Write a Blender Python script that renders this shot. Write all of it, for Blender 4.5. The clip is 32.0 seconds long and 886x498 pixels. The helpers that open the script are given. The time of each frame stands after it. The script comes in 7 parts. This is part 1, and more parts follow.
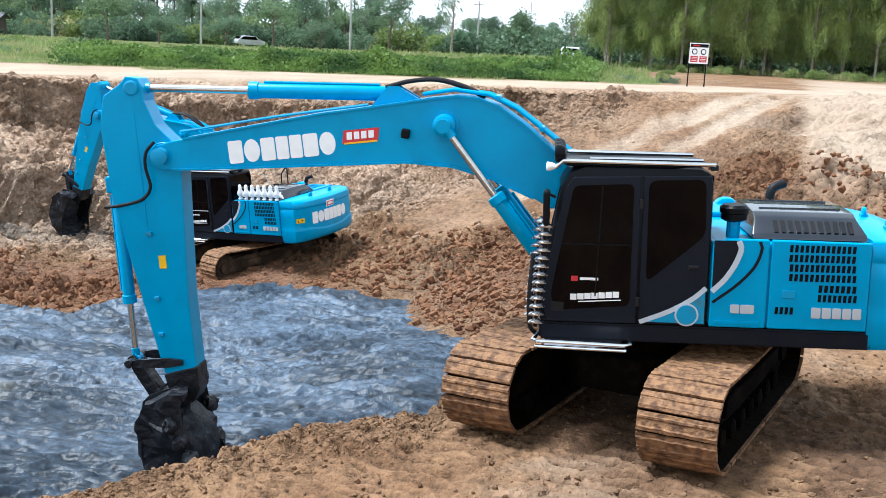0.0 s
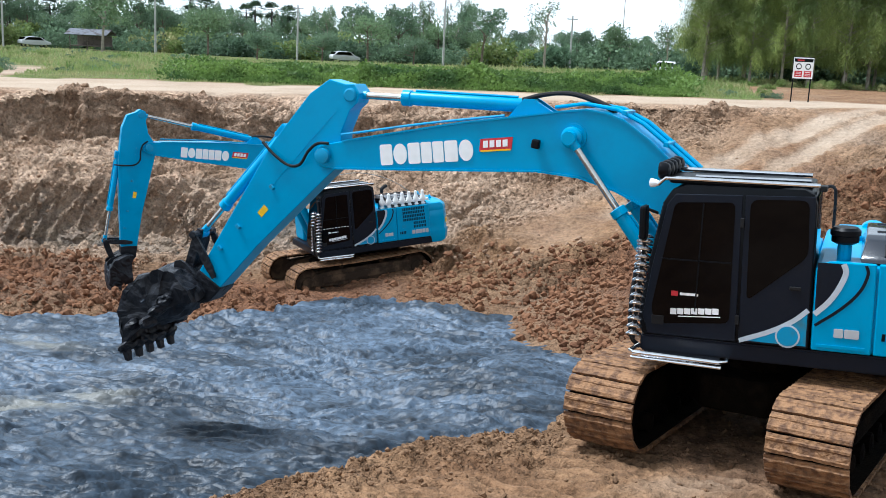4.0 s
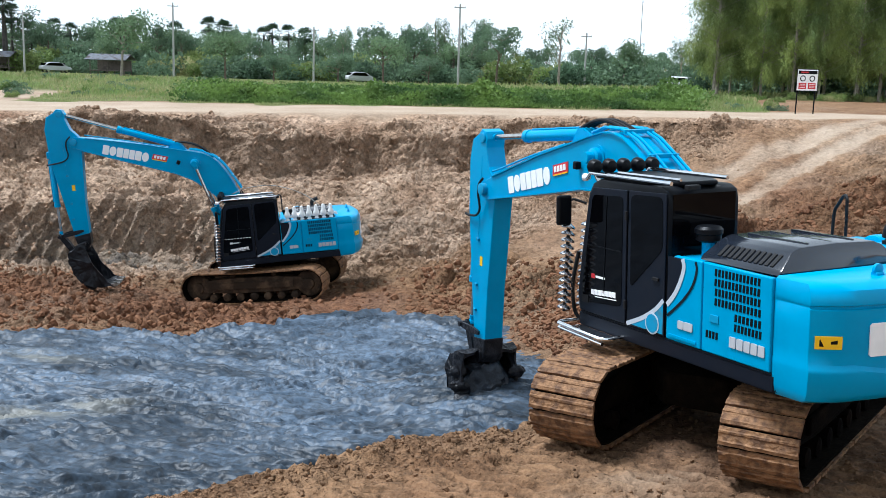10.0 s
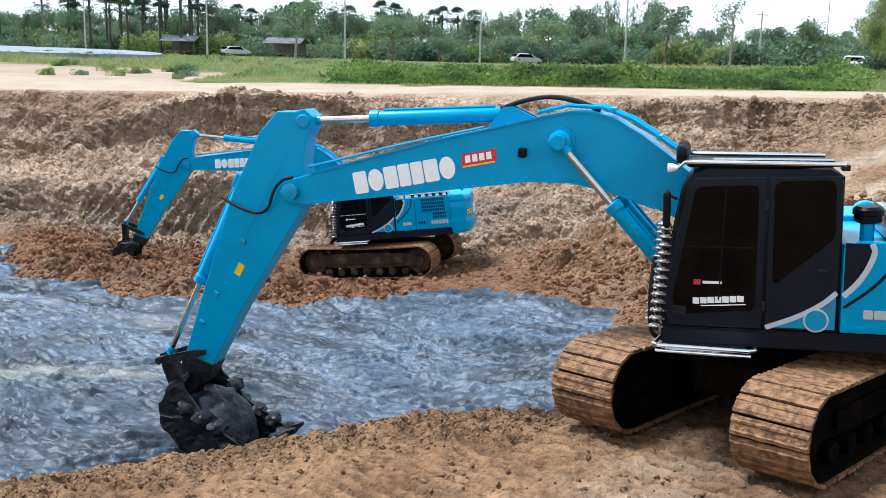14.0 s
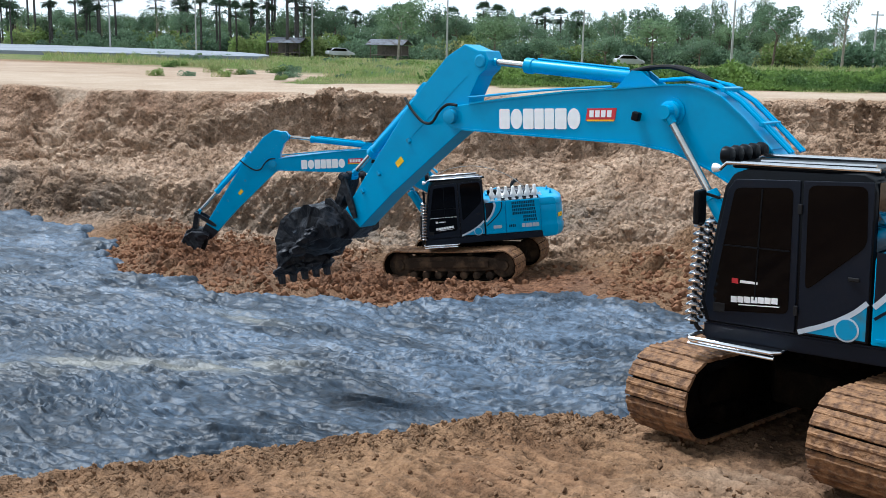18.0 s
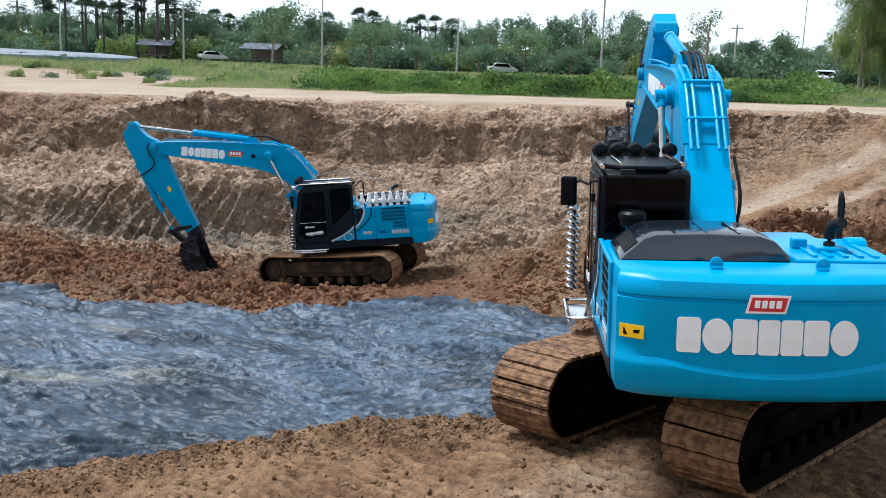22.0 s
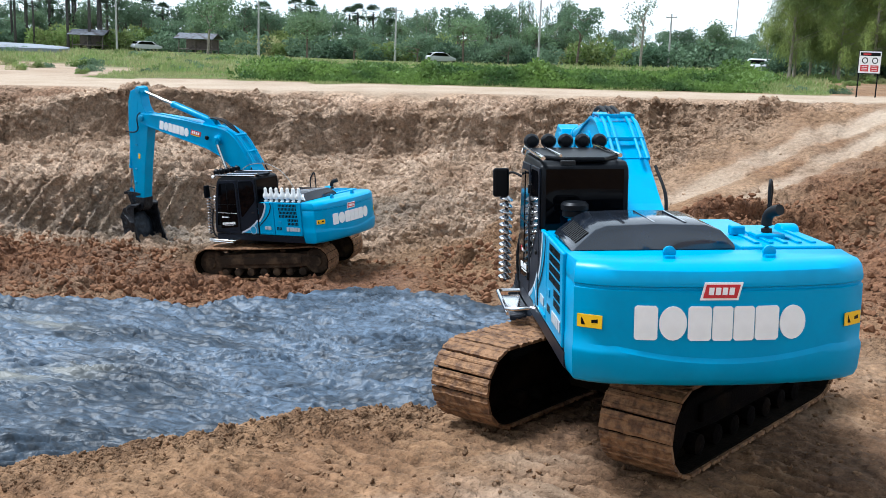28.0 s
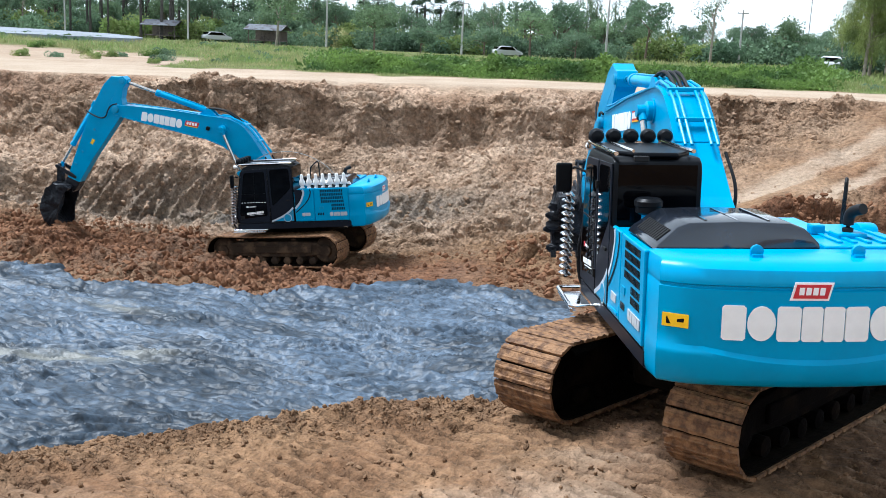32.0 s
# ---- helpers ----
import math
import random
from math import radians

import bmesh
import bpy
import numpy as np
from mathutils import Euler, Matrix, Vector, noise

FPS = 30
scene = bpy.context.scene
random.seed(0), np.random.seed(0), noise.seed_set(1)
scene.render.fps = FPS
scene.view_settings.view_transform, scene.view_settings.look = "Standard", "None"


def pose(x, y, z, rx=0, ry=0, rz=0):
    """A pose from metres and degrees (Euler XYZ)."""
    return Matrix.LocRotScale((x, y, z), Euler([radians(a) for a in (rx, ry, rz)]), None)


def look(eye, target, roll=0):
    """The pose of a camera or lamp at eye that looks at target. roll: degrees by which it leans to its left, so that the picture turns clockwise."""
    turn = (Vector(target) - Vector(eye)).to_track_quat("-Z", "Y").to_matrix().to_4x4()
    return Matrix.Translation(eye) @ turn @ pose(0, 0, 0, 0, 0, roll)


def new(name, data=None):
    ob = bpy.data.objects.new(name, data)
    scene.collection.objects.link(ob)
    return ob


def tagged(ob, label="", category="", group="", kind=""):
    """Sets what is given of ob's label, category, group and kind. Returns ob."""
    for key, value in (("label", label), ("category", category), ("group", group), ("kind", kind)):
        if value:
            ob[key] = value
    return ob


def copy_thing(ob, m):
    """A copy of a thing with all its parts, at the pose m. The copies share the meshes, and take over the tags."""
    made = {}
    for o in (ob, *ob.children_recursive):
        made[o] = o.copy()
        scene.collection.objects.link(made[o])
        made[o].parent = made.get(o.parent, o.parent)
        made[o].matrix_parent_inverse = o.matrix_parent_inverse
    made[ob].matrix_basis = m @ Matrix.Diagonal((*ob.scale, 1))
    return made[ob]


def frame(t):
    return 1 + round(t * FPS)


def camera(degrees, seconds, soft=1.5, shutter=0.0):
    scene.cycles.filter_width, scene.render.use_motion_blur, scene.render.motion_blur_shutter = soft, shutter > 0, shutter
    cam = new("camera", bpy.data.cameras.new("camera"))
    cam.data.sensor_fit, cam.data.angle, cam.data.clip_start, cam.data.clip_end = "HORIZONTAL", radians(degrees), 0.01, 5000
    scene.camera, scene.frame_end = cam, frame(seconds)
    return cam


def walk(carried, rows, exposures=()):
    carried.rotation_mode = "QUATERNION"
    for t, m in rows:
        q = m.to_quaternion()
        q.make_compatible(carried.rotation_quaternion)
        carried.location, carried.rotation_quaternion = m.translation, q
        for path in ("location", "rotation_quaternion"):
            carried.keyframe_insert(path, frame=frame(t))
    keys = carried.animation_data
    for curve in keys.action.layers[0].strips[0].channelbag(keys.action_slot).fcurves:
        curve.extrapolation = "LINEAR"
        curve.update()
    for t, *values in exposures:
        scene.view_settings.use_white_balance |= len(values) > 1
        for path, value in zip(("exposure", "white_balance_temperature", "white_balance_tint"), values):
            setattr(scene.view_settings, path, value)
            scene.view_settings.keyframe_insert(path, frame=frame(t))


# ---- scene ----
cam = camera(46.1, 32.0, soft=0.7)

PATH = [
    (0, (0.773, -0.529, 3.434), (0.706, 1.428, 3.026), 2.9),
    (0.5, (0.75, -0.543, 3.425), (0.681, 1.409, 2.995), 2.7),
    (1, (0.75, -0.517, 3.411), (0.671, 1.432, 2.972), 2.9),
    (1.5, (0.801, -0.426, 3.425), (0.69, 1.522, 2.983), 2.9),
    (2, (0.828, -0.402, 3.437), (0.679, 1.544, 2.998), 3.4),
    (2.5, (0.744, -0.408, 3.466), (0.555, 1.538, 3.045), 3.1),
    (3, (0.522, -0.515, 3.459), (0.302, 1.43, 3.05), 2.8),
    (3.5, (0.411, -0.618, 3.491), (0.174, 1.327, 3.093), 2.4),
    (5.5, (0.277, -1.051, 3.436), (0.073, 0.901, 3.055), 4.0),
    (6, (0.193, -1.174, 3.432), (0.004, 0.78, 3.051), 4.1),
    (6.5, (0.192, -1.215, 3.425), (0.016, 0.739, 3.039), 4.1),
    (7, (0.222, -1.229, 3.42), (0.056, 0.728, 3.039), 4.1),
    (7.5, (0.318, -1.169, 3.42), (0.151, 0.787, 3.038), 3.7),
    (8, (0.48, -1.091, 3.416), (0.306, 0.867, 3.044), 3.2),
    (8.5, (0.619, -1.058, 3.412), (0.431, 0.899, 3.046), 2.5),
    (9, (0.702, -1.038, 3.39), (0.489, 0.917, 3.026), 2.0),
    (9.5, (0.9, -1.059, 3.389), (0.66, 0.895, 3.035), 1.7),
    (10, (1.047, -1.037, 3.411), (0.768, 0.912, 3.056), 1.7),
    (10.5, (1.224, -0.794, 3.385), (0.91, 1.149, 3.028), 1.6),
    (11, (1.403, -0.632, 3.372), (1.044, 1.3, 2.999), 1.3),
    (11.5, (1.619, -0.666, 3.349), (1.234, 1.26, 2.969), 1.2),
    (12, (1.815, -0.694, 3.38), (1.384, 1.22, 2.994), 1.4),
    (12.5, (2.034, -0.648, 3.377), (1.559, 1.256, 2.99), 1.4),
    (13, (2.283, -0.592, 3.361), (1.762, 1.299, 2.97), 1.2),
    (13.5, (2.462, -0.617, 3.345), (1.896, 1.261, 2.954), 1.1),
    (14, (2.674, -0.683, 3.379), (2.072, 1.183, 2.983), 1.2),
    (14.5, (2.759, -0.666, 3.38), (2.118, 1.184, 2.972), 1.5),
    (15, (2.851, -0.609, 3.384), (2.167, 1.222, 2.96), 1.6),
    (15.5, (2.909, -0.543, 3.375), (2.195, 1.273, 2.939), 1.3),
    (17.5, (2.926, -0.561, 3.38), (2.131, 1.229, 2.974), 1.3),
    (18, (2.944, -0.568, 3.389), (2.162, 1.229, 2.992), 1.1),
    (18.5, (2.965, -0.552, 3.374), (2.209, 1.258, 2.986), 1.1),
    (19, (2.99, -0.546, 3.366), (2.274, 1.281, 2.98), 1.5),
    (19.5, (2.998, -0.559, 3.368), (2.317, 1.282, 2.985), 1.6),
    (20, (3.026, -0.571, 3.364), (2.373, 1.28, 2.983), 1.8),
    (20.5, (3.042, -0.56, 3.362), (2.409, 1.297, 2.977), 1.9),
    (21, (3.059, -0.563, 3.363), (2.447, 1.302, 2.974), 2.2),
    (21.5, (3.072, -0.552, 3.366), (2.49, 1.322, 2.979), 2.2),
    (22, (3.069, -0.53, 3.361), (2.506, 1.351, 2.982), 2.1),
    (22.5, (3.095, -0.526, 3.346), (2.568, 1.366, 2.969), 2.1),
    (23, (3.103, -0.539, 3.368), (2.614, 1.363, 2.985), 2.3),
    (23.5, (3.101, -0.525, 3.363), (2.632, 1.38, 2.973), 2.2),
    (24, (3.104, -0.571, 3.377), (2.642, 1.334, 2.977), 2.2),
    (24.5, (3.108, -0.595, 3.39), (2.647, 1.309, 2.986), 2.0),
    (25, (3.107, -0.609, 3.406), (2.631, 1.291, 3.004), 1.6),
    (25.5, (3.108, -0.625, 3.407), (2.62, 1.274, 3.012), 1.6),
    (27.5, (3.109, -0.617, 3.406), (2.649, 1.287, 3.005), 2.0),
    (28, (3.109, -0.623, 3.402), (2.657, 1.285, 3.007), 2.0),
    (28.5, (3.106, -0.624, 3.397), (2.647, 1.284, 3.014), 1.9),
    (29, (3.098, -0.638, 3.403), (2.626, 1.27, 3.033), 1.8),
    (29.5, (3.103, -0.63, 3.395), (2.63, 1.277, 3.019), 1.8),
    (30, (3.104, -0.627, 3.399), (2.638, 1.28, 3.016), 1.9),
    (30.5, (3.102, -0.626, 3.39), (2.647, 1.28, 2.993), 2.4),
    (31, (3.105, -0.633, 3.389), (2.637, 1.268, 2.984), 2.5),
    (31.5, (3.087, -0.634, 3.385), (2.58, 1.256, 2.975), 2.6),
    (32, (3.067, -0.614, 3.38), (2.502, 1.26, 2.969), 2.6),
]
EXPOSURES = [(0, 0.72), (1, 0.82), (2, 0.82), (3, 0.44), (6, 0.42), (7, 0.27), (8, 0.17), (9, 0.32), (10, 0.32), (11, 0.62), (12, 0.52), (13, 0.47), (14, 0.57), (15, 0.62), (18, 0.27), (19, 0.32), (20, 0.37), (22, 0.17), (23, 0.42), (24, 0.57), (25, 0.37), (28, 0.42), (29, -0.08), (30, 0.62), (31, 0.49), (32, 0.52)]
KELVIN, TINT = 6000, 10
walk(cam, [(t, look(eye, target, roll)) for t, eye, target, roll in PATH], [(t, stops, KELVIN, TINT) for t, stops in EXPOSURES])

# ---- light ----
world = bpy.data.worlds.new("world")
scene.world = world
world.use_nodes = True
wn, wl = world.node_tree.nodes, world.node_tree.links
wn.clear()
w_out = wn.new("ShaderNodeOutputWorld")
w_bg = wn.new("ShaderNodeBackground")
w_sky = wn.new("ShaderNodeTexSky")
w_sky.sky_type, w_sky.sun_disc = "NISHITA", False
w_sky.sun_elevation, w_sky.sun_rotation = radians(65), radians(274)
w_sky.air_density, w_sky.dust_density = 1.0, 2.5
w_mul = wn.new("ShaderNodeVectorMath")
w_mul.operation = "SCALE"
w_mul.inputs["Scale"].default_value = 0.09
w_co = wn.new("ShaderNodeTexCoord")
w_map = wn.new("ShaderNodeMapping")
w_map.inputs["Scale"].default_value = (1.2, 1.2, 5.0)
w_noise = wn.new("ShaderNodeTexNoise")
w_noise.inputs["Scale"].default_value, w_noise.inputs["Detail"].default_value = 2.6, 7
w_ramp = wn.new("ShaderNodeValToRGB")
w_ramp.color_ramp.elements[0].position, w_ramp.color_ramp.elements[0].color = 0.38, (0.80, 0.80, 0.80, 1)
w_ramp.color_ramp.elements[1].position, w_ramp.color_ramp.elements[1].color = 0.56, (0.97, 0.97, 0.97, 1)
w_mix = wn.new("ShaderNodeMix")
w_mix.data_type = "RGBA"
w_mix.inputs["B"].default_value = (0.85, 0.945, 1.0, 1)
wl.new(w_co.outputs["Generated"], w_map.inputs["Vector"])
wl.new(w_map.outputs["Vector"], w_noise.inputs["Vector"])
wl.new(w_noise.outputs["Fac"], w_ramp.inputs["Fac"])
wl.new(w_sky.outputs["Color"], w_mul.inputs[0])
wl.new(w_mul.outputs["Vector"], w_mix.inputs["A"])
wl.new(w_ramp.outputs["Color"], w_mix.inputs["Factor"])
wl.new(w_mix.outputs["Result"], w_bg.inputs["Color"])
wl.new(w_bg.outputs["Background"], w_out.inputs["Surface"])
w_sep = wn.new("ShaderNodeSeparateXYZ")
w_up = wn.new("ShaderNodeMapRange")
w_up.inputs["To Min"].default_value, w_up.inputs["To Max"].default_value = 1.24, 0.5
wl.new(w_co.outputs["Generated"], w_sep.inputs["Vector"])
wl.new(w_sep.outputs["Z"], w_up.inputs["Value"])
wl.new(w_up.outputs["Result"], w_bg.inputs["Strength"])

sun = new("sun", bpy.data.lights.new("sun", "SUN"))
sun.data.energy, sun.data.angle, sun.data.color = 4.8, radians(18), (0.94, 0.98, 1.0)
sun.matrix_world = look((-14, 13, 30), (0, 12, 0))


# ---- materials ----
def material(name, color, rough=0.6, metal=0.0, scale=6.0, spread=0.25, other=None, bump=0.0, bump_scale=None, fine=40.0, coat=0.0,
             spec=0.5, mask=(0.45, 0.65), extra=None):
    """A surface with two scales of variation: large stains of a second colour, and fine grain in colour and relief."""
    m = bpy.data.materials.new(name)
    m.use_nodes = True
    n, l = m.node_tree.nodes, m.node_tree.links
    b = n["Principled BSDF"]
    b.inputs["Roughness"].default_value, b.inputs["Metallic"].default_value = rough, metal
    b.inputs["Coat Weight"].default_value, b.inputs["Specular IOR Level"].default_value = coat, spec
    co = n.new("ShaderNodeTexCoord")
    big = n.new("ShaderNodeTexNoise")
    big.inputs["Scale"].default_value, big.inputs["Detail"].default_value = scale, 6
    small = n.new("ShaderNodeTexNoise")
    small.inputs["Scale"].default_value, small.inputs["Detail"].default_value = fine, 4
    l.new(co.outputs["Object"], big.inputs["Vector"])
    l.new(co.outputs["Object"], small.inputs["Vector"])
    ramp = n.new("ShaderNodeMapRange")
    ramp.inputs["From Min"].default_value, ramp.inputs["From Max"].default_value = mask
    l.new(big.outputs["Fac"], ramp.inputs["Value"])
    mix = n.new("ShaderNodeMix")
    mix.data_type = "RGBA"
    mix.inputs["A"].default_value = (*color, 1)
    mix.inputs["B"].default_value = (*(other or [c * (1 - spread) for c in color]), 1)
    l.new(ramp.outputs["Result"], mix.inputs["Factor"])
    grain = n.new("ShaderNodeMapRange")
    grain.inputs["To Min"].default_value, grain.inputs["To Max"].default_value = 1 - spread * 0.6, 1 + spread * 0.6
    l.new(small.outputs["Fac"], grain.inputs["Value"])
    mul = n.new("ShaderNodeVectorMath")
    mul.operation = "SCALE"
    l.new(mix.outputs["Result"], mul.inputs[0])
    l.new(grain.outputs["Result"], mul.inputs["Scale"])
    l.new(mul.outputs["Vector"], b.inputs["Base Color"])
    if bump:
        bp = n.new("ShaderNodeBump")
        bp.inputs["Strength"].default_value, bp.inputs["Distance"].default_value = bump, 0.03
        hb = n.new("ShaderNodeTexNoise")
        hb.inputs["Scale"].default_value, hb.inputs["Detail"].default_value = bump_scale or fine, 8
        l.new(co.outputs["Object"], hb.inputs["Vector"])
        l.new(hb.outputs["Fac"], bp.inputs["Height"])
        l.new(bp.outputs["Normal"], b.inputs["Normal"])
    return m


def leaf_material(name, color, other, rough=0.6):
    m = material(name, color, rough, 0, 0.35, 0.35, other, fine=3.0, mask=(0.4, 0.62), spec=0.25)
    n, l = m.node_tree.nodes, m.node_tree.links
    b = n["Principled BSDF"]
    geo = n.new("ShaderNodeNewGeometry")
    ob = n.new("ShaderNodeObjectInfo")
    add = n.new("ShaderNodeMath")
    vary = n.new("ShaderNodeMapRange")
    vary.inputs["From Max"].default_value = 2.0
    vary.inputs["To Min"].default_value, vary.inputs["To Max"].default_value = 0.6, 1.45
    mul = n.new("ShaderNodeVectorMath")
    mul.operation = "SCALE"
    source = b.inputs["Base Color"].links[0].from_socket
    l.new(geo.outputs["Random Per Island"], add.inputs[0])
    l.new(ob.outputs["Random"], add.inputs[1])
    l.new(add.outputs["Value"], vary.inputs["Value"])
    l.new(source, mul.inputs[0])
    l.new(vary.outputs["Result"], mul.inputs["Scale"])
    l.new(mul.outputs["Vector"], b.inputs["Base Color"])
    tr = n.new("ShaderNodeBsdfTranslucent")
    l.new(mul.outputs["Vector"], tr.inputs["Color"])
    both = n.new("ShaderNodeMixShader")
    both.inputs["Fac"].default_value = 0.4
    out = n["Material Output"]
    l.new(b.outputs["BSDF"], both.inputs[1])
    l.new(tr.outputs["BSDF"], both.inputs[2])
    l.new(both.outputs["Shader"], out.inputs["Surface"])
    return m


PAINT = material("blue_paint", (0.0, 0.288, 0.538), 0.32, 0, 3.0, 0.06, (0.0, 0.262, 0.495), coat=0.0, fine=25, spec=0.22)
DIRTY = material("dirty_blue_paint", (0.002, 0.25, 0.46), 0.5, 0, 5.0, 0.12, (0.05, 0.16, 0.20), spec=0.3, mask=(0.52, 0.72))
WHITE = material("white_decal", (0.85, 0.85, 0.85), 0.45, spread=0.05)
GREY = material("grey_decal", (0.42, 0.45, 0.48), 0.45, spread=0.06)
RED = material("red_decal", (0.55, 0.02, 0.03), 0.45, spread=0.08)
YELLOW = material("yellow_decal", (0.85, 0.48, 0.0), 0.45, spread=0.06)
BLACK = material("black_plastic", (0.003, 0.004, 0.006), 0.40, spread=0.3, spec=0.12)
NAVY = material("dark_frame_paint", (0.005, 0.008, 0.015), 0.40, spread=0.3, other=(0.008, 0.010, 0.016), mask=(0.5, 0.75), spec=0.16)
GLASS = material("tinted_glass", (0.0012, 0.0012, 0.0018), 0.05, spread=0.1, spec=0.13)
CHROME = material("chrome", (0.75, 0.76, 0.78), 0.14, 1.0, spread=0.08)
ROD = material("chromed_rod", (0.55, 0.53, 0.50), 0.22, 1.0, spread=0.12)
RUBBER = material("rubber", (0.010, 0.010, 0.011), 0.55, spread=0.3, spec=0.2)
SHOE = material("muddy_track_steel", (0.250, 0.128, 0.058), 0.75, 0, 11.0, 0.5, (0.100, 0.047, 0.022), bump=1.0, bump_scale=19, fine=60, spec=0.4, mask=(0.42, 0.62))
n_, l_ = SHOE.node_tree.nodes, SHOE.node_tree.links
o_ = n_.new("ShaderNodeObjectInfo")
s_ = n_.new("ShaderNodeVectorMath")
s_.operation = "MULTIPLY_ADD"
s_.inputs[1].default_value = (37.0, 37.0, 37.0)
l_.new(o_.outputs["Random"], s_.inputs[0])
l_.new(n_["Texture Coordinate"].outputs["Object"], s_.inputs[2])
for q_ in [q for q in n_ if q.bl_idname == "ShaderNodeTexNoise"]:
    l_.new(s_.outputs["Vector"], q_.inputs["Vector"])
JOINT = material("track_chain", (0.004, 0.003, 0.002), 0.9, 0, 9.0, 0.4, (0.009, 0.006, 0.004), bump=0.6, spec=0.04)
# near machine's dirty undercarriage, its deep shade put into this near-black colour
UNDER = material("dirty_undercarriage", (0.003, 0.0025, 0.0025), 0.95, 0, 4.0, 0.4, (0.010, 0.007, 0.005), bump=0.4, mask=(0.50, 0.70), spec=0.03)
MUDDY = material("mud_caked_steel", (0.007, 0.008, 0.011), 0.42, 0, 5.0, 0.5, (0.019, 0.021, 0.027), bump=1.0, bump_scale=11, fine=30, spec=0.22)
LOADMUD = material("wet_mud_load", (0.012, 0.016, 0.023), 0.45, 0, 6.0, 0.5, (0.034, 0.045, 0.062), bump=1.0, bump_scale=12, fine=30, spec=0.25)
COVER = material("dark_glossy_cover", (0.010, 0.014, 0.022), 0.16, 0, 2.0, 0.3, (0.016, 0.020, 0.030), spec=0.6, coat=0.4)
DUSTY = material("dusty_undercarriage", (0.034, 0.023, 0.016), 0.9, 0, 4.0, 0.4, (0.105, 0.066, 0.040), bump=0.5, mask=(0.45, 0.68), spec=0.15)
SILVER = material("silver_decal", (0.46, 0.52, 0.58), 0.4, spread=0.08)
TOOTH = material("worn_steel_tooth", (0.34, 0.33, 0.31), 0.45, 0.6, 12.0, 0.4, (0.06, 0.055, 0.05), mask=(0.45, 0.7))
BELL = material("polished_bell", (0.62, 0.63, 0.65), 0.20, 1.0, spread=0.06)
ORNAMENT = material("white_ornament", (0.8, 0.8, 0.79), 0.4, spread=0.06)
REDLAMP = material("red_lens", (0.5, 0.02, 0.02), 0.2, spread=0.1)
WOOD = material("grey_timber", (0.16, 0.13, 0.11), 0.85, 0, 3, 0.35, bump=0.4)
CONCRETE = material("pole_concrete", (0.42, 0.41, 0.39), 0.85, 0, 1.5, 0.2, bump=0.3)
TIN = material("weathered_tin", (0.36, 0.37, 0.38), 0.5, 0.3, 2.0, 0.3, (0.22, 0.19, 0.17), bump=0.2)
CARPAINT = material("white_car_paint", (0.50, 0.51, 0.53), 0.25, coat=0.5, spread=0.05)
BARK = material("bark", (0.16, 0.12, 0.09), 0.9, 0, 3.0, 0.4, bump=0.7)
PALMBARK = material("palm_bark", (0.075, 0.066, 0.060), 0.9, 0, 3.0, 0.4, bump=0.5)
PALEBARK = material("pale_bark", (0.30, 0.26, 0.21), 0.9, 0, 3.0, 0.4, bump=0.5)
# distance haze is put into this leaf colour, paler and greyer
LEAF = leaf_material("leaf", (0.150, 0.225, 0.135), (0.080, 0.135, 0.082))
LEAF_PALE = leaf_material("pale_leaf", (0.17, 0.245, 0.13), (0.095, 0.16, 0.085))
PALM = leaf_material("palm_leaf", (0.035, 0.060, 0.030), (0.020, 0.040, 0.022))
NEEDLE = leaf_material("casuarina_needles", (0.27, 0.325, 0.098), (0.115, 0.168, 0.060))
GRASS = leaf_material("grass_blades", (0.19, 0.27, 0.085), (0.33, 0.31, 0.15))
VINE = leaf_material("creeper_leaves", (0.145, 0.225, 0.056), (0.052, 0.100, 0.030))


# ---- mesh helpers ----
def part(name, bm, mat, parent, label="", smooth=False):
    me = bpy.data.meshes.new(name)
    if smooth:
        for f in bm.faces:
            f.smooth = True
    bm.to_mesh(me)
    bm.free()
    me.materials.append(mat)
    if smooth:
        me.set_sharp_from_angle(angle=radians(35))
    ob = new(name, me)
    ob.parent = parent
    if label:
        tagged(ob, label=label)
    return ob


def add_box(bm, lo, hi, bevel=0.0, m=None, segs=2):
    made = bmesh.ops.create_cube(bm, size=1.0)["verts"]
    s = Vector(hi) - Vector(lo)
    c = (Vector(hi) + Vector(lo)) / 2
    for v in made:
        v.co = Vector((v.co.x * s.x, v.co.y * s.y, v.co.z * s.z)) + c
    if bevel:
        edges = list({e for v in made for e in v.link_edges})
        made = list({v for f in bmesh.ops.bevel(bm, geom=edges, offset=bevel, segments=segs, profile=0.5, affect="EDGES")["faces"] for v in f.verts} | {v for v in made if v.is_valid})
    if m is not None:
        bmesh.ops.transform(bm, matrix=m, verts=made)
    return bm


def box(lo, hi, bevel=0.0, m=None):
    return add_box(bmesh.new(), lo, hi, bevel, m)


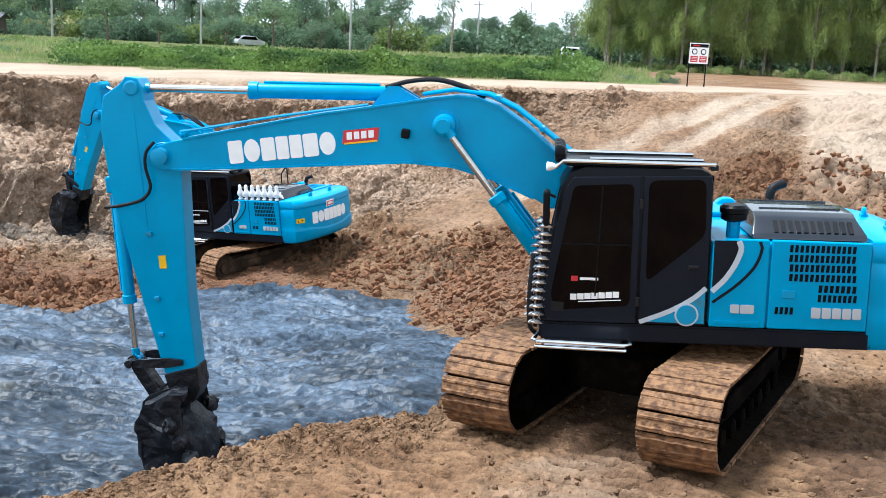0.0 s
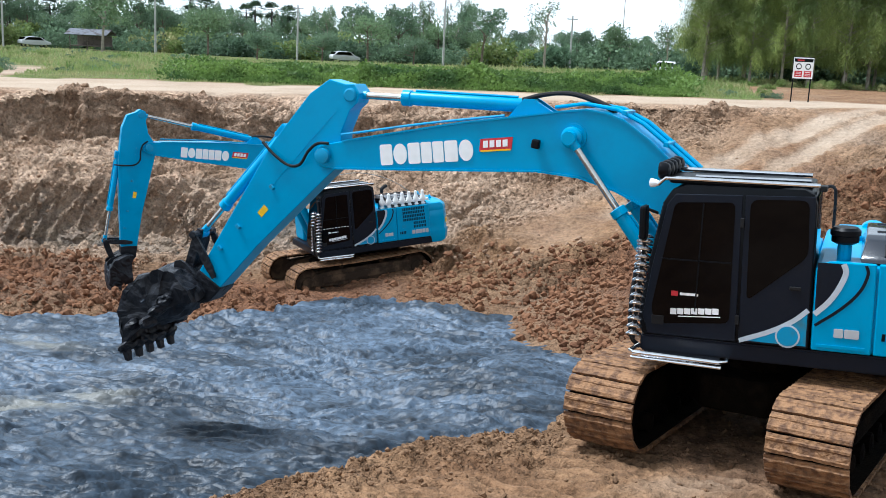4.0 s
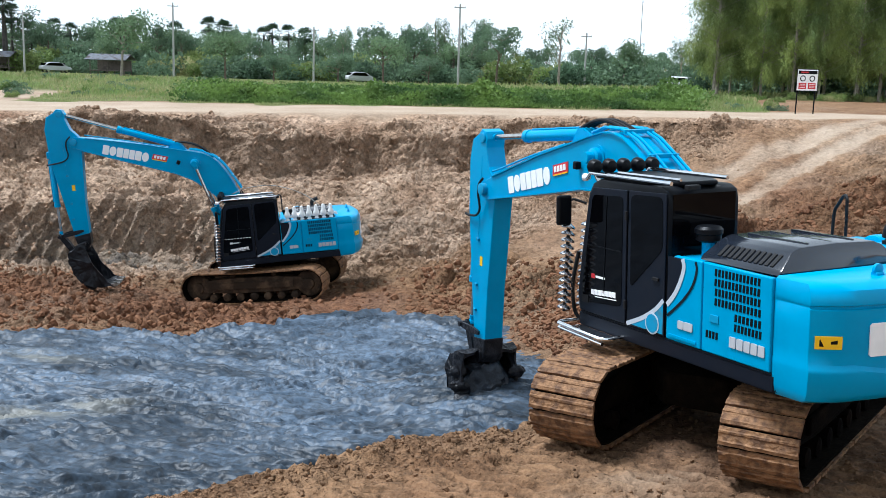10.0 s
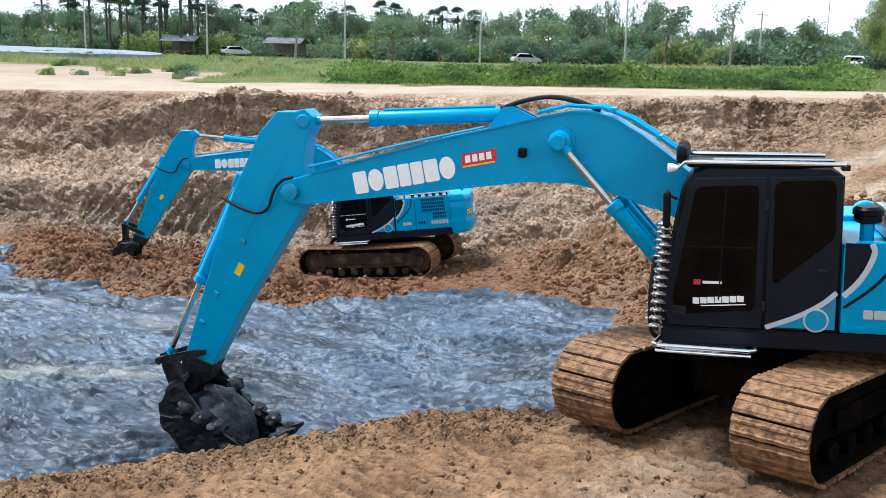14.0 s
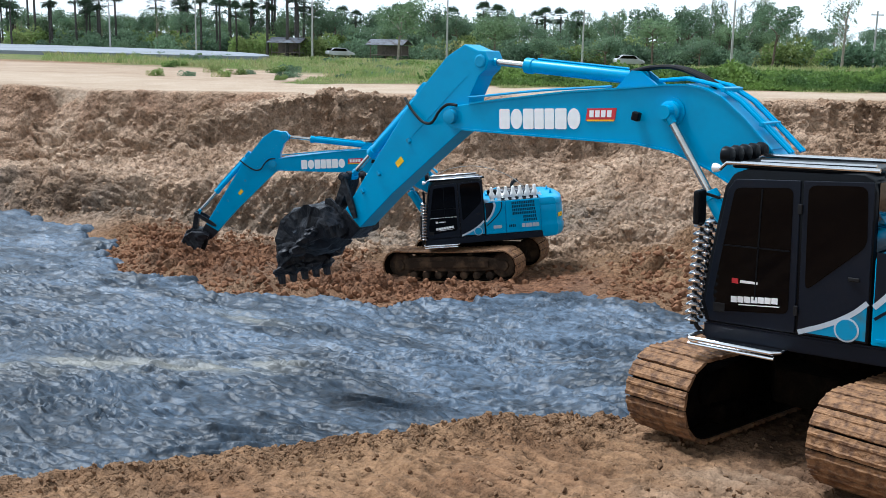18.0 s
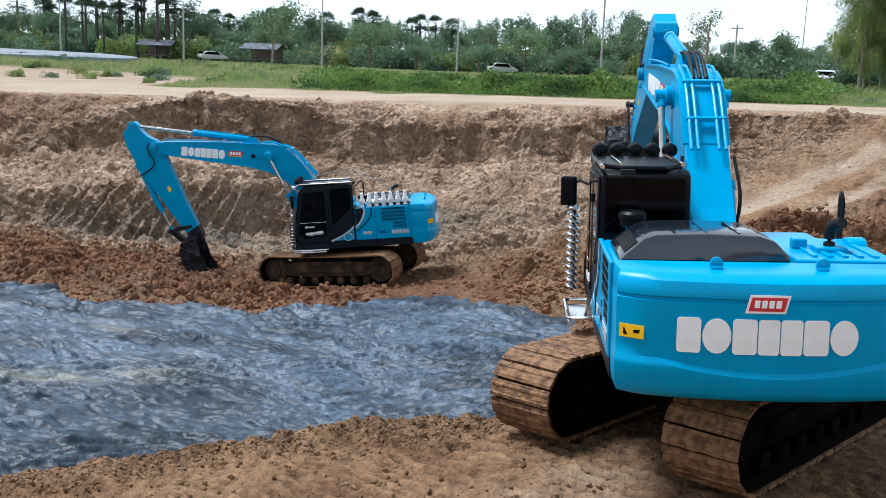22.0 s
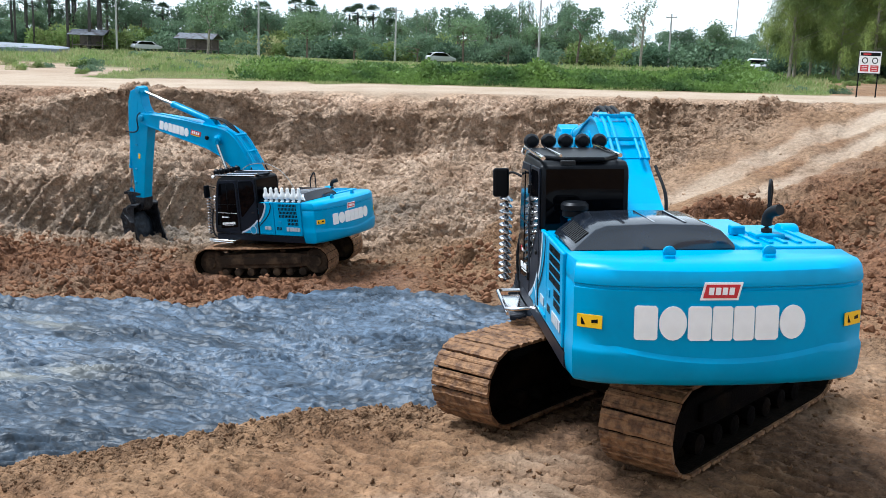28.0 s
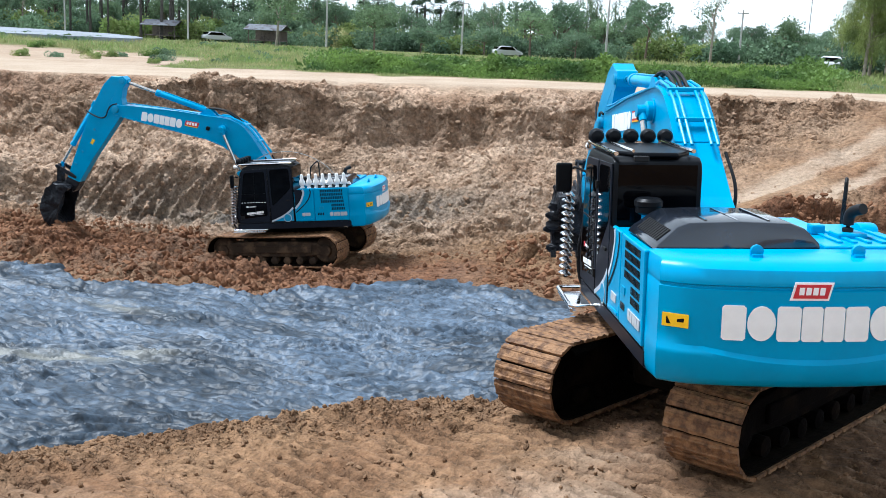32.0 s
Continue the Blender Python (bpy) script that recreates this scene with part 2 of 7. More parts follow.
def add_tube(bm, points, radius, sides=8, cap=True):
    """A round tube along points; radius may be one number or one a point."""
    pts = [Vector(p) for p in points]
    rings = []
    ref = Vector((0, 0, 1))
    for i, p in enumerate(pts):
        way = (pts[min(i + 1, len(pts) - 1)] - pts[max(i - 1, 0)]).normalized()
        a = way.cross(ref)
        if a.length < 1e-3:
            a = way.cross(Vector((0, 1, 0)))
        a.normalize()
        b = way.cross(a)
        r = radius[i] if isinstance(radius, (list, tuple)) else radius
        rings.append([bm.verts.new(p + a * (r * math.cos(2 * math.pi * k / sides)) + b * (r * math.sin(2 * math.pi * k / sides))) for k in range(sides)])
    for u, w in zip(rings, rings[1:]):
        for k in range(sides):
            bm.faces.new((u[k], u[(k + 1) % sides], w[(k + 1) % sides], w[k]))
    if cap:
        bm.faces.new(rings[0][::-1])
        bm.faces.new(rings[-1])
    return bm


def tube(points, radius, sides=8):
    return add_tube(bmesh.new(), points, radius, sides)


def add_prism(bm, outline, lo, hi, axis="y"):
    """A flat outline of two coordinates drawn out along the third axis from lo to hi."""
    def at(a, b, c):
        return {"y": (a, c, b), "x": (c, a, b), "z": (a, b, c)}[axis]
    one = [bm.verts.new(at(a, b, lo)) for a, b in outline]
    two = [bm.verts.new(at(a, b, hi)) for a, b in outline]
    k = len(outline)
    faces = [bm.faces.new(one), bm.faces.new(two[::-1])]
    for i in range(k):
        faces.append(bm.faces.new((one[i], two[i], two[(i + 1) % k], one[(i + 1) % k])))
    bmesh.ops.recalc_face_normals(bm, faces=faces)
    return one + two


def prism(outline, lo, hi, axis="y", bevel=0.0, segs=2):
    bm = bmesh.new()
    add_prism(bm, outline, lo, hi, axis)
    if bevel:
        bmesh.ops.bevel(bm, geom=list(bm.edges), offset=bevel, segments=segs, profile=0.5, affect="EDGES")
    return bm


def rounded(points, steps=2):
    """Corner-cutting of a closed outline."""
    for _ in range(steps):
        points = [q for a, b in zip(points, points[1:] + points[:1])
                  for q in ((a[0] * 0.75 + b[0] * 0.25, a[1] * 0.75 + b[1] * 0.25), (a[0] * 0.25 + b[0] * 0.75, a[1] * 0.25 + b[1] * 0.75))]
    return points


def fillet(points, r, n=4):
    """A closed outline with its corners rounded by r."""
    out = []
    for a, b, c in zip(points[-1:] + points[:-1], points, points[1:] + points[:1]):
        a, b, c = Vector(a), Vector(b), Vector(c)
        p, q = b + (a - b).normalized() * min(r, (a - b).length * 0.45), b + (c - b).normalized() * min(r, (c - b).length * 0.45)
        for k in range(n + 1):
            u = k / n
            out.append(tuple(p * (1 - u) ** 2 + b * (2 * u * (1 - u)) + q * u ** 2))
    return out


def flowing(points, n=6):
    """A smooth curve through the points."""
    p = [Vector(q) for q in points]
    p = [2 * p[0] - p[1]] + p + [2 * p[-1] - p[-2]]
    out = []
    for a, b, c, d in zip(p, p[1:], p[2:], p[3:]):
        for k in range(n):
            u = k / n
            out.append(0.5 * (2 * b + (c - a) * u + (2 * a - 5 * b + 4 * c - d) * u * u + (3 * b - a - 3 * c + d) * u ** 3))
    return out + [p[-2]]


def hashed(ix, iy, seed):
    v = np.sin(ix * 127.1 + iy * 311.7 + seed * 74.7) * 43758.5453
    return v - np.floor(v)


def smooth_noise(x, y, seed=0):
    ix, iy = np.floor(x), np.floor(y)
    fx, fy = x - ix, y - iy
    fx, fy = fx * fx * (3 - 2 * fx), fy * fy * (3 - 2 * fy)
    a, b = hashed(ix, iy, seed), hashed(ix + 1, iy, seed)
    c, d = hashed(ix, iy + 1, seed), hashed(ix + 1, iy + 1, seed)
    return (a + (b - a) * fx) * (1 - fy) + (c + (d - c) * fx) * fy


def fractal(x, y, octaves=4, seed=0, gain=0.5):
    total, amp = 0.0, 1.0
    for k in range(octaves):
        total = total + amp * (smooth_noise(x * 2 ** k + 17.3 * k, y * 2 ** k - 9.1 * k, seed + k) * 2 - 1)
        amp *= gain
    return total


def ramp(v, a, b):
    t = np.clip((v - a) / (b - a), 0, 1)
    return t * t * (3 - 2 * t)


def soft_max(a, b, k=0.35):
    h = np.clip(0.5 + 0.5 * (a - b) / k, 0, 1)
    return b + (a - b) * h + k * h * (1 - h)


def cells(x, y, seed):
    """Distance to the nearest and second nearest of scattered points, and the nearest one's own number."""
    ix, iy = np.floor(x), np.floor(y)
    near, second, own = np.full(x.shape, 9.0), np.full(x.shape, 9.0), np.zeros(x.shape)
    for dx in (-1, 0, 1):
        for dy in (-1, 0, 1):
            cx, cy = ix + dx, iy + dy
            d = np.hypot(cx + hashed(cx, cy, seed) - x, cy + hashed(cx, cy, seed + 3.7) - y)
            closer = d < near
            second = np.where(closer, near, np.minimum(second, d))
            own = np.where(closer, hashed(cx, cy, seed + 8.1), own)
            near = np.where(closer, d, near)
    return near, second, own


def slabs(x, y, seed, gap=0.16):
    """Broken pieces with cracks between them, each at a height and tilt of its own, about -0.5 to 0.5."""
    near, second, own = cells(x, y, seed)
    return ((own - 0.35) + 0.4 * (0.6 - near)) * ramp(second - near, 0.0, gap) - 0.25 * (1 - ramp(second - near, 0.0, gap))


# ---- ground ----
def rim_line(x):
    return np.interp(x, [-60, -34, -26, -18, -9, 0, 5, 9, 30], [38, 37, 36, 37.6, 39.3, 41, 41, 42, 48])


def crest_side(x, y):
    """How far a place lies beyond the near bank's crest, towards the mud."""
    line = np.interp(x, [-14, -4.1, -3.1, -2.0, -1.0, -0.3, 0.3, 0.9, 1.3, 2.2, 4, 8, 30], [0.5, 7.0, 8.0, 9.05, 10.2, 10.75, 11.1, 12.6, 14.2, 15.0, 15.4, 16, 16])
    return (y - line) * np.where(x < 0.5, 0.72, 0.9)


def mud_level(x, y):
    return np.interp(y, [4, 8, 12, 18, 22, 26, 34], [-1.45, -1.75, -2.22, -2.95, -3.22, -3.38, -3.45]) + 0.62 * np.exp(-(((x + 0.3) / 1.9) ** 2 + ((y - 17.2) / 2.3) ** 2))


def far_shore(x):
    return np.interp(x, [-40, -27, -23, -19, -16.5, -15.2, -14, -12.5, -10.6, -9.5, -8, -7.2, -6.3, -5.8, -4.7, -3, -1.8, -0.5, 0.9, 3], [29, 28.0, 27.2, 24.0, 21.6, 21.1, 21.6, 20.4, 21.1, 21.6, 21.7, 22.5, 24.0, 24.8, 25.7, 26.3, 26.0, 24.7, 23.8, 21])


def past_shore(x, y):
    """How far a place lies beyond the mud's far shore."""
    slope = (far_shore(x + 0.4) - far_shore(x - 0.4)) / 0.8
    return (y - far_shore(x)) / np.sqrt(1 + slope * slope)


def cut_depth(x, y):
    """How far a place lies inside the ragged rim of the cut."""
    r = rim_line(x) + 0.5 * fractal(x * 0.5, y * 0.1, 3, 11) + 0.2 * smooth_noise(x * 2.2, y * 0, 12)
    d = r - y
    d = d + ramp(d, 0.1, 0.5) * (0.28 * fractal(x * 0.7, y * 0.7, 4, 14, 0.55) + 0.16 * np.abs(fractal(x * 2.3, y * 0.6, 2, 16)))
    return d + 1.8 * np.exp(-((x + 12.4) / 2.4) ** 2) * ramp(d, 4.0, 7.0)


def outer_lane(s):
    """Where the second wheel lane runs across the ramp."""
    return np.interp(s, [6, 8, 10, 12.5, 15, 17, 20], [5.2, 4.6, 4.05, 3.65, 3.45, 3.2, 3.0])


def ground_level(x, y):
    """The bare ground: field and road behind the rim, the terraced cut, the ramp, the pit floor, the near bank and the heaps."""
    wob = fractal(x * 0.35, y * 0.35, 3, 5)
    d = cut_depth(x, y)
    field = np.interp(y, [30, 48, 90, 140, 400], [1.42, 1.42, 1.15, 0.8, 0.2]) + 0.018 * np.clip(x, -30, 14)
    top = np.interp(x, [-40, -31, -28, -26.5, -25, -22.7, -20.3, -18, -15, -13.5, -12.4, -10, -7.9, -3.7, -1.7, 2.4, 4.4, 8], [-2.4, -2.3, -1.9, -1.6, -0.74, 0.0, 0.7, 1.2, 1.15, 0.85, 0.4, 0.45, 0.45, 0.7, 1.28, 1.45, 1.5, 1.5])
    foot = np.interp(x, [-40, -31, -27.5, -24.6, -22.3, -20, -17.7, -14.3, -13, -9.8, -7.7, -5.6, -3.5, -1.5, 2.5, 4.4, 8], [-2.5, -2.5, -2.1, -1.35, -1.0, -0.8, -0.55, -0.6, -0.9, -1.0, -1.0, -0.62, -0.6, 0.4, 0.5, 1.1, 1.4])
    low_top = np.interp(x, [-34, -25, -22, -20, -17.3, -13.6, -11.8, -9, -4, 2, 6], [-1.9, -1.9, -2.2, -1.75, -1.55, -1.9, -2.35, -2.2, -1.9, -1.2, -0.4])
    low_foot = np.interp(x, [-34, -25, -19, -16.5, -14, -11.5, -9, -4, 2], [-3.5, -3.45, -3.2, -3.6, -3.65, -3.4, -2.75, -2.5, -1.8])
    edge = field - 0.12
    levels = [(0.0, field), (0.35, edge), (2.2, top), (2.7, foot), (6.9, low_top), (8.1, low_foot), (11.0, low_foot * 0 - 4.4)]
    cut = field
    for (d0, z0), (d1, z1) in zip(levels, levels[1:]):
        cut = np.where(d > d0, z0 + (z1 - z0) * np.clip((d - d0) / (d1 - d0), 0, 1), cut)
    floor = -3.45 + 0.05 * np.clip(x + 8.5, -2.4, 3.5) + 0.03 * np.clip(-10.9 - x, 0, 3)
    beyond = past_shore(x, y) + 0.15 * fractal(x * 0.7, y * 0.7, 3, 55)
    floor = np.where(beyond > 0, np.maximum(floor, mud_level(x, y) + (0.14 + 0.16 * ramp(-x, 13, 17)) * ramp(beyond, 0, 1.2) * (1 - 0.8 * ramp(beyond, 2.5, 4.5)) - 0.5 * ramp(beyond, 2.5, 4.5)), mud_level(x, y) - 0.55 * ramp(-beyond, 0, 1.6))
    back = np.maximum(cut, floor + 0.06 * wob * (beyond > 1))
    s = (x + 5) * 0.70 + (y - 27.5) * 0.714
    across = (x + 5) * 0.714 - (y - 27.5) * 0.70
    slope = -3.1 + 0.215 * s - 0.05 * np.clip(across - 4, 0, 20)
    outer = outer_lane(s)
    slope = slope - 0.10 * np.exp(-((across - 1.95) / 0.5) ** 4) - 0.10 * np.exp(-((across - outer) / 0.42) ** 4) + 0.10 * np.exp(-((across - 0.5 * (outer + 1.95)) / 0.35) ** 2)
    slope = slope - 0.25 * np.clip(-across, 0, 9) + 0.22 * np.clip(across - 5.2, 0, 3)
    far = np.minimum(soft_max(back, slope, 0.5), field + 0.03 * wob)
    # the near bank
    over = crest_side(x, y)
    pad = -0.70 + 0.03 * (x - 2.8) - 0.02 * (y - 11.4) - 0.10 * ramp(over, -2.2, 0)
    pad = pad - 0.13 * ramp(x, -2.5, 0.6) * ramp(y, 5.5, 8)
    pad = pad + 0.36 * np.clip(6.3 - y, 0, 7.4) + 0.25 * ramp(x, 7, 14)
    drop = np.where(x < 1.0, 0.95, 0.42)
    near = pad - drop * np.clip(over + 0.12 * wob, 0, 9) ** 1.05
    h = soft_max(far, near, 0.3)
    h = h + 1.35 * np.exp(-(((x - 3.4) / 1.9) ** 2 + ((y - 24.6) / 2.3) ** 2))
    h = h + 1.7 * np.exp(-(((x - 7.6) / 2.4) ** 2 + ((y - 21.0) / 2.8) ** 2)) + 0.8 * np.exp(-(((x - 5.2) / 1.6) ** 2 + ((y - 19.0) / 1.8) ** 2))
    spoil = 1.15 * np.exp(-(((x - 9.0) / 2.5) ** 4 + ((y - 27.2) / 1.9) ** 2)) + 0.5 * np.exp(-(((x - 5.2) / 1.4) ** 2 + ((y - 25.6) / 1.6) ** 2))
    h = h + spoil * (0.9 + 0.35 * fractal(x * 0.5, y * 0.5, 2, 181))
    h = h + 0.10 * np.exp(-(((x + 13.5) / 2.6) ** 2 + ((y - 23.2) / 1.5) ** 2)) - 0.10 * np.exp(-(((x + 8) / 4.0) ** 4 + ((y - 27.6) / 2.2) ** 4))
    return h


def lane(x, y):
    """The driven strip of the ramp."""
    return np.exp(-(((x + 5) * 0.714 - (y - 27.5) * 0.70 - 2.3) / 2.3) ** 4) * ramp(x, -4, 0) * ramp(y, 27, 29)


def where(mask, make, *coords):
    """make(coords) at the places of the mask, nought elsewhere."""
    out = np.zeros(mask.shape)
    if mask.any():
        out[mask] = make(*[c[mask] for c in coords])
    return out


def roughness(x, y, h):
    """Slabs, clods, crumbled faces, tooth marks on the lower cut and cleat marks on the near bank, measured out from the bare ground."""
    d = rim_line(x) - y
    pit = ramp(d, -0.6, 0.4) * ramp(y, 16, 19)
    v = y + 1.1 * h
    sx, sv = x + 0.35 * fractal(x * 0.8, v * 0.8, 2, 131), v + 0.35 * fractal(x * 0.8, v * 0.8, 2, 132)
    clod = fractal(x * 1.1, v * 1.1, 5, 40, 0.55)
    lumps = np.abs(fractal(x * 2.4, v * 2.4, 3, 51))
    chips = fractal(x * 4.5, v * 4.5, 2, 44, 0.6)
    patch = 0.45 + 0.85 * smooth_noise(x * 0.45, v * 0.45, 133)
    broken = where(pit > 0.01, lambda a, c: 0.26 * slabs(a * 0.7, c * 0.95, 141, 0.3) + 0.20 * slabs(a * 1.7, c * 2.1, 142, 0.26) + 0.10 * slabs(a * 3.9, c * 4.3, 143, 0.3), sx, sv)
    rough = pit * ramp(d, -0.2, 1.5) * (0.07 * clod + 0.08 * lumps - 0.04 + 0.025 * chips + patch * broken)
    calm = np.maximum(lane(x, y), 0.92 * np.exp(-(((x + 8) / 4.5) ** 4 + ((y - 27.4) / 2.4) ** 4)))
    rough = rough * (1 - 0.85 * calm) * np.where(y < 31, ramp(past_shore(x, y), 0.1, 1.4), 1.0)
    face = cut_depth(x, y)
    teeth = np.exp(-((face - 7.4) / 0.95) ** 4) * ramp(-x, 5, 8) * (1 - ramp(-x, 20, 23)) * ramp(smooth_noise(x * 0.4, v * 0.3, 6), 0.18, 0.45)
    rough = rough * (1 - 0.75 * teeth) - 0.30 * teeth * np.abs(np.sin(x * 6.6 - 2.6 * h + 1.8 * smooth_noise(x * 0.5, v * 0.5, 3))) ** 0.6
    upper = np.exp(-((face - 2.45) / 0.35) ** 4) * ramp(x, -24, -18)
    rough = rough * (1 - 0.4 * upper) - 0.16 * upper * np.abs(np.sin(x * 3.4 + 2.5 * smooth_noise(x * 0.7, v * 0.3, 4))) ** 0.7 * (0.3 + smooth_noise(x * 0.8, v * 0.3, 8))
    over = crest_side(x, y)
    bank = (1 - ramp(y, 15, 18)) * ramp(y, 2, 4)
    crest = np.exp(-((over + 0.35 + 0.3 * clod) / 0.6) ** 2)
    rough = rough + bank * (0.03 * clod + 0.015 * lumps + 0.015 * chips) + bank * crest * (0.05 * lumps + 0.03 * chips)
    loose = 0.25 + 0.9 * ramp(smooth_noise(x * 0.55, y * 0.55, 151), 0.35, 0.75)
    rough = rough + where(bank > 0.01, lambda a, c, p, q: p * (0.030 * slabs(a * 3.2, c * 3.6, 152) + 0.030 * slabs(a * 6.5, c * 7.0, 153)) + q * 0.09 * slabs(a * 4.0, c * 4.5, 154), sx, y + 0.3 * (sv - v), bank * loose, bank * crest)
    rough = rough - 0.10 * cleat_marks(x, y)
    heap = np.exp(-(((x - 7.2) / 3.4) ** 2 + ((y - 20.6) / 3.2) ** 2)) + np.exp(-(((x - 3.4) / 2.4) ** 2 + ((y - 24.6) / 2.6) ** 2))
    heap = heap + np.exp(-(((x - 8.2) / 3.4) ** 4 + ((y - 26.6) / 2.6) ** 4))
    return rough + np.clip(heap, 0, 1) * (0.10 * lumps + 0.07 * clod)


def relief(x, y, h):
    return h + roughness(x, y, h)


def grid_sheet(xs, ys, height, fields, bend=None, rough=None):
    """One sheet over the lines xs and ys, with named values on its vertices; bend moves the lines of ys, rough is laid on square to the surface."""
    gx, gy = np.meshgrid(xs, ys)
    if bend:
        gy = gy + bend(gx, gy)
    gz = height(gx, gy)
    px, py = gx, gy
    if rough:
        run = np.gradient(gy, axis=0)
        sy = np.gradient(gz, axis=0) / run
        sx = (np.gradient(gz, axis=1) - sy * np.gradient(gy, axis=1)) / np.gradient(gx, axis=1)
        out = rough(gx, gy, gz) / np.sqrt(1 + sx * sx + sy * sy)
        px, py, gz = gx - sx * out, gy - sy * out, gz + out
    nx, ny = len(xs), len(ys)
    me = bpy.data.meshes.new("sheet")
    me.vertices.add(nx * ny)
    me.vertices.foreach_set("co", np.stack([px, py, gz], -1).astype(np.float32).ravel())
    i = np.arange(nx * ny).reshape(ny, nx)
    quads = np.stack([i[:-1, :-1], i[:-1, 1:], i[1:, 1:], i[1:, :-1]], -1).reshape(-1, 4)
    me.loops.add(quads.size)
    me.loops.foreach_set("vertex_index", quads.ravel().astype(np.int32))
    me.polygons.add(len(quads))
    me.polygons.foreach_set("loop_start", (np.arange(len(quads)) * 4).astype(np.int32))
    me.polygons.foreach_set("loop_total", np.full(len(quads), 4, np.int32))
    me.update(calc_edges=True)
    me.polygons.foreach_set("use_smooth", np.ones(len(quads), bool))
    for name, make in fields.items():
        at = me.attributes.new(name, "FLOAT", "POINT")
        at.data.foreach_set("value", np.broadcast_to(make(gx, gy), gx.shape).astype(np.float32).ravel())
    return me


def lines(parts):
    out = [np.arange(a, b, s) for a, b, s in parts]
    return np.concatenate(out + [[parts[-1][1]]])


def earth_red(x, y):
    a = 1.3 * np.exp(-(((x + 11) / 7.5) ** 4 + ((y - 25.0) / 2.9) ** 4)) + np.exp(-(((x - 3.2) / 2.6) ** 2 + ((y - 24.4) / 3.0) ** 2))
    a = a + 0.7 * np.exp(-(((x - 7.4) / 1.5) ** 2 + ((y - 31.5) / 3.5) ** 2)) + np.exp(-(((x - 7.4) / 3.4) ** 2 + ((y - 20.6) / 3.2) ** 2)) + 0.15 * np.exp(-(((x - 8.0) / 3.6) ** 4 + ((y - 26.4) / 2.9) ** 4)) + 0.45 * np.exp(-((rim_line(x) - y - 0.7) / 0.6) ** 2) * ramp(-x, -2, 20)
    return np.clip(a * 1.15 + 0.25 * fractal(x * 0.6, y * 0.6, 3, 71), 0, 1)


def earth_pale(x, y):
    d = rim_line(x) - y
    road = ramp(-d, -0.5, 0.6) * (1 - ramp(y, 46.5, 48.5))
    along = (x + 5) * 0.70 + (y - 27.5) * 0.714
    across = (x + 5) * 0.714 - (y - 27.5) * 0.70 + 0.10 * fractal(x * 1.3, y * 1.3, 2, 86)
    track = (np.exp(-((across - 1.95) / 0.52) ** 4) + np.exp(-((across - outer_lane(along)) / 0.42) ** 4)) * ramp(along, 6.5, 8.5)
    yard = ramp(x - 1.0 - 0.296 * y + 0.4 * fractal(x * 0.8, y * 0.8, 3, 84), -0.4, 0.6) * ramp(y, 25, 29) * (1 - ramp(y, 64, 68)) * 0.95
    track = track * (0.75 + 0.15 * fractal(x * 0.9, y * 0.9, 3, 83))
    bank = (1 - ramp(y, 14, 16)) * ramp(-crest_side(x, y), 0.5, 1.4) * np.clip(0.35 * fractal(x * 0.5, y * 0.9, 4, 87), 0, 0.4)
    bare = 0.75 * ramp(-x, 25, 30) * ramp(-d, -0.5, 0.6) * (1 - ramp(y, 66, 72))
    return np.clip(road + np.where(road > 0.5, 0, bare) + yard + bank + track * (1 - road) + 0.18 * fractal(x * 0.4, y * 0.4, 3, 81), 0, 1)


def earth_clay(x, y):
    d = rim_line(x) - y
    return np.clip(np.exp(-((d - 7.6) / 1.1) ** 2) * ramp(-x, 4, 8) * 0.8 + 0.3 * fractal(x * 0.5, y * 0.5, 3, 91) * np.exp(-((d - 6) / 3) ** 2), 0, 1)


def grassy(x, y):
    edge = np.interp(x, [-60, -33, -27, 8.6, 10.0, 11.5], [70, 64, 46.8, 46.8, 60, 74]) + 1.4 * fractal(x * 0.5, y * 0.5, 3, 15)
    return np.clip(ramp(y, edge, edge + 1.2), 0, 1)


def earth_dry_lit(x, y):
    """Weathered pale spoil on the slopes of the cut, lightened to paint light there."""
    d = rim_line(x) - y
    return np.clip(ramp(d, -0.4, 0.4) * (1 - ramp(d, 8.3, 10.5)) * (1 - 0.45 * ramp(x, -5, 2)) * (1 - 0.9 * lane(x, y)) * (1 - 0.4 * ramp((x + 5) * 0.714 - (y - 27.5) * 0.70, 4.2, 5.2)) * (0.85 + 0.4 * fractal(x * 0.6, y * 0.6, 3, 73)), 0, 1)


def cleat_marks(x, y):
    """Grooves pressed by the track plates into the near bank."""
    u, v = x * 0.89 - y * 0.457, x * 0.457 + y * 0.89
    lanes = np.exp(-((np.mod(u + 3.2 + 0.3 * np.sin(v * 0.4), 1.7) - 0.85) / 0.55) ** 4)
    wave = 0.5 + 0.5 * np.sin((v + 0.05 * fractal(x * 1.5, y * 1.5, 2, 58)) * 2 * math.pi / 0.23)
    over = crest_side(x, y)
    return wave ** 2.5 * lanes * ramp(smooth_noise(x * 0.6, y * 0.6, 9), 0.05, 0.30) * ramp(-over, 0.4, 1.0) * (1 - ramp(y, 13, 15)) * ramp(y, 3, 5)


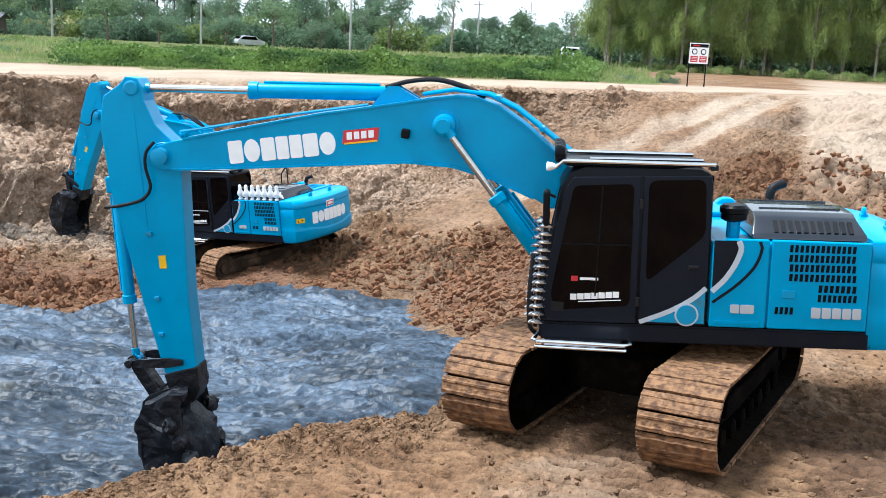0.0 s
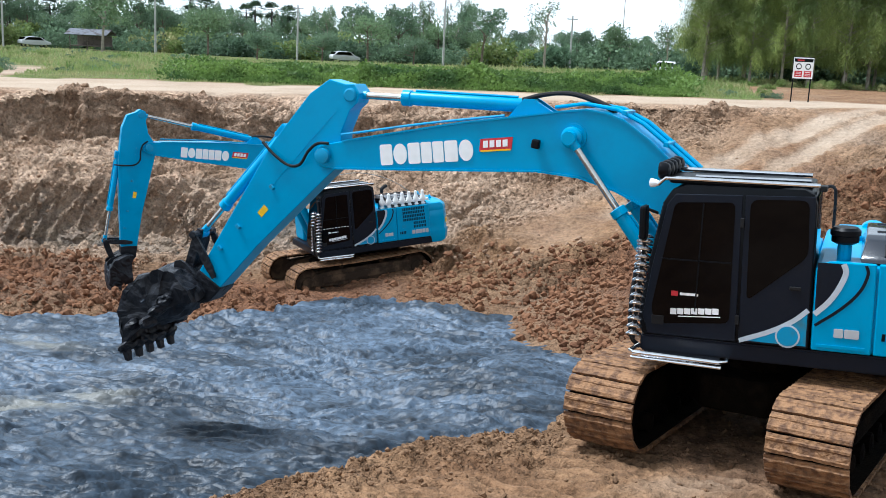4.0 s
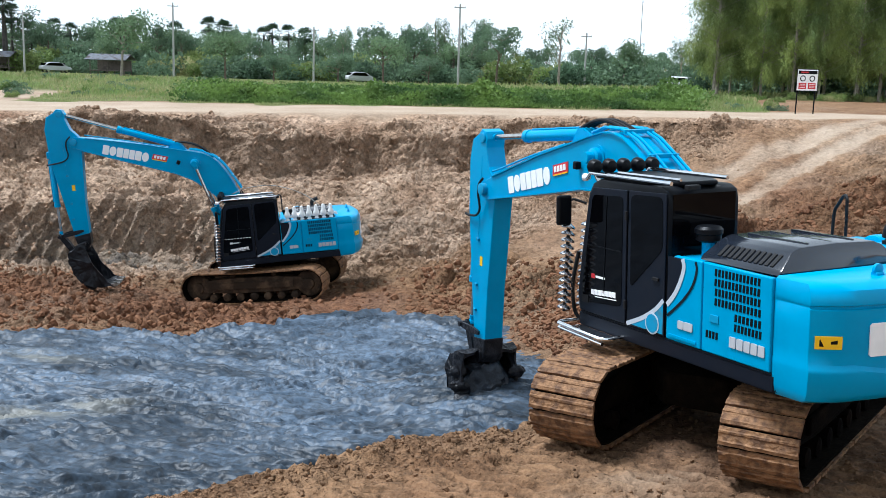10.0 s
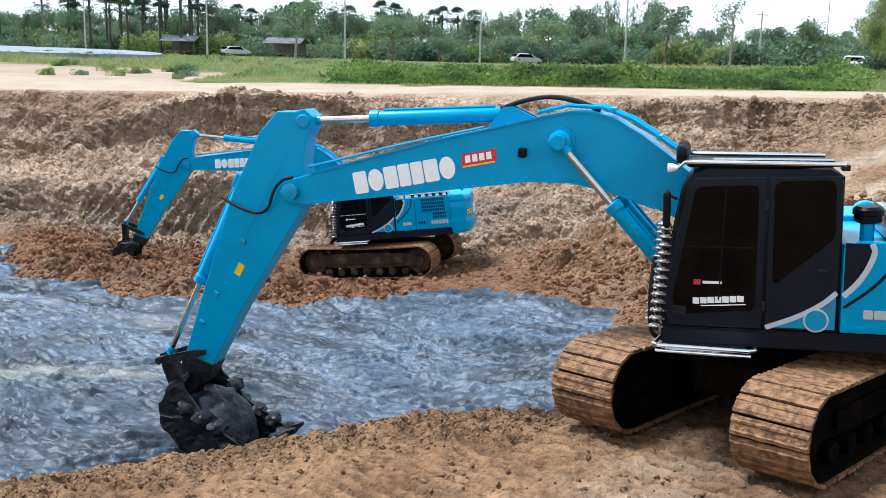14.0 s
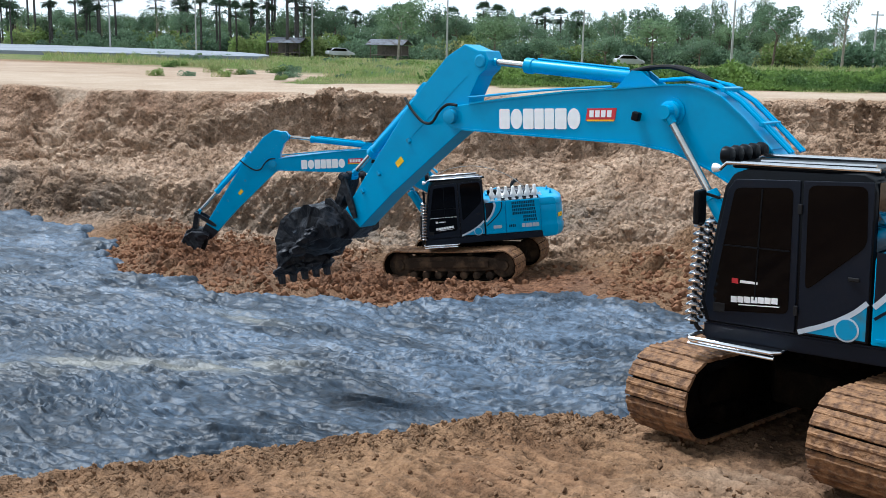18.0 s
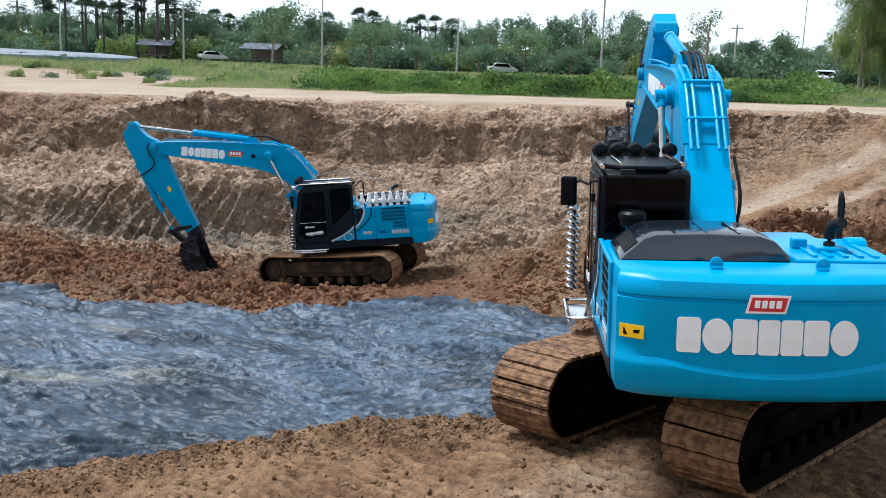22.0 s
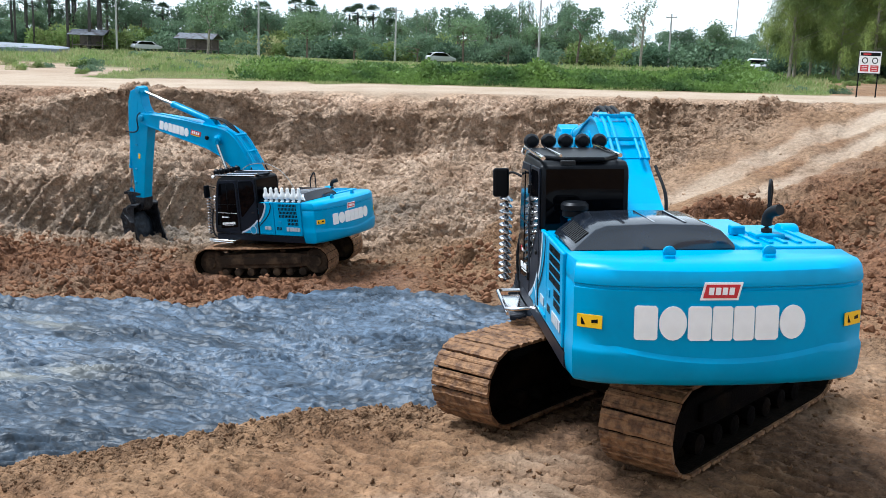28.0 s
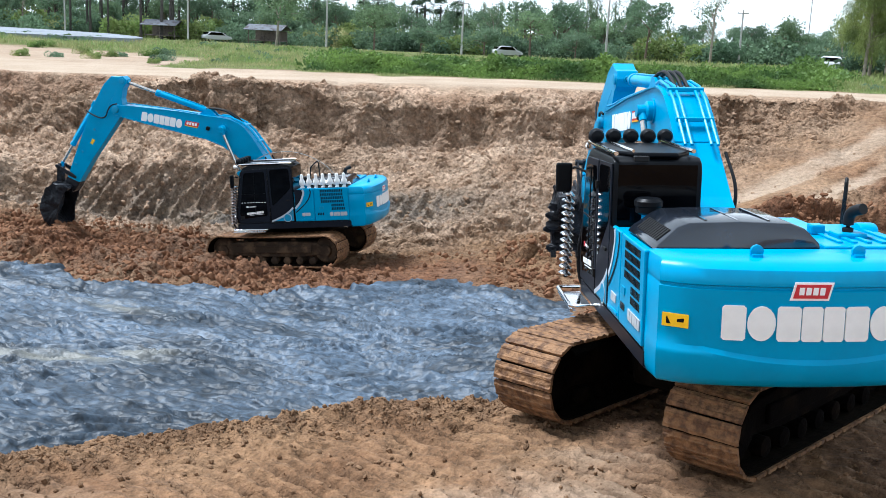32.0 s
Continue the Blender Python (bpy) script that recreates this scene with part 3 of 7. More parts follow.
def earth_damp_shade(x, y):
    """Damp soil, and shade painted on fresh cuts, in pressed grooves, by the machine."""
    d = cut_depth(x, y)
    # dark of the steep upper face: its shade painted as soil colour
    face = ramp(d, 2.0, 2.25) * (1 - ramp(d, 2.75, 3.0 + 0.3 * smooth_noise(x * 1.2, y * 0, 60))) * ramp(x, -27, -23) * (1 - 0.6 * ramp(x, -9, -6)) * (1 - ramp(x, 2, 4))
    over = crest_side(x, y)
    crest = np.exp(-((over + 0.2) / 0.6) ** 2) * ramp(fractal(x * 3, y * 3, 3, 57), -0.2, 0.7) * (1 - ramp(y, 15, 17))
    # the near machine's ground shade, painted together with wet churned soil
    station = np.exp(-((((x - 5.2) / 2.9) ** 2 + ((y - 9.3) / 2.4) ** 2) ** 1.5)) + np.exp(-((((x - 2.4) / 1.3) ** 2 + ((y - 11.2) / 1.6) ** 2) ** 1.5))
    churned_shade = np.clip(station, 0, 1) * ramp(fractal(x * 1.3, y * 1.3, 4, 77, 0.6), -0.9, 0.1)
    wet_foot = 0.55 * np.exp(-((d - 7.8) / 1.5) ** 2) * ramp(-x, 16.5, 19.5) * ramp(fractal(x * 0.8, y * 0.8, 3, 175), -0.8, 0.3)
    # cleat grooves darken in colour too, standing for the shade inside them
    return np.clip(wet_foot + 1.0 * churned_shade + 0.40 * face + 0.8 * cleat_marks(x, y) + 0.45 * crest, 0, 1)


def crumbled(x, y):
    """How broken up the surface is: the cut and the heaps most, the driven bank, ramp and road least."""
    pit = ramp(rim_line(x) - y, -0.3, 0.5) * ramp(y, 16, 19)
    track = lane(x, y)
    crest = np.exp(-((crest_side(x, y) + 0.3) / 0.7) ** 2)
    pit = pit * (1 - ramp(x - 1.0 - 0.296 * y, -0.4, 0.6))
    return np.clip(pit * (1 - 0.8 * track) + (1 - pit) * (0.06 + 0.6 * crest + 0.35 * np.clip(fractal(x * 0.7, y * 0.7, 3, 66), 0, 1)), 0, 1)


def ground_material():
    m = bpy.data.materials.new("earth")
    m.use_nodes = True
    n, l = m.node_tree.nodes, m.node_tree.links
    b = n["Principled BSDF"]
    b.inputs["Roughness"].default_value, b.inputs["Specular IOR Level"].default_value = 0.95, 0.2
    co = n.new("ShaderNodeTexCoord")

    def noise_of(scale, detail=8, rough=0.6):
        t = n.new("ShaderNodeTexNoise")
        t.inputs["Scale"].default_value, t.inputs["Detail"].default_value, t.inputs["Roughness"].default_value = scale, detail, rough
        l.new(co.outputs["Object"], t.inputs["Vector"])
        return t.outputs["Fac"]

    def span(value, a, b_, c, d):
        t = n.new("ShaderNodeMapRange")
        for k, v in zip(("From Min", "From Max", "To Min", "To Max"), (a, b_, c, d)):
            t.inputs[k].default_value = v
        l.new(value, t.inputs["Value"])
        return t.outputs["Result"]

    def blend(f, a, c):
        t = n.new("ShaderNodeMix")
        t.data_type = "RGBA"
        l.new(f, t.inputs["Factor"])
        for key, v in (("A", a), ("B", c)):
            if isinstance(v, tuple):
                t.inputs[key].default_value = (*v, 1)
            else:
                l.new(v, t.inputs[key])
        return t.outputs["Result"]

    def field(name):
        t = n.new("ShaderNodeAttribute")
        t.attribute_name = name
        return t.outputs["Fac"]

    soil = blend(span(noise_of(0.9), 0.35, 0.65, 0, 1), (0.138, 0.073, 0.037), (0.240, 0.140, 0.076))
    soil = blend(field("dry"), soil, blend(span(noise_of(0.7), 0.35, 0.65, 0, 1), (0.375, 0.248, 0.163), (0.560, 0.400, 0.285)))
    soil = blend(field("red"), soil, blend(span(noise_of(2.2), 0.35, 0.65, 0, 1), (0.125, 0.057, 0.031), (0.215, 0.104, 0.055)))
    soil = blend(field("clay"), soil, blend(span(noise_of(1.4), 0.4, 0.6, 0, 1), (0.24, 0.185, 0.135), (0.145, 0.122, 0.103)))
    soil = blend(field("pale"), soil, blend(span(noise_of(0.5), 0.35, 0.65, 0, 1), (0.405, 0.315, 0.235), (0.345, 0.258, 0.184)))
    soil = blend(field("grass"), soil, blend(span(noise_of(0.25), 0.4, 0.6, 0, 1), (0.075, 0.105, 0.030), (0.14, 0.14, 0.05)))
    # one dark brown serves damp soil and the painted shade
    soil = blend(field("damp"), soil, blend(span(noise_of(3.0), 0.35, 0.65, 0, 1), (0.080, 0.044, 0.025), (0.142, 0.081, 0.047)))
    mul = n.new("ShaderNodeVectorMath")
    mul.operation = "SCALE"
    l.new(soil, mul.inputs[0])
    speck = n.new("ShaderNodeMix")
    l.new(span(field("pale"), 0, 1, 0, 0.72), speck.inputs["Factor"])
    l.new(span(noise_of(7.0, 12, 0.8), 0.38, 0.62, 0.55, 1.45), speck.inputs["A"])
    speck.inputs["B"].default_value = 1.0
    l.new(speck.outputs["Result"], mul.inputs["Scale"])
    l.new(mul.outputs["Vector"], b.inputs["Base Color"])
    wobble = n.new("ShaderNodeTexNoise")
    wobble.inputs["Scale"].default_value, wobble.inputs["Detail"].default_value = 5.0, 3
    l.new(co.outputs["Object"], wobble.inputs["Vector"])
    moved = n.new("ShaderNodeVectorMath")
    moved.operation = "MULTIPLY_ADD"
    moved.inputs[1].default_value = (0.22, 0.22, 0.22)
    l.new(wobble.outputs["Color"], moved.inputs[0])
    l.new(co.outputs["Object"], moved.inputs[2])

    def lumps_of(scale):
        t = n.new("ShaderNodeTexVoronoi")
        t.inputs["Scale"].default_value, t.inputs["Randomness"].default_value = scale, 1.0
        l.new(moved.outputs["Vector"], t.inputs["Vector"])
        return span(t.outputs["Distance"], 0.0, 0.9, 1.0, 0.0)

    last = None
    for height, deep, least in ((noise_of(2.6, 9, 0.58), 0.22, 0.04), (lumps_of(5.5), 0.12, 0.2), (noise_of(15.0, 3, 0.5), 0.06, 0.5), (noise_of(42.0, 2, 0.5), 0.02, 0.7)):
        bp = n.new("ShaderNodeBump")
        bp.inputs["Distance"].default_value = deep
        l.new(span(field("crumbled"), 0, 1, least, 1.0), bp.inputs["Strength"])
        l.new(height, bp.inputs["Height"])
        if last is not None:
            l.new(last, bp.inputs["Normal"])
        last = bp.outputs["Normal"]
    l.new(last, b.inputs["Normal"])
    return m


EARTH = ground_material()
ground = new("ground", grid_sheet(
    lines([(-420, -60, 30), (-60, -34, 1.2), (-34, -27, 0.14), (-27, -6, 0.065), (-6, 6, 0.033), (6, 9, 0.08), (9, 16, 0.16), (16, 40, 1.0), (40, 420, 30)]),
    lines([(-30, 2, 1.6), (2, 6, 0.25), (6, 11.2, 0.032), (11.2, 16, 0.07), (16, 22, 0.11), (22, 29, 0.075), (29, 30.5, 0.075), (30.5, 33.6, 0.04), (33.6, 36.6, 0.06), (36.6, 38.4, 0.025), (38.4, 40.2, 0.045), (40.2, 43, 0.1), (43, 60, 0.6), (60, 160, 5), (160, 620, 40)]),
    ground_level, {"red": earth_red, "pale": earth_pale, "clay": earth_clay, "grass": grassy, "crumbled": crumbled, "damp": earth_damp_shade, "dry": earth_dry_lit},
    lambda x, q: np.clip(rim_line(x) - 40, -4.5, 3) * ramp(q, 16, 29) * (1 - ramp(q, 43, 62)), roughness))
ground.data.materials.append(EARTH)
tagged(ground, "bare brown excavated earth with road, ramp and dug pit", "ground", kind="structure")


def mud_material():
    m = material("grey_mud", (0.018, 0.029, 0.043), 0.48, 0, 0.38, 0.5, (0.054, 0.078, 0.110), fine=9.0, mask=(0.45, 0.62), spec=0.3)
    n, l = m.node_tree.nodes, m.node_tree.links
    b = n["Principled BSDF"]
    co = n.new("ShaderNodeTexCoord")
    warp = n.new("ShaderNodeTexNoise")
    warp.inputs["Scale"].default_value, warp.inputs["Detail"].default_value = 0.4, 0.5
    add = n.new("ShaderNodeVectorMath")
    add.operation = "MULTIPLY_ADD"
    add.inputs[1].default_value = (1.0, 1.0, 0)
    l.new(co.outputs["Object"], warp.inputs["Vector"])
    l.new(warp.outputs["Color"], add.inputs[0])
    l.new(co.outputs["Object"], add.inputs[2])
    mp = n.new("ShaderNodeMapping")
    mp.inputs["Scale"].default_value = (3.0, 4.8, 1)
    mp.inputs["Rotation"].default_value = (0, 0, radians(12))
    l.new(add.outputs["Vector"], mp.inputs["Vector"])
    rip = n.new("ShaderNodeTexNoise")
    rip.inputs["Scale"].default_value, rip.inputs["Detail"].default_value, rip.inputs["Roughness"].default_value = 1.5, 5, 0.55
    l.new(mp.outputs["Vector"], rip.inputs["Vector"])
    bp = n.new("ShaderNodeBump")
    bp.inputs["Strength"].default_value, bp.inputs["Distance"].default_value = 1.0, 0.012
    l.new(rip.outputs["Fac"], bp.inputs["Height"])
    knob = n.new("ShaderNodeTexNoise")
    knob.inputs["Scale"].default_value, knob.inputs["Detail"].default_value, knob.inputs["Roughness"].default_value = 13.0, 2, 0.5
    l.new(add.outputs["Vector"], knob.inputs["Vector"])
    bq = n.new("ShaderNodeBump")
    bq.inputs["Strength"].default_value, bq.inputs["Distance"].default_value = 1.0, 0.013
    l.new(knob.outputs["Fac"], bq.inputs["Height"])
    l.new(bp.outputs["Normal"], bq.inputs["Normal"])
    l.new(bq.outputs["Normal"], b.inputs["Normal"])
    thin = n.new("ShaderNodeAttribute")
    thin.attribute_name = "slurry"
    pale = n.new("ShaderNodeMix")
    pale.data_type = "RGBA"
    pale.inputs["B"].default_value = (0.070, 0.099, 0.138, 1)
    l.new(thin.outputs["Fac"], pale.inputs["Factor"])
    l.new(b.inputs["Base Color"].links[0].from_socket, pale.inputs["A"])
    l.new(pale.outputs["Result"], b.inputs["Base Color"])
    # hollow shading put into the colour: bumps' backs lighter, their lows darker
    shaded = n.new("ShaderNodeMapRange")
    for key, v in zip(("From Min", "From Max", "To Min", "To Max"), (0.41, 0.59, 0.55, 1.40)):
        shaded.inputs[key].default_value = v
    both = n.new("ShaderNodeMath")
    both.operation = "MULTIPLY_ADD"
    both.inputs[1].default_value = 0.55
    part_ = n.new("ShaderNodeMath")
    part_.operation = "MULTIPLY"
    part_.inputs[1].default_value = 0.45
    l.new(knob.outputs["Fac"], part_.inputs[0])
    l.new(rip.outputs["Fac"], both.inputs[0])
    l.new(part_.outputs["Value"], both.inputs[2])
    l.new(both.outputs["Value"], shaded.inputs["Value"])
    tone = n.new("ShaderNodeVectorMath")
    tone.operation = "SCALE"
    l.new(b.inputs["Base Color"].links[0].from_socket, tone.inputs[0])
    l.new(shaded.outputs["Result"], tone.inputs["Scale"])
    # long drag folds drawn by colour alone: dark lines for their shade
    fm = n.new("ShaderNodeMapping")
    fm.inputs["Scale"].default_value, fm.inputs["Rotation"].default_value = (0.34, 1.7, 1), (0, 0, radians(-6))
    l.new(add.outputs["Vector"], fm.inputs["Vector"])
    fold = n.new("ShaderNodeTexNoise")
    fold.inputs["Scale"].default_value, fold.inputs["Detail"].default_value, fold.inputs["Roughness"].default_value = 1.0, 0.6, 0.4
    l.new(fm.outputs["Vector"], fold.inputs["Vector"])
    off = n.new("ShaderNodeMath")
    off.operation = "SUBTRACT"
    off.inputs[1].default_value = 0.52
    gap = n.new("ShaderNodeMath")
    gap.operation = "ABSOLUTE"
    line = n.new("ShaderNodeMapRange")
    for key, v in zip(("From Min", "From Max", "To Min", "To Max"), (0.0, 0.016, 0.45, 1.0)):
        line.inputs[key].default_value = v
    l.new(fold.outputs["Fac"], off.inputs[0])
    l.new(off.outputs["Value"], gap.inputs[0])
    l.new(gap.outputs["Value"], line.inputs["Value"])
    dark = n.new("ShaderNodeVectorMath")
    dark.operation = "SCALE"
    l.new(tone.outputs["Vector"], dark.inputs[0])
    l.new(line.outputs["Result"], dark.inputs["Scale"])
    l.new(dark.outputs["Vector"], b.inputs["Base Color"])
    # dry sandy streaks
    field = n.new("ShaderNodeAttribute")
    field.attribute_name = "sand"
    mix = n.new("ShaderNodeMix")
    mix.data_type = "RGBA"
    mix.inputs["B"].default_value = (0.150, 0.150, 0.136, 1)
    source = b.inputs["Base Color"].links[0].from_socket
    l.new(source, mix.inputs["A"])
    l.new(field.outputs["Fac"], mix.inputs["Factor"])
    l.new(mix.outputs["Result"], b.inputs["Base Color"])
    return m


def mud_height(x, y):
    wx, wy = x + 0.8 * fractal(x * 0.3, y * 0.3, 2, 21), y + 0.8 * fractal(x * 0.3, y * 0.3, 2, 22)
    swirl = fractal(wx * 0.5, wy * 1.5, 5, 25, 0.6)
    ridge = 1 - np.abs(fractal(wx * 0.9, wy * 2.6, 3, 28))
    r = np.hypot(x + 0.1, (y - 18.2) * 1.1) + 0.5 * fractal(x * 0.5, y * 0.5, 2, 97)
    arcs = (np.abs(np.sin(r * 3.4)) ** 0.6 - 0.6) * np.exp(-((r - 2.2) / 1.8) ** 2)
    sunk = 2.5 * ramp(past_shore(x, y) + (0.2 + 0.4 * ramp(-x, 16, 19)) * fractal(x * 1.2, y * 1.2, 3, 171), 0.0, 1.1)
    rim = np.exp(-np.clip(mud_level(x, y) - ground_level(x, y), 0, 9) / 0.12)
    knead = (0.25 + 1.0 * smooth_noise(wx * 0.5, wy * 0.7, 161)) * (0.030 * slabs(wx * 1.0 + 0.3 * swirl, wy * 2.2, 162, 0.22) + 0.030 * slabs(wx * 2.4 + 0.4 * swirl, wy * 5.4, 163, 0.18) + 0.032 * slabs(wx * 5.5 + 0.5 * swirl, wy * 11, 164, 0.2))
    furrow = np.exp(-(fractal(wx * 0.55, wy * 2.2, 4, 165, 0.6) / 0.10) ** 2) * ramp(smooth_noise(wx * 0.6, wy * 0.9, 166), 0.25, 0.55)
    return mud_level(x, y) - sunk + knead - 0.09 * furrow + 0.07 * arcs + 0.07 * swirl + 0.08 * ridge ** 3 + (0.065 * np.abs(fractal(wx * 1.3, wy * 4.6, 3, 29, 0.55)) + 0.025 * fractal(wx * 3.0, wy * 7.0, 2, 35, 0.6)) * (0.25 + 1.1 * smooth_noise(wx * 0.35, wy * 0.8, 36)) + 0.10 * rim


def mud_sand(x, y):
    a = np.exp(-((y - 13.6 - 0.75 * (x + 8.4)) / 0.6) ** 2) * ramp(-x, 6.2, 7.4) + 0.8 * np.exp(-(((x + 10.3) / 0.9) ** 2 + ((y - 18.6) / 0.5) ** 2))
    return np.clip(a * (0.75 + 0.9 * fractal(x * 1.2, y * 2.5, 4, 33)), 0, 1)


def mud_slurry(x, y):
    """Thin pale slurry lying in streaks over the farther mud."""
    wx, wy = x + 1.2 * fractal(x * 0.25, y * 0.25, 2, 93), y + 0.9 * fractal(x * 0.25, y * 0.25, 2, 94)
    streak = fractal(wx * 0.35, wy * 1.1, 4, 95, 0.6)
    return np.clip(ramp(y + 0.12 * x, 12.5, 16.5) * (0.36 + 0.8 * streak) + 0.18 * fractal(wx * 0.8, wy * 1.6, 3, 96), 0, 1)


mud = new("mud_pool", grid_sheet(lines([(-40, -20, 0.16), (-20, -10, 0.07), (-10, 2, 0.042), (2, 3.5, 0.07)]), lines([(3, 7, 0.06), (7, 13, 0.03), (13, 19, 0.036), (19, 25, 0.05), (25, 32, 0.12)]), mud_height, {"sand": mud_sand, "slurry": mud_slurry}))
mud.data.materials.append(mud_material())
tagged(mud, "thick wet blue-grey mud with swirled furrows filling the pit", "mud", kind="structure")


# ---- excavators ----
# House space: x ahead, y to the left, z up from the ground under the slewing ring.
PIVOT = (0.095, 1.892)
BOOM, ARM = 5.64, 2.93
RAM_FOOT, RAM_HEAD = (0.86, 1.26), (2.39, 0.92)
ARM_RAM_FOOT, ARM_RAM_HEAD = (3.05, 1.16), (-0.81, 0.30)
BUCKET_RAM_FOOT = (0.30, 0.70)
ROCKER, LINK = (2.53, 0.10), (0.62, 0.58)
BUCKET_PIN = (0.02, 0.40)
TRACK_HALF, TRACK_R, SHOES = 1.63, 0.45, 44


def track_shoe_mesh(seed):
    bm = bmesh.new()
    p = 0.5 * (4 * TRACK_HALF + 2 * math.pi * TRACK_R) / SHOES
    add_prism(bm, [(-p + 0.010, -0.020), (p - 0.012, -0.020), (p - 0.012, 0.010), (p * 0.70, 0.016), (p * 0.55, 0.022), (p * 0.40, 0.014), (-p * 0.2, 0.012), (-p * 0.30, 0.020), (-p * 0.50, 0.020), (-p * 0.6, 0.010),
                   (-p + 0.010, 0.004)], -0.4, 0.4)
    bmesh.ops.subdivide_edges(bm, edges=[e for e in bm.edges if abs(e.verts[0].co.y - e.verts[1].co.y) > 0.5], cuts=13, use_grid_fill=True)
    for v in bm.verts:
        v.co += noise.noise_vector(v.co * 9.0 + Vector((seed * 5.3, 0, 0))) * (0.007 if v.co.z > 0 else 0.002)
        if v.co.z > 0.008:
            v.co.z += 0.010 * max(0.0, noise.noise(v.co * 16.0 + Vector((0, seed * 7.1, 0))))
    me = bpy.data.meshes.new("track_shoe")
    bm.to_mesh(me)
    bm.free()
    me.materials.append(SHOE)
    return me


SHOE_MESHES = [track_shoe_mesh(seed) for seed in range(5)]


def track_place(s):
    """Place and turn of the belt at the length s along it: x, z and the outward angle."""
    straight, bend = 2 * TRACK_HALF, math.pi * TRACK_R
    s = s % (2 * straight + 2 * bend)
    mid = TRACK_R + 0.035
    if s < straight:
        sag = 0.03 * math.sin(math.pi * s / straight)
        return TRACK_HALF - s, mid + TRACK_R - sag, 0.0
    s -= straight
    if s < bend:
        a = s / TRACK_R
        return -TRACK_HALF - TRACK_R * math.sin(a), mid + TRACK_R * math.cos(a), -a
    s -= bend
    if s < straight:
        return -TRACK_HALF + s, mid - TRACK_R, -math.pi
    a = (s - straight) / TRACK_R
    return TRACK_HALF + TRACK_R * math.sin(a), mid - TRACK_R * math.cos(a), -math.pi - a


def lathe(profile, axis_point, axis="y", sides=20):
    """A turned shape: (radius, place along the axis) pairs round the given point."""
    bm = bmesh.new()
    rings = []
    for r, a in profile:
        ring = []
        for k in range(sides):
            c, s = r * math.cos(2 * math.pi * k / sides), r * math.sin(2 * math.pi * k / sides)
            o = {"y": (c, a, s), "z": (c, s, a), "x": (a, c, s)}[axis]
            ring.append(bm.verts.new(Vector(o) + Vector(axis_point)))
        rings.append(ring)
    for u, w in zip(rings, rings[1:]):
        for k in range(sides):
            bm.faces.new((u[k], u[(k + 1) % sides], w[(k + 1) % sides], w[k]))
    bm.faces.new(rings[0])
    bm.faces.new(rings[-1][::-1])
    bmesh.ops.recalc_face_normals(bm, faces=list(bm.faces))
    return bm


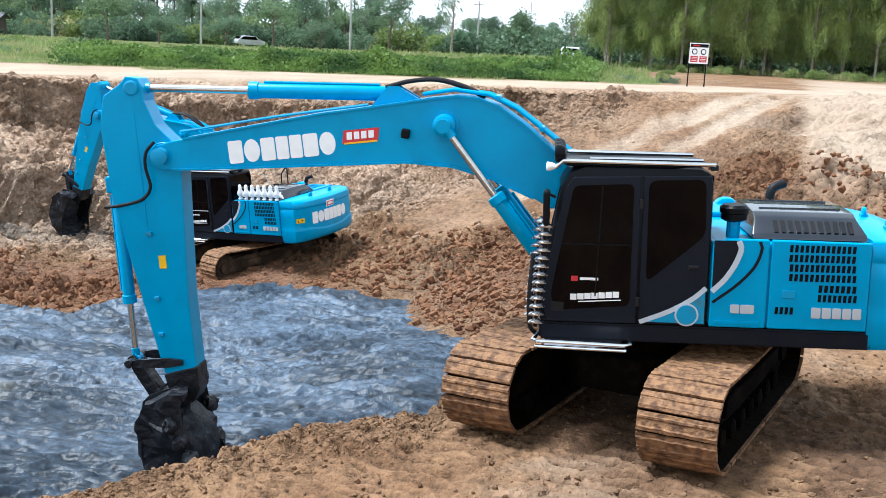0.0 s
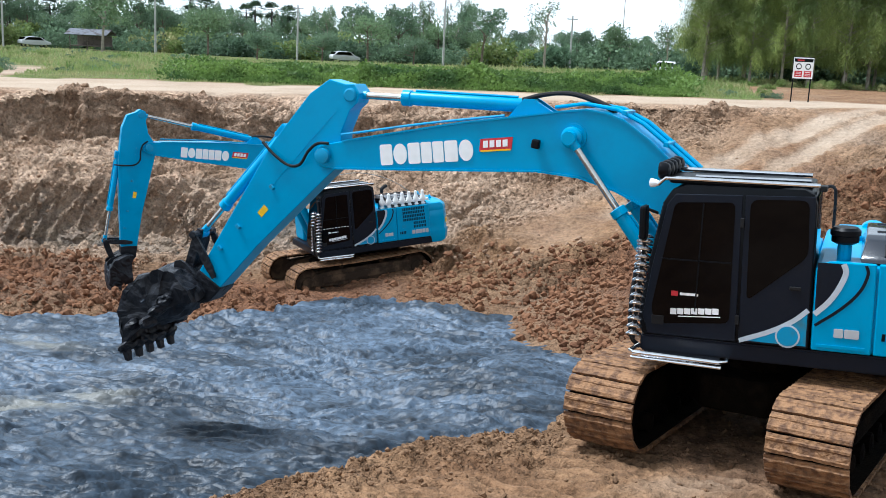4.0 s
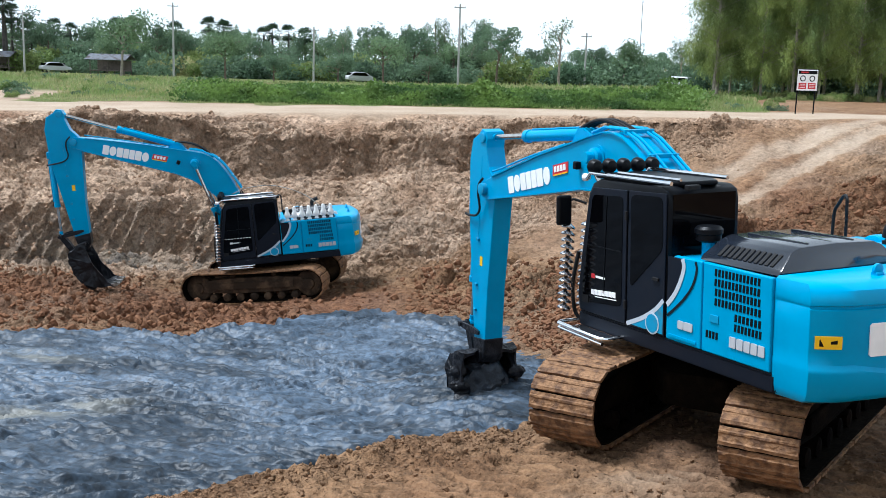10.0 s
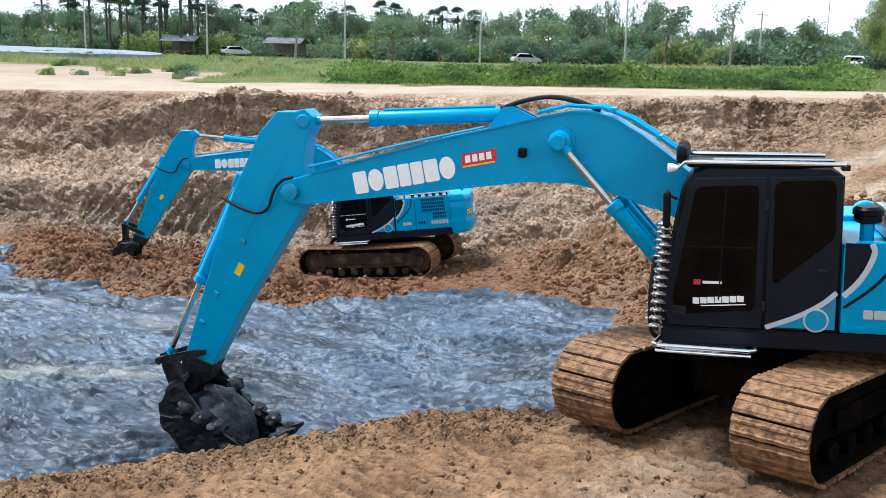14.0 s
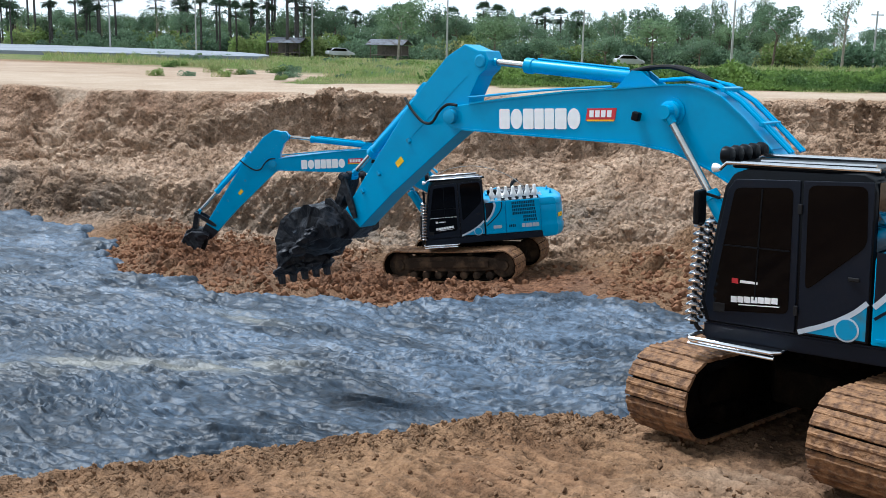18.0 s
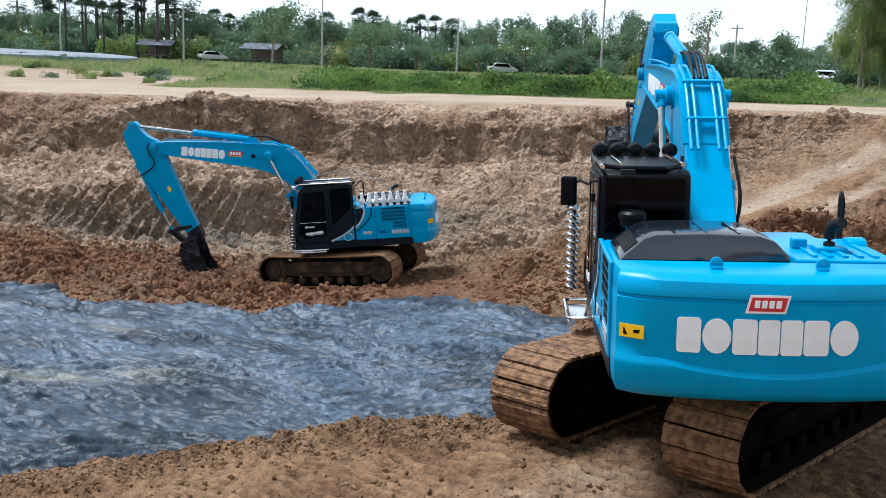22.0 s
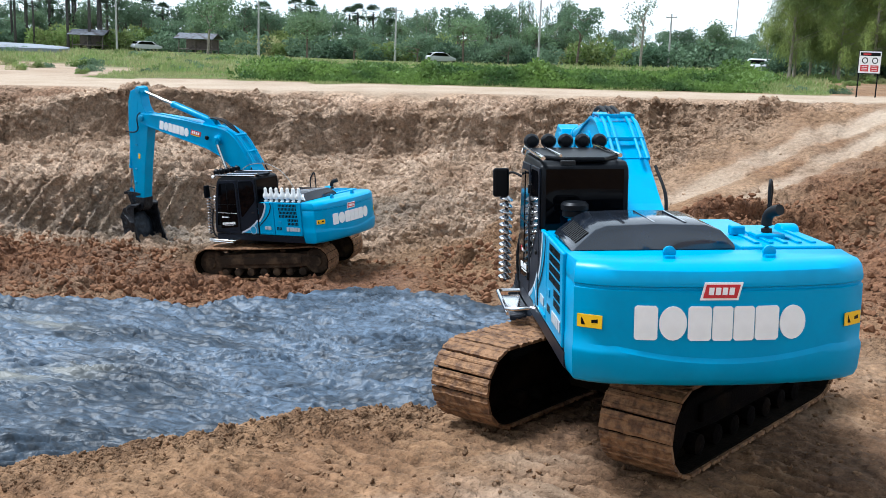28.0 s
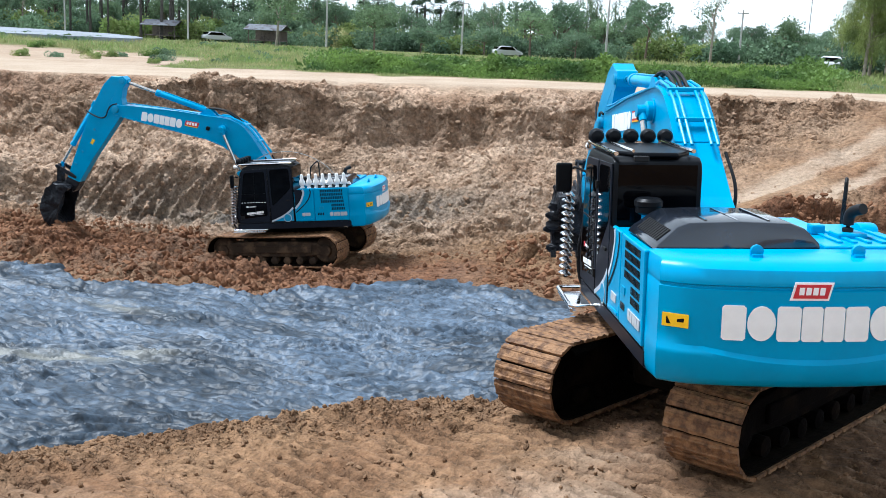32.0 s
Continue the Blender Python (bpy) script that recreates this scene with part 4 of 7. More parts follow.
def crawler(root, side, under_mat=UNDER):
    """One crawler: the frame is the part, wheels and shoes lie on it."""
    y = 1.1 * side
    frame_ = part("crawler_frame", prism(rounded([(-1.5, 0.30), (1.5, 0.30), (1.6, 0.55), (1.35, 0.74), (-1.35, 0.74), (-1.6, 0.55)], 1), y - 0.2, y + 0.2, bevel=0.02), under_mat, root, "dirty dark steel crawler frame")
    out = y + 0.2 * side
    part("side_cover", box((-1.2, min(out, out + 0.06 * side), 0.42), (1.2, max(out, out + 0.06 * side), 0.62), 0.02), under_mat, frame_)
    for k, x in enumerate((-TRACK_HALF, TRACK_HALF)):
        part("sprocket" if k else "idler", lathe([(0.34, -0.16), (0.38, -0.12), (0.38, 0.12), (0.34, 0.16), (0.17, 0.17), (0.15, 0.24)] if side > 0 else
             [(0.15, -0.24), (0.17, -0.17), (0.34, -0.16), (0.38, -0.12), (0.38, 0.12), (0.34, 0.16)], (x, y, TRACK_R + 0.035)), under_mat, frame_, smooth=True)
    for k in range(7):
        part("track_roller", lathe([(0.05, -0.26), (0.11, -0.24), (0.11, 0.24), (0.05, 0.26)], (-1.2 + 0.4 * k, y, 0.19), sides=12), under_mat, frame_)
    for x in (-0.6, 0.6):
        part("carrier_roller", lathe([(0.04, -0.15), (0.075, -0.13), (0.075, 0.13), (0.04, 0.15)], (x, y, 0.80), sides=12), under_mat, frame_)
    for dy in (-0.09, 0.09):
        chain = bmesh.new()
        ring = [track_place(s * (4 * TRACK_HALF + 2 * math.pi * TRACK_R) / 60) for s in range(60)]
        o = [bmesh.ops.create_cube(chain, size=1.0)["verts"] for _ in ring]
        for (x, z, a), verts in zip(ring, o):
            m = Matrix.Translation((x, y + dy, z)) @ Matrix.Rotation(a, 4, "Y") @ Matrix.Translation((0, 0, -0.07))
            for v in verts:
                v.co = m @ Vector((v.co.x * 0.17, v.co.y * 0.05, v.co.z * 0.10))
        part("track_chain", chain, JOINT, frame_)
    # added black backing, no real part: keeps the gaps between plates dark
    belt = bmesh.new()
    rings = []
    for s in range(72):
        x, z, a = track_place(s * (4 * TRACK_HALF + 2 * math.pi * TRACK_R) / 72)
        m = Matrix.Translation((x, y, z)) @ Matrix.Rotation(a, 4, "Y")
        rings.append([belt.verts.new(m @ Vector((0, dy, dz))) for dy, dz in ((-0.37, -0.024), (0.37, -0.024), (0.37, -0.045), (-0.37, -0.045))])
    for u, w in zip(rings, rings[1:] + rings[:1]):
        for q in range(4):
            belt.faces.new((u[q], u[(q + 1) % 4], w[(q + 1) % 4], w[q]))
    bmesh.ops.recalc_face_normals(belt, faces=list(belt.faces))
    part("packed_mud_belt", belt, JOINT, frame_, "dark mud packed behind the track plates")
    total = 4 * TRACK_HALF + 2 * math.pi * TRACK_R
    for k in range(SHOES):
        x, z, a = track_place((k + 0.3) * total / SHOES)
        o = new("track_shoe", SHOE_MESHES[k % 5])
        o.parent = frame_
        o.matrix_basis = Matrix.Translation((x, y, z)) @ Matrix.Rotation(a + math.pi, 4, "Y") @ Matrix.Rotation(math.pi, 4, "X") @ Matrix.Rotation(0.012 * math.sin(k * 7.3), 4, "Z")
    return frame_


def word_blocks(parent, place, widths, height, mat, gap=0.12, depth=0.012, name="brand_mark"):
    """A row of plain rounded blocks; place(u, v) gives the pose of a block whose centre lies at u along the row."""
    total = sum(widths) + gap * height * (len(widths) - 1)
    u = -total / 2
    for k, w in enumerate(widths):
        e, f = w * 0.5, height * 0.5
        cut = min(w, height) * (0.34 if len(widths) == 7 and k in (1, 6) else 0.10)
        o = [(-e + cut, -f), (e - cut, -f), (e, -f + cut), (e, f - cut), (e - cut, f), (-e + cut, f), (-e, f - cut), (-e, -f + cut)]
        if len(widths) == 7 and k in (1, 6):
            o = [(e * math.cos(q * math.pi / 10), f * math.sin(q * math.pi / 10)) for q in range(20)]
        bm = bmesh.new()
        add_prism(bm, o, 0, depth, "z")
        p = part(name, bm, mat, parent)
        p.matrix_basis = place(u + w / 2)
        u += w + gap * height


def ram(root, barrel_len, rod_len, r, name):
    """A hydraulic cylinder along +x: the barrel from its own pin, the rod from the other pin back along -x."""
    b = lathe([(r * 0.9, -0.02), (r, 0.0), (r, barrel_len * 0.93), (r * 1.18, barrel_len * 0.935), (r * 1.18, barrel_len), (r * 0.6, barrel_len + 0.01)], (0, 0, 0), "x", 16)
    add_tube(b, [(0, -r * 0.9, 0), (0, r * 0.9, 0)], r * 1.1, 12)
    add_tube(b, [(barrel_len * 0.1, 0, r * 1.15), (barrel_len * 0.9, 0, r * 1.15)], 0.016, 6)
    barrel = part(name + "_barrel", b, PAINT, root, smooth=True)
    d = lathe([(r * 0.52, -rod_len), (r * 0.52, 0)], (0, 0, 0), "x", 12)
    rod = part(name + "_rod", d, ROD, root, "bright chromed steel rod", smooth=True)
    eye = tube([(0, -r * 0.9, 0), (0, r * 0.9, 0)], r * 0.95, 14)
    add_tube(eye, [(-r * 1.9, 0, 0), (-r * 0.5, 0, 0)], r * 0.66, 12)
    part("rod_eye", eye, PAINT, rod)
    return barrel, rod


def tail_x(y):
    return -2.90 + 0.105 * y * y + 0.05 * max(0, abs(y) - 1.0) ** 2 * 20


def excavator(label, ornaments):
    root = new("excavator", None)
    tagged(root, label, "excavator", group="two excavators at the mud pit")
    moving = {}
    under_mat = DUSTY if ornaments else UNDER
    moving["tracks"] = [crawler(root, 1, under_mat), crawler(root, -1, under_mat)]
    car_ = prism(rounded([(-1.0, -0.75), (1.0, -0.75), (1.0, 0.75), (-1.0, 0.75)], 1), 0.42, 0.82, "z", 0.03)
    add_tube(car_, [(0, 0, 0.80), (0, 0, 1.14)], 0.62, 24)
    moving["tracks"].append(part("car_body", car_, JOINT, root, "dark car body under the slewing ring"))

    # revolving house
    h = bmesh.new()
    add_prism(h, [(1.18, 1.34), (1.18, -1.30), (-2.2, -1.30), (-2.45, -1.0), (-2.45, 1.0), (-2.2, 1.34)], 1.00, 1.185, "z")
    bmesh.ops.bevel(h, geom=list(h.edges), offset=0.02, segments=2, affect="EDGES")
    house = part("revolving_frame", h, NAVY, root, "dark revolving frame under cab and engine")
    moving["house"] = house
    Y = 1.36
    # engine bay and side panels
    part("engine_bay", box((-2.2, -1.30, 1.19), (-0.56, 1.325, 2.10), 0.06), PAINT, house)
    part("front_side_panel", prism(rounded([(-0.57, 1.20), (-1.14, 1.20), (-1.14, 2.13), (-0.70, 2.13), (-0.57, 2.05)], 0), Y - 0.05, Y, bevel=0.015), PAINT, house)
    part("rear_side_panel", prism([(-1.16, 1.20), (-2.15, 1.20), (-2.15, 2.12), (-1.16, 2.13)], Y - 0.05, Y, bevel=0.015), PAINT, house)
    part("panel_trim", prism([(-0.62, 1.24), (-1.08, 1.24), (-1.08, 1.27), (-0.62, 1.27)], Y, Y + 0.012), PAINT, house)
    for x0, x1, z0 in ((-1.33, -2.0, 2.01), (-1.33, -2.0, 1.91), (-1.34, -2.01, 1.81), (-1.34, -2.02, 1.71), (-1.64, -2.03, 1.60), (-1.64, -2.04, 1.50), (-1.22, -1.42, 1.36)):
        n = max(4, round((x0 - x1) / 0.052))
        for k in range(n):
            xa = x0 + (x1 - x0) * (k + 0.15) / n
            xb = x0 + (x1 - x0) * (k + 0.78) / n
            v = bmesh.new()
            add_prism(v, [(xa, z0), (xb, z0), (xb - 0.004, z0 + 0.075), (xa - 0.004, z0 + 0.075)], Y - 0.005, Y + 0.004)
            part("vent_slot", v, BLACK, house)
    part("panel_latch", box((-1.42, Y, 1.53), (-1.29, Y + 0.012, 1.61), 0.004), DIRTY, house)
    word_blocks(house, lambda u: pose(-1.84 - u, Y + 0.002, 1.385, 90, 0, 180), [0.09, 0.09, 0.085, 0.085, 0.085], 0.11, GREY, 0.13, 0.01, "model_mark")
    word_blocks(house, lambda u: pose(-0.90 - u, Y + 0.002, 1.40, 90, 0, 180), [0.09, 0.14], 0.09, GREY, 0.1, 0.01, "script_mark")

    def stripe(points, name, mat, off=0.004):
        v = bmesh.new()
        vs = [v.verts.new((x, Y + off, z)) for x, z in points]
        f = v.faces.new(vs)
        ext = bmesh.ops.extrude_face_region(v, geom=[f])["geom"]
        bmesh.ops.translate(v, verts=[g for g in ext if isinstance(g, bmesh.types.BMVert)], vec=(0, 0.003, 0))
        part(name, v, mat, house)
    def band(points, wide):
        """The outline of a strip of even width along a smooth curve."""
        c = flowing([(x, z, 0) for x, z in points], 5)
        way = [(c[min(k + 1, len(c) - 1)] - c[max(k - 1, 0)]).normalized() for k in range(len(c))]
        side = [Vector((-w_.y, w_.x, 0)) * wide / 2 for w_ in way]
        return [(p.x + q.x, p.y + q.y) for p, q in zip(c, side)] + [(p.x - q.x, p.y - q.y) for p, q in zip(c[::-1], side[::-1])]
    sweep = [(-0.83, 2.11), (-0.855, 2.02), (-0.80, 1.86), (-0.71, 1.71), (-0.585, 1.575)]
    stripe([(-0.585, 2.11)] + [(p.x, p.y) for p in flowing([(x, z, 0) for x, z in sweep], 5)], "dark_stripe", NAVY, 0.001)
    stripe(band(sweep, 0.055), "silver_stripe", SILVER, 0.004)
    stripe(band([(-1.04, 2.11), (-1.06, 2.02), (-0.995, 1.84), (-0.83, 1.65), (-0.595, 1.46)], 0.030), "dark_stripe", NAVY, 0.004)
    # counterweight
    w = bmesh.new()
    ys = [-1.33 + 2.66 * k / 22 for k in range(23)]
    rows = [(1.00, 0.13), (1.03, 0.05), (1.10, 0.0), (1.30, -0.03), (1.345, -0.028), (1.385, 0.004), (1.50, 0.0), (1.70, 0.0), (1.895, 0.0), (1.905, 0.022), (1.925, 0.022), (1.935, 0.0), (1.98, 0.0), (2.07, 0.03), (2.12, 0.10), (2.14, 0.22)]
    loops = []
    for z, inset in rows:
        loop = []
        for y in ys:
            yy = y * (1 - inset * 0.25)
            dip = -0.10 * (1 - (y / 0.95) ** 2) if 1.25 < z < 1.45 and abs(y) < 0.95 else 0.0
            loop.append(w.verts.new((tail_x(yy) + inset, yy, z + (dip if z > 1.28 else 0))))
        loop = [w.verts.new((-2.16, ys[0] * (1 - inset * 0.1), z))] + loop + [w.verts.new((-2.16, ys[-1] * (1 - inset * 0.1), z))]
        loops.append(loop)
    for a, b in zip(loops, loops[1:]):
        for k in range(len(a) - 1):
            w.faces.new((a[k], a[k + 1], b[k + 1], b[k]))
        w.faces.new((a[-1], a[0], b[0], b[-1]))
    w.faces.new(loops[0][::-1])
    w.faces.new(loops[-1])
    bmesh.ops.recalc_face_normals(w, faces=list(w.faces))
    cw = part("counterweight", w, PAINT, house, "smooth rounded blue counterweight", smooth=True)

    def on_tail(y, z, off=0.004):
        slope = math.degrees(math.atan(0.21 * y + (2.0 * max(0, abs(y) - 1.0) * (1 if y > 0 else -1))))
        return Matrix.Translation((tail_x(y) - off, y, z)) @ Matrix.Rotation(radians(-90 - slope), 4, "Z") @ Matrix.Rotation(radians(90), 4, "X")
    word_blocks(house, lambda u: on_tail(0.06 - u, 1.61), [0.205, 0.245, 0.205, 0.18, 0.185, 0.215, 0.245], 0.31, WHITE, 0.03, 0.012)
    plate = bmesh.new()
    add_prism(plate, [(-0.16, -0.05), (0.14, -0.05), (0.17, 0.07), (-0.13, 0.07)], 0, 0.012, "z")
    p = part("dealer_plate", plate, RED, house, "small red and white dealer plate")
    p.matrix_basis = on_tail(0.08, 1.89)
    edge = bmesh.new()
    add_prism(edge, [(-0.185, -0.07), (0.155, -0.07), (0.195, 0.09), (-0.145, 0.09)], 0, 0.006, "z")
    part("plate_border", edge, WHITE, house).matrix_basis = on_tail(0.08, 1.89)
    for k, u in enumerate((-0.09, -0.03, 0.03, 0.09)):
        bar = bmesh.new()
        add_prism(bar, [(-0.022, -0.03), (0.022, -0.03), (0.028, 0.035), (-0.016, 0.035)], 0.012, 0.018, "z")
        q = part("dealer_mark", bar, WHITE, house)
        q.matrix_basis = on_tail(0.08 - u, 1.90)
    for y in (1.20, -1.20):
        lab = bmesh.new()
        add_prism(lab, [(-0.12, -0.06), (0.12, -0.06), (0.12, 0.06), (-0.12, 0.06)], 0, 0.008, "z")
        p = part("warning_label", lab, YELLOW, house, "yellow warning label")
        p.matrix_basis = on_tail(y, 1.60)
        for u in (-0.06, 0.05):
            bar = bmesh.new()
            add_prism(bar, [(-0.035, -0.035), (0.035, -0.035), (0.0, 0.035)] if u < 0 else [(-0.04, -0.012), (0.04, -0.012), (0.04, 0.03), (-0.04, 0.012)], 0.008, 0.012, "z")
            q = part("warning_mark", bar, BLACK, house)
            q.matrix_basis = on_tail(y - u, 1.60)
    for y in (0.46, -0.46):
        part("lifting_eye", lathe([(0.05, -0.02), (0.06, -0.015), (0.06, 0.015), (0.05, 0.02)], (-2.56, y, 2.19), "x", 12), PAINT, house, smooth=True)
        part("eye_base", box((-2.60, y - 0.05, 2.10), (-2.52, y + 0.05, 2.17), 0.01), PAINT, house)
    if ornaments:
        part("tail_lamp", box((-2.56, 1.10, 1.70), (-2.50, 1.27, 1.76), 0.01), REDLAMP, house, "red tail lamp")
    # engine cover
    c = prism([(1.27, 2.12), (1.235, 2.17), (1.04, 2.325), (0.93, 2.365), (0.45, 2.38), (-0.03, 2.365), (-0.17, 2.315), (-0.29, 2.18), (-0.30, 2.12)], -2.13, -0.98, "x", 0.022)
    for v in c.verts:
        if v.co.z > 2.28:
            v.co.x = v.co.x * 0.90 - 0.14
    cover = part("engine_cover", c, COVER, house, "black moulded engine cover with slots", smooth=True)
    for k in range(11):
        part("cover_slot", prism([(1.205, 2.175), (1.080, 2.275), (1.096, 2.296), (1.222, 2.196)], -1.245 - 0.075 * k, -1.20 - 0.075 * k, "x"), RUBBER, house)
    for y in (0.15, 0.45, 0.75):
        part("cover_rib", box((-1.96, y - 0.012, 2.34), (-1.12, y + 0.012, 2.384), 0.003), COVER, house)
    # right-hand deck
    part("fuel_tank", box((-0.54, -1.30, 1.19), (1.05, -0.50, 1.98), 0.05), PAINT, house)
    part("right_deck", box((-2.1, -1.28, 2.09), (-0.7, -0.36, 2.16), 0.02), PAINT, house)
    for k in range(5):
        part("deck_rib", box((-1.95, -1.15 + 0.14 * k, 2.16), (-1.2, -1.10 + 0.14 * k, 2.18), 0.006), PAINT, house)
    part("filler_box", box((-1.45, -0.62, 2.16), (-1.30, -0.48, 2.26), 0.02), PAINT, house)
    part("exhaust_pipe", tube(flowing([(-1.55, -0.80, 2.14), (-1.55, -0.80, 2.34), (-1.60, -0.82, 2.42), (-1.72, -0.86, 2.46)]), 0.055, 12), RUBBER, house, "black bent exhaust pipe", True)
    part("stack_base", box((-1.68, -0.95, 2.14), (-1.42, -0.65, 2.21), 0.02), PAINT, house)
    part("grab_rail", tube(flowing([(-0.32, -1.27, 2.1), (-0.33, -1.28, 2.40), (-0.40, -1.26, 2.50), (-0.55, -1.19, 2.62), (-0.62, -1.16, 2.61), (-0.64, -1.15, 2.50), (-0.64, -1.15, 1.98)]), 0.02, 8), RUBBER, house, "black bent grab rail")
    part("tank_hump", prism(rounded([(-1.25, 2.08), (-0.93, 2.08), (-0.96, 2.19), (-1.06, 2.24), (-1.20, 2.22)], 1), -1.28, -1.08, bevel=0.03), PAINT, house, smooth=True)
    # air cleaner
    part("air_cleaner_stem", tube([(-0.82, 1.02, 2.08), (-0.82, 1.02, 2.30)], 0.07, 12), PAINT, house)
    part("air_cleaner", lathe([(0.10, 2.27), (0.135, 2.29), (0.135, 2.35), (0.15, 2.36), (0.15, 2.41), (0.12, 2.44)], (-0.82, 1.02, 0), "z", 20), BLACK, house, "black mushroom air cleaner", True)

    # cab
    cab_o = [(-0.55, 1.19), (1.17, 1.19), (1.21, 1.40), (1.13, 1.95), (0.99, 2.68), (0.90, 2.82), (0.75, 2.88), (-0.42, 2.88), (-0.52, 2.83), (-0.55, 2.72)]
    cab = part("cab", prism(cab_o, 0.38, 1.345, bevel=0.03), BLACK, house, "black cab with dark tinted windows", smooth=True)
    door_o = [(0.18, 1.21), (1.10, 1.21), (1.16, 1.42), (1.08, 1.95), (0.94, 2.66), (0.86, 2.77), (0.18, 2.79)]
    part("cab_door", prism(door_o, 1.346, 1.366, bevel=0.008), NAVY, house, "dark cab door")
    part("door_window", prism(fillet([(0.25, 1.40), (1.02, 1.33), (1.07, 1.50), (0.99, 1.95), (0.86, 2.68), (0.25, 2.71)], 0.07), 1.366, 1.371), GLASS, house, "dark tinted door window")
    part("window_bar", box((0.26, 1.371, 2.05), (0.98, 1.378, 2.066)), BLACK, house)
    part("window_bar", prism([(0.60, 1.5), (0.615, 1.5), (0.575, 2.68), (0.56, 2.68)], 1.371, 1.378), BLACK, house)
    part("rear_quarter", prism([(-0.53, 1.21), (0.15, 1.21), (0.15, 2.79), (-0.53, 2.81)], 1.346, 1.362, bevel=0.006), NAVY, house)
    part("quarter_window", prism(fillet([(0.09, 1.66), (0.10, 2.75), (-0.47, 2.77), (-0.49, 2.18)], 0.09), 1.362, 1.367), GLASS, house, "dark tinted quarter window")
    part("rear_window", box((-0.556, 0.44, 2.02), (-0.550, 1.29, 2.80), 0.0), GLASS, house)
    part("windscreen", prism([(1.215, 1.45), (1.14, 1.95), (1.005, 2.66), (0.995, 2.66), (1.13, 1.95), (1.205, 1.45)], 0.46, 1.27), GLASS, house)
    stripe([(-0.52, 1.23), (-0.52, 1.58), (-0.30, 1.42), (0.10, 1.23)], "blue_flash", DIRTY, 0.004)
    stripe(band([(-0.525, 1.61), (-0.38, 1.48), (-0.15, 1.345), (0.14, 1.225)], 0.050), "silver_stripe", SILVER, 0.007)
    part("ring_mark", lathe([(0.105, 0), (0.122, 0.002), (0.122, 0.006), (0.105, 0.006)], (-0.34, Y + 0.008, 1.32), "y", 24), SILVER, house)
    part("ring_mark_core", lathe([(0.104, 0.0), (0.104, 0.009)], (-0.34, Y + 0.008, 1.32), "y", 20), DIRTY, house)
    part("door_handle", box((-0.44, 1.362, 1.82), (-0.33, 1.385, 1.86), 0.008), RUBBER, house)
    part("door_hinge", box((0.15, 1.362, 2.45), (0.19, 1.392, 2.55), 0.006), RUBBER, house)
    part("door_hinge", box((0.15, 1.362, 1.40), (0.19, 1.392, 1.50), 0.006), RUBBER, house)
    part("door_pocket", box((0.93, 1.366, 1.32), (1.06, 1.374, 1.42), 0.004), RUBBER, house)
    part("sticker", box((0.79, 1.372, 1.655), (0.86, 1.376, 1.71)), RED if not ornaments else WHITE, house)
    part("sticker", box((0.58, 1.372, 1.668), (0.77, 1.376, 1.696)), WHITE, house)
    for k in range(7):
        part("sticker_mark", box((0.36 + 0.073 * k, 1.372, 1.455 - 0.006 * k + 0.03), (0.425 + 0.073 * k, 1.376, 1.53 - 0.006 * k + 0.02)), WHITE, house)
    part("sticker_line", prism([(0.34, 1.455), (0.78, 1.425), (0.78, 1.435), (0.34, 1.465)], 1.372, 1.376), WHITE, house)
    if ornaments:
        for k in range(9):
            part("sticker_mark", box((0.26 + 0.085 * k, 1.372, 1.80), (0.32 + 0.085 * k, 1.376, 1.815)), WHITE, house)
    # roof
    part("cab_roof", prism(rounded([(-0.50, 0.42), (0.92, 0.42), (0.98, 0.55), (0.98, 1.18), (0.92, 1.32), (-0.50, 1.32)], 1), 2.875, 2.93, "z", 0.02), BLACK, house)
    for y, z, back in ((0.46, 2.945, -0.44), (1.325, 2.922, -0.56)):
        part("roof_bar", tube([(back, y, z), (0.98, y, z + 0.012), (1.06, y, z - 0.06)], 0.024, 10), CHROME, house, "polished steel roof bar", True)
    part("roof_rail", tube([(-0.46, 1.12, 2.945), (0.70, 1.12, 2.945)], 0.018, 8), CHROME, house, "", True)
    for k in range(5):
        y = 0.40 + 0.21 * k
        part("roof_lamp", lathe([(0.03, -0.075), (0.07, -0.06), (0.092, -0.02), (0.095, 0.03), (0.085, 0.045)], (1.02, y, 3.005), "x", 16), BLACK, house, "round black roof lamp", True)
        part("lamp_bracket", box((0.97, y - 0.02, 2.90), (1.02, y + 0.02, 2.96)), RUBBER, house)
    part("horn_lamp", lathe([(0.02, -0.06), (0.045, 0.0), (0.05, 0.04), (0.035, 0.05)], (1.10, 1.30, 2.87), "x", 14), WHITE, house, "white forward lamp", True)
    part("rear_work_lamp", box((-0.62, 0.98, 2.84), (-0.54, 1.14, 2.90), 0.01), RUBBER, house)
    # mirror
    part("mirror", box((1.10, 1.50, 2.29), (1.17, 1.70, 2.66), 0.03), BLACK, house, "black rectangular mirror")
    part("mirror_arm", tube(flowing([(1.05, 1.33, 2.55), (1.14, 1.45, 2.60), (1.14, 1.52, 2.58)]), 0.016, 8), RUBBER, house)
    # stacked chrome bells in front of the cab
    for y, x in ((1.53, 1.22), (1.22, 1.27)):
        part("bell_rail", tube([(x, y, 1.18), (x - 0.09, y, 2.32)], 0.022, 8), RUBBER, house)
        for k in range(13):
            z = 1.24 + 0.086 * k
            b = lathe([(0.030, -0.030), (0.080, -0.028), (0.088, -0.014), (0.074, 0.004), (0.042, 0.020), (0.026, 0.034)], (x - 0.09 * (z - 1.18) / 1.14, y, z), "z", 12)
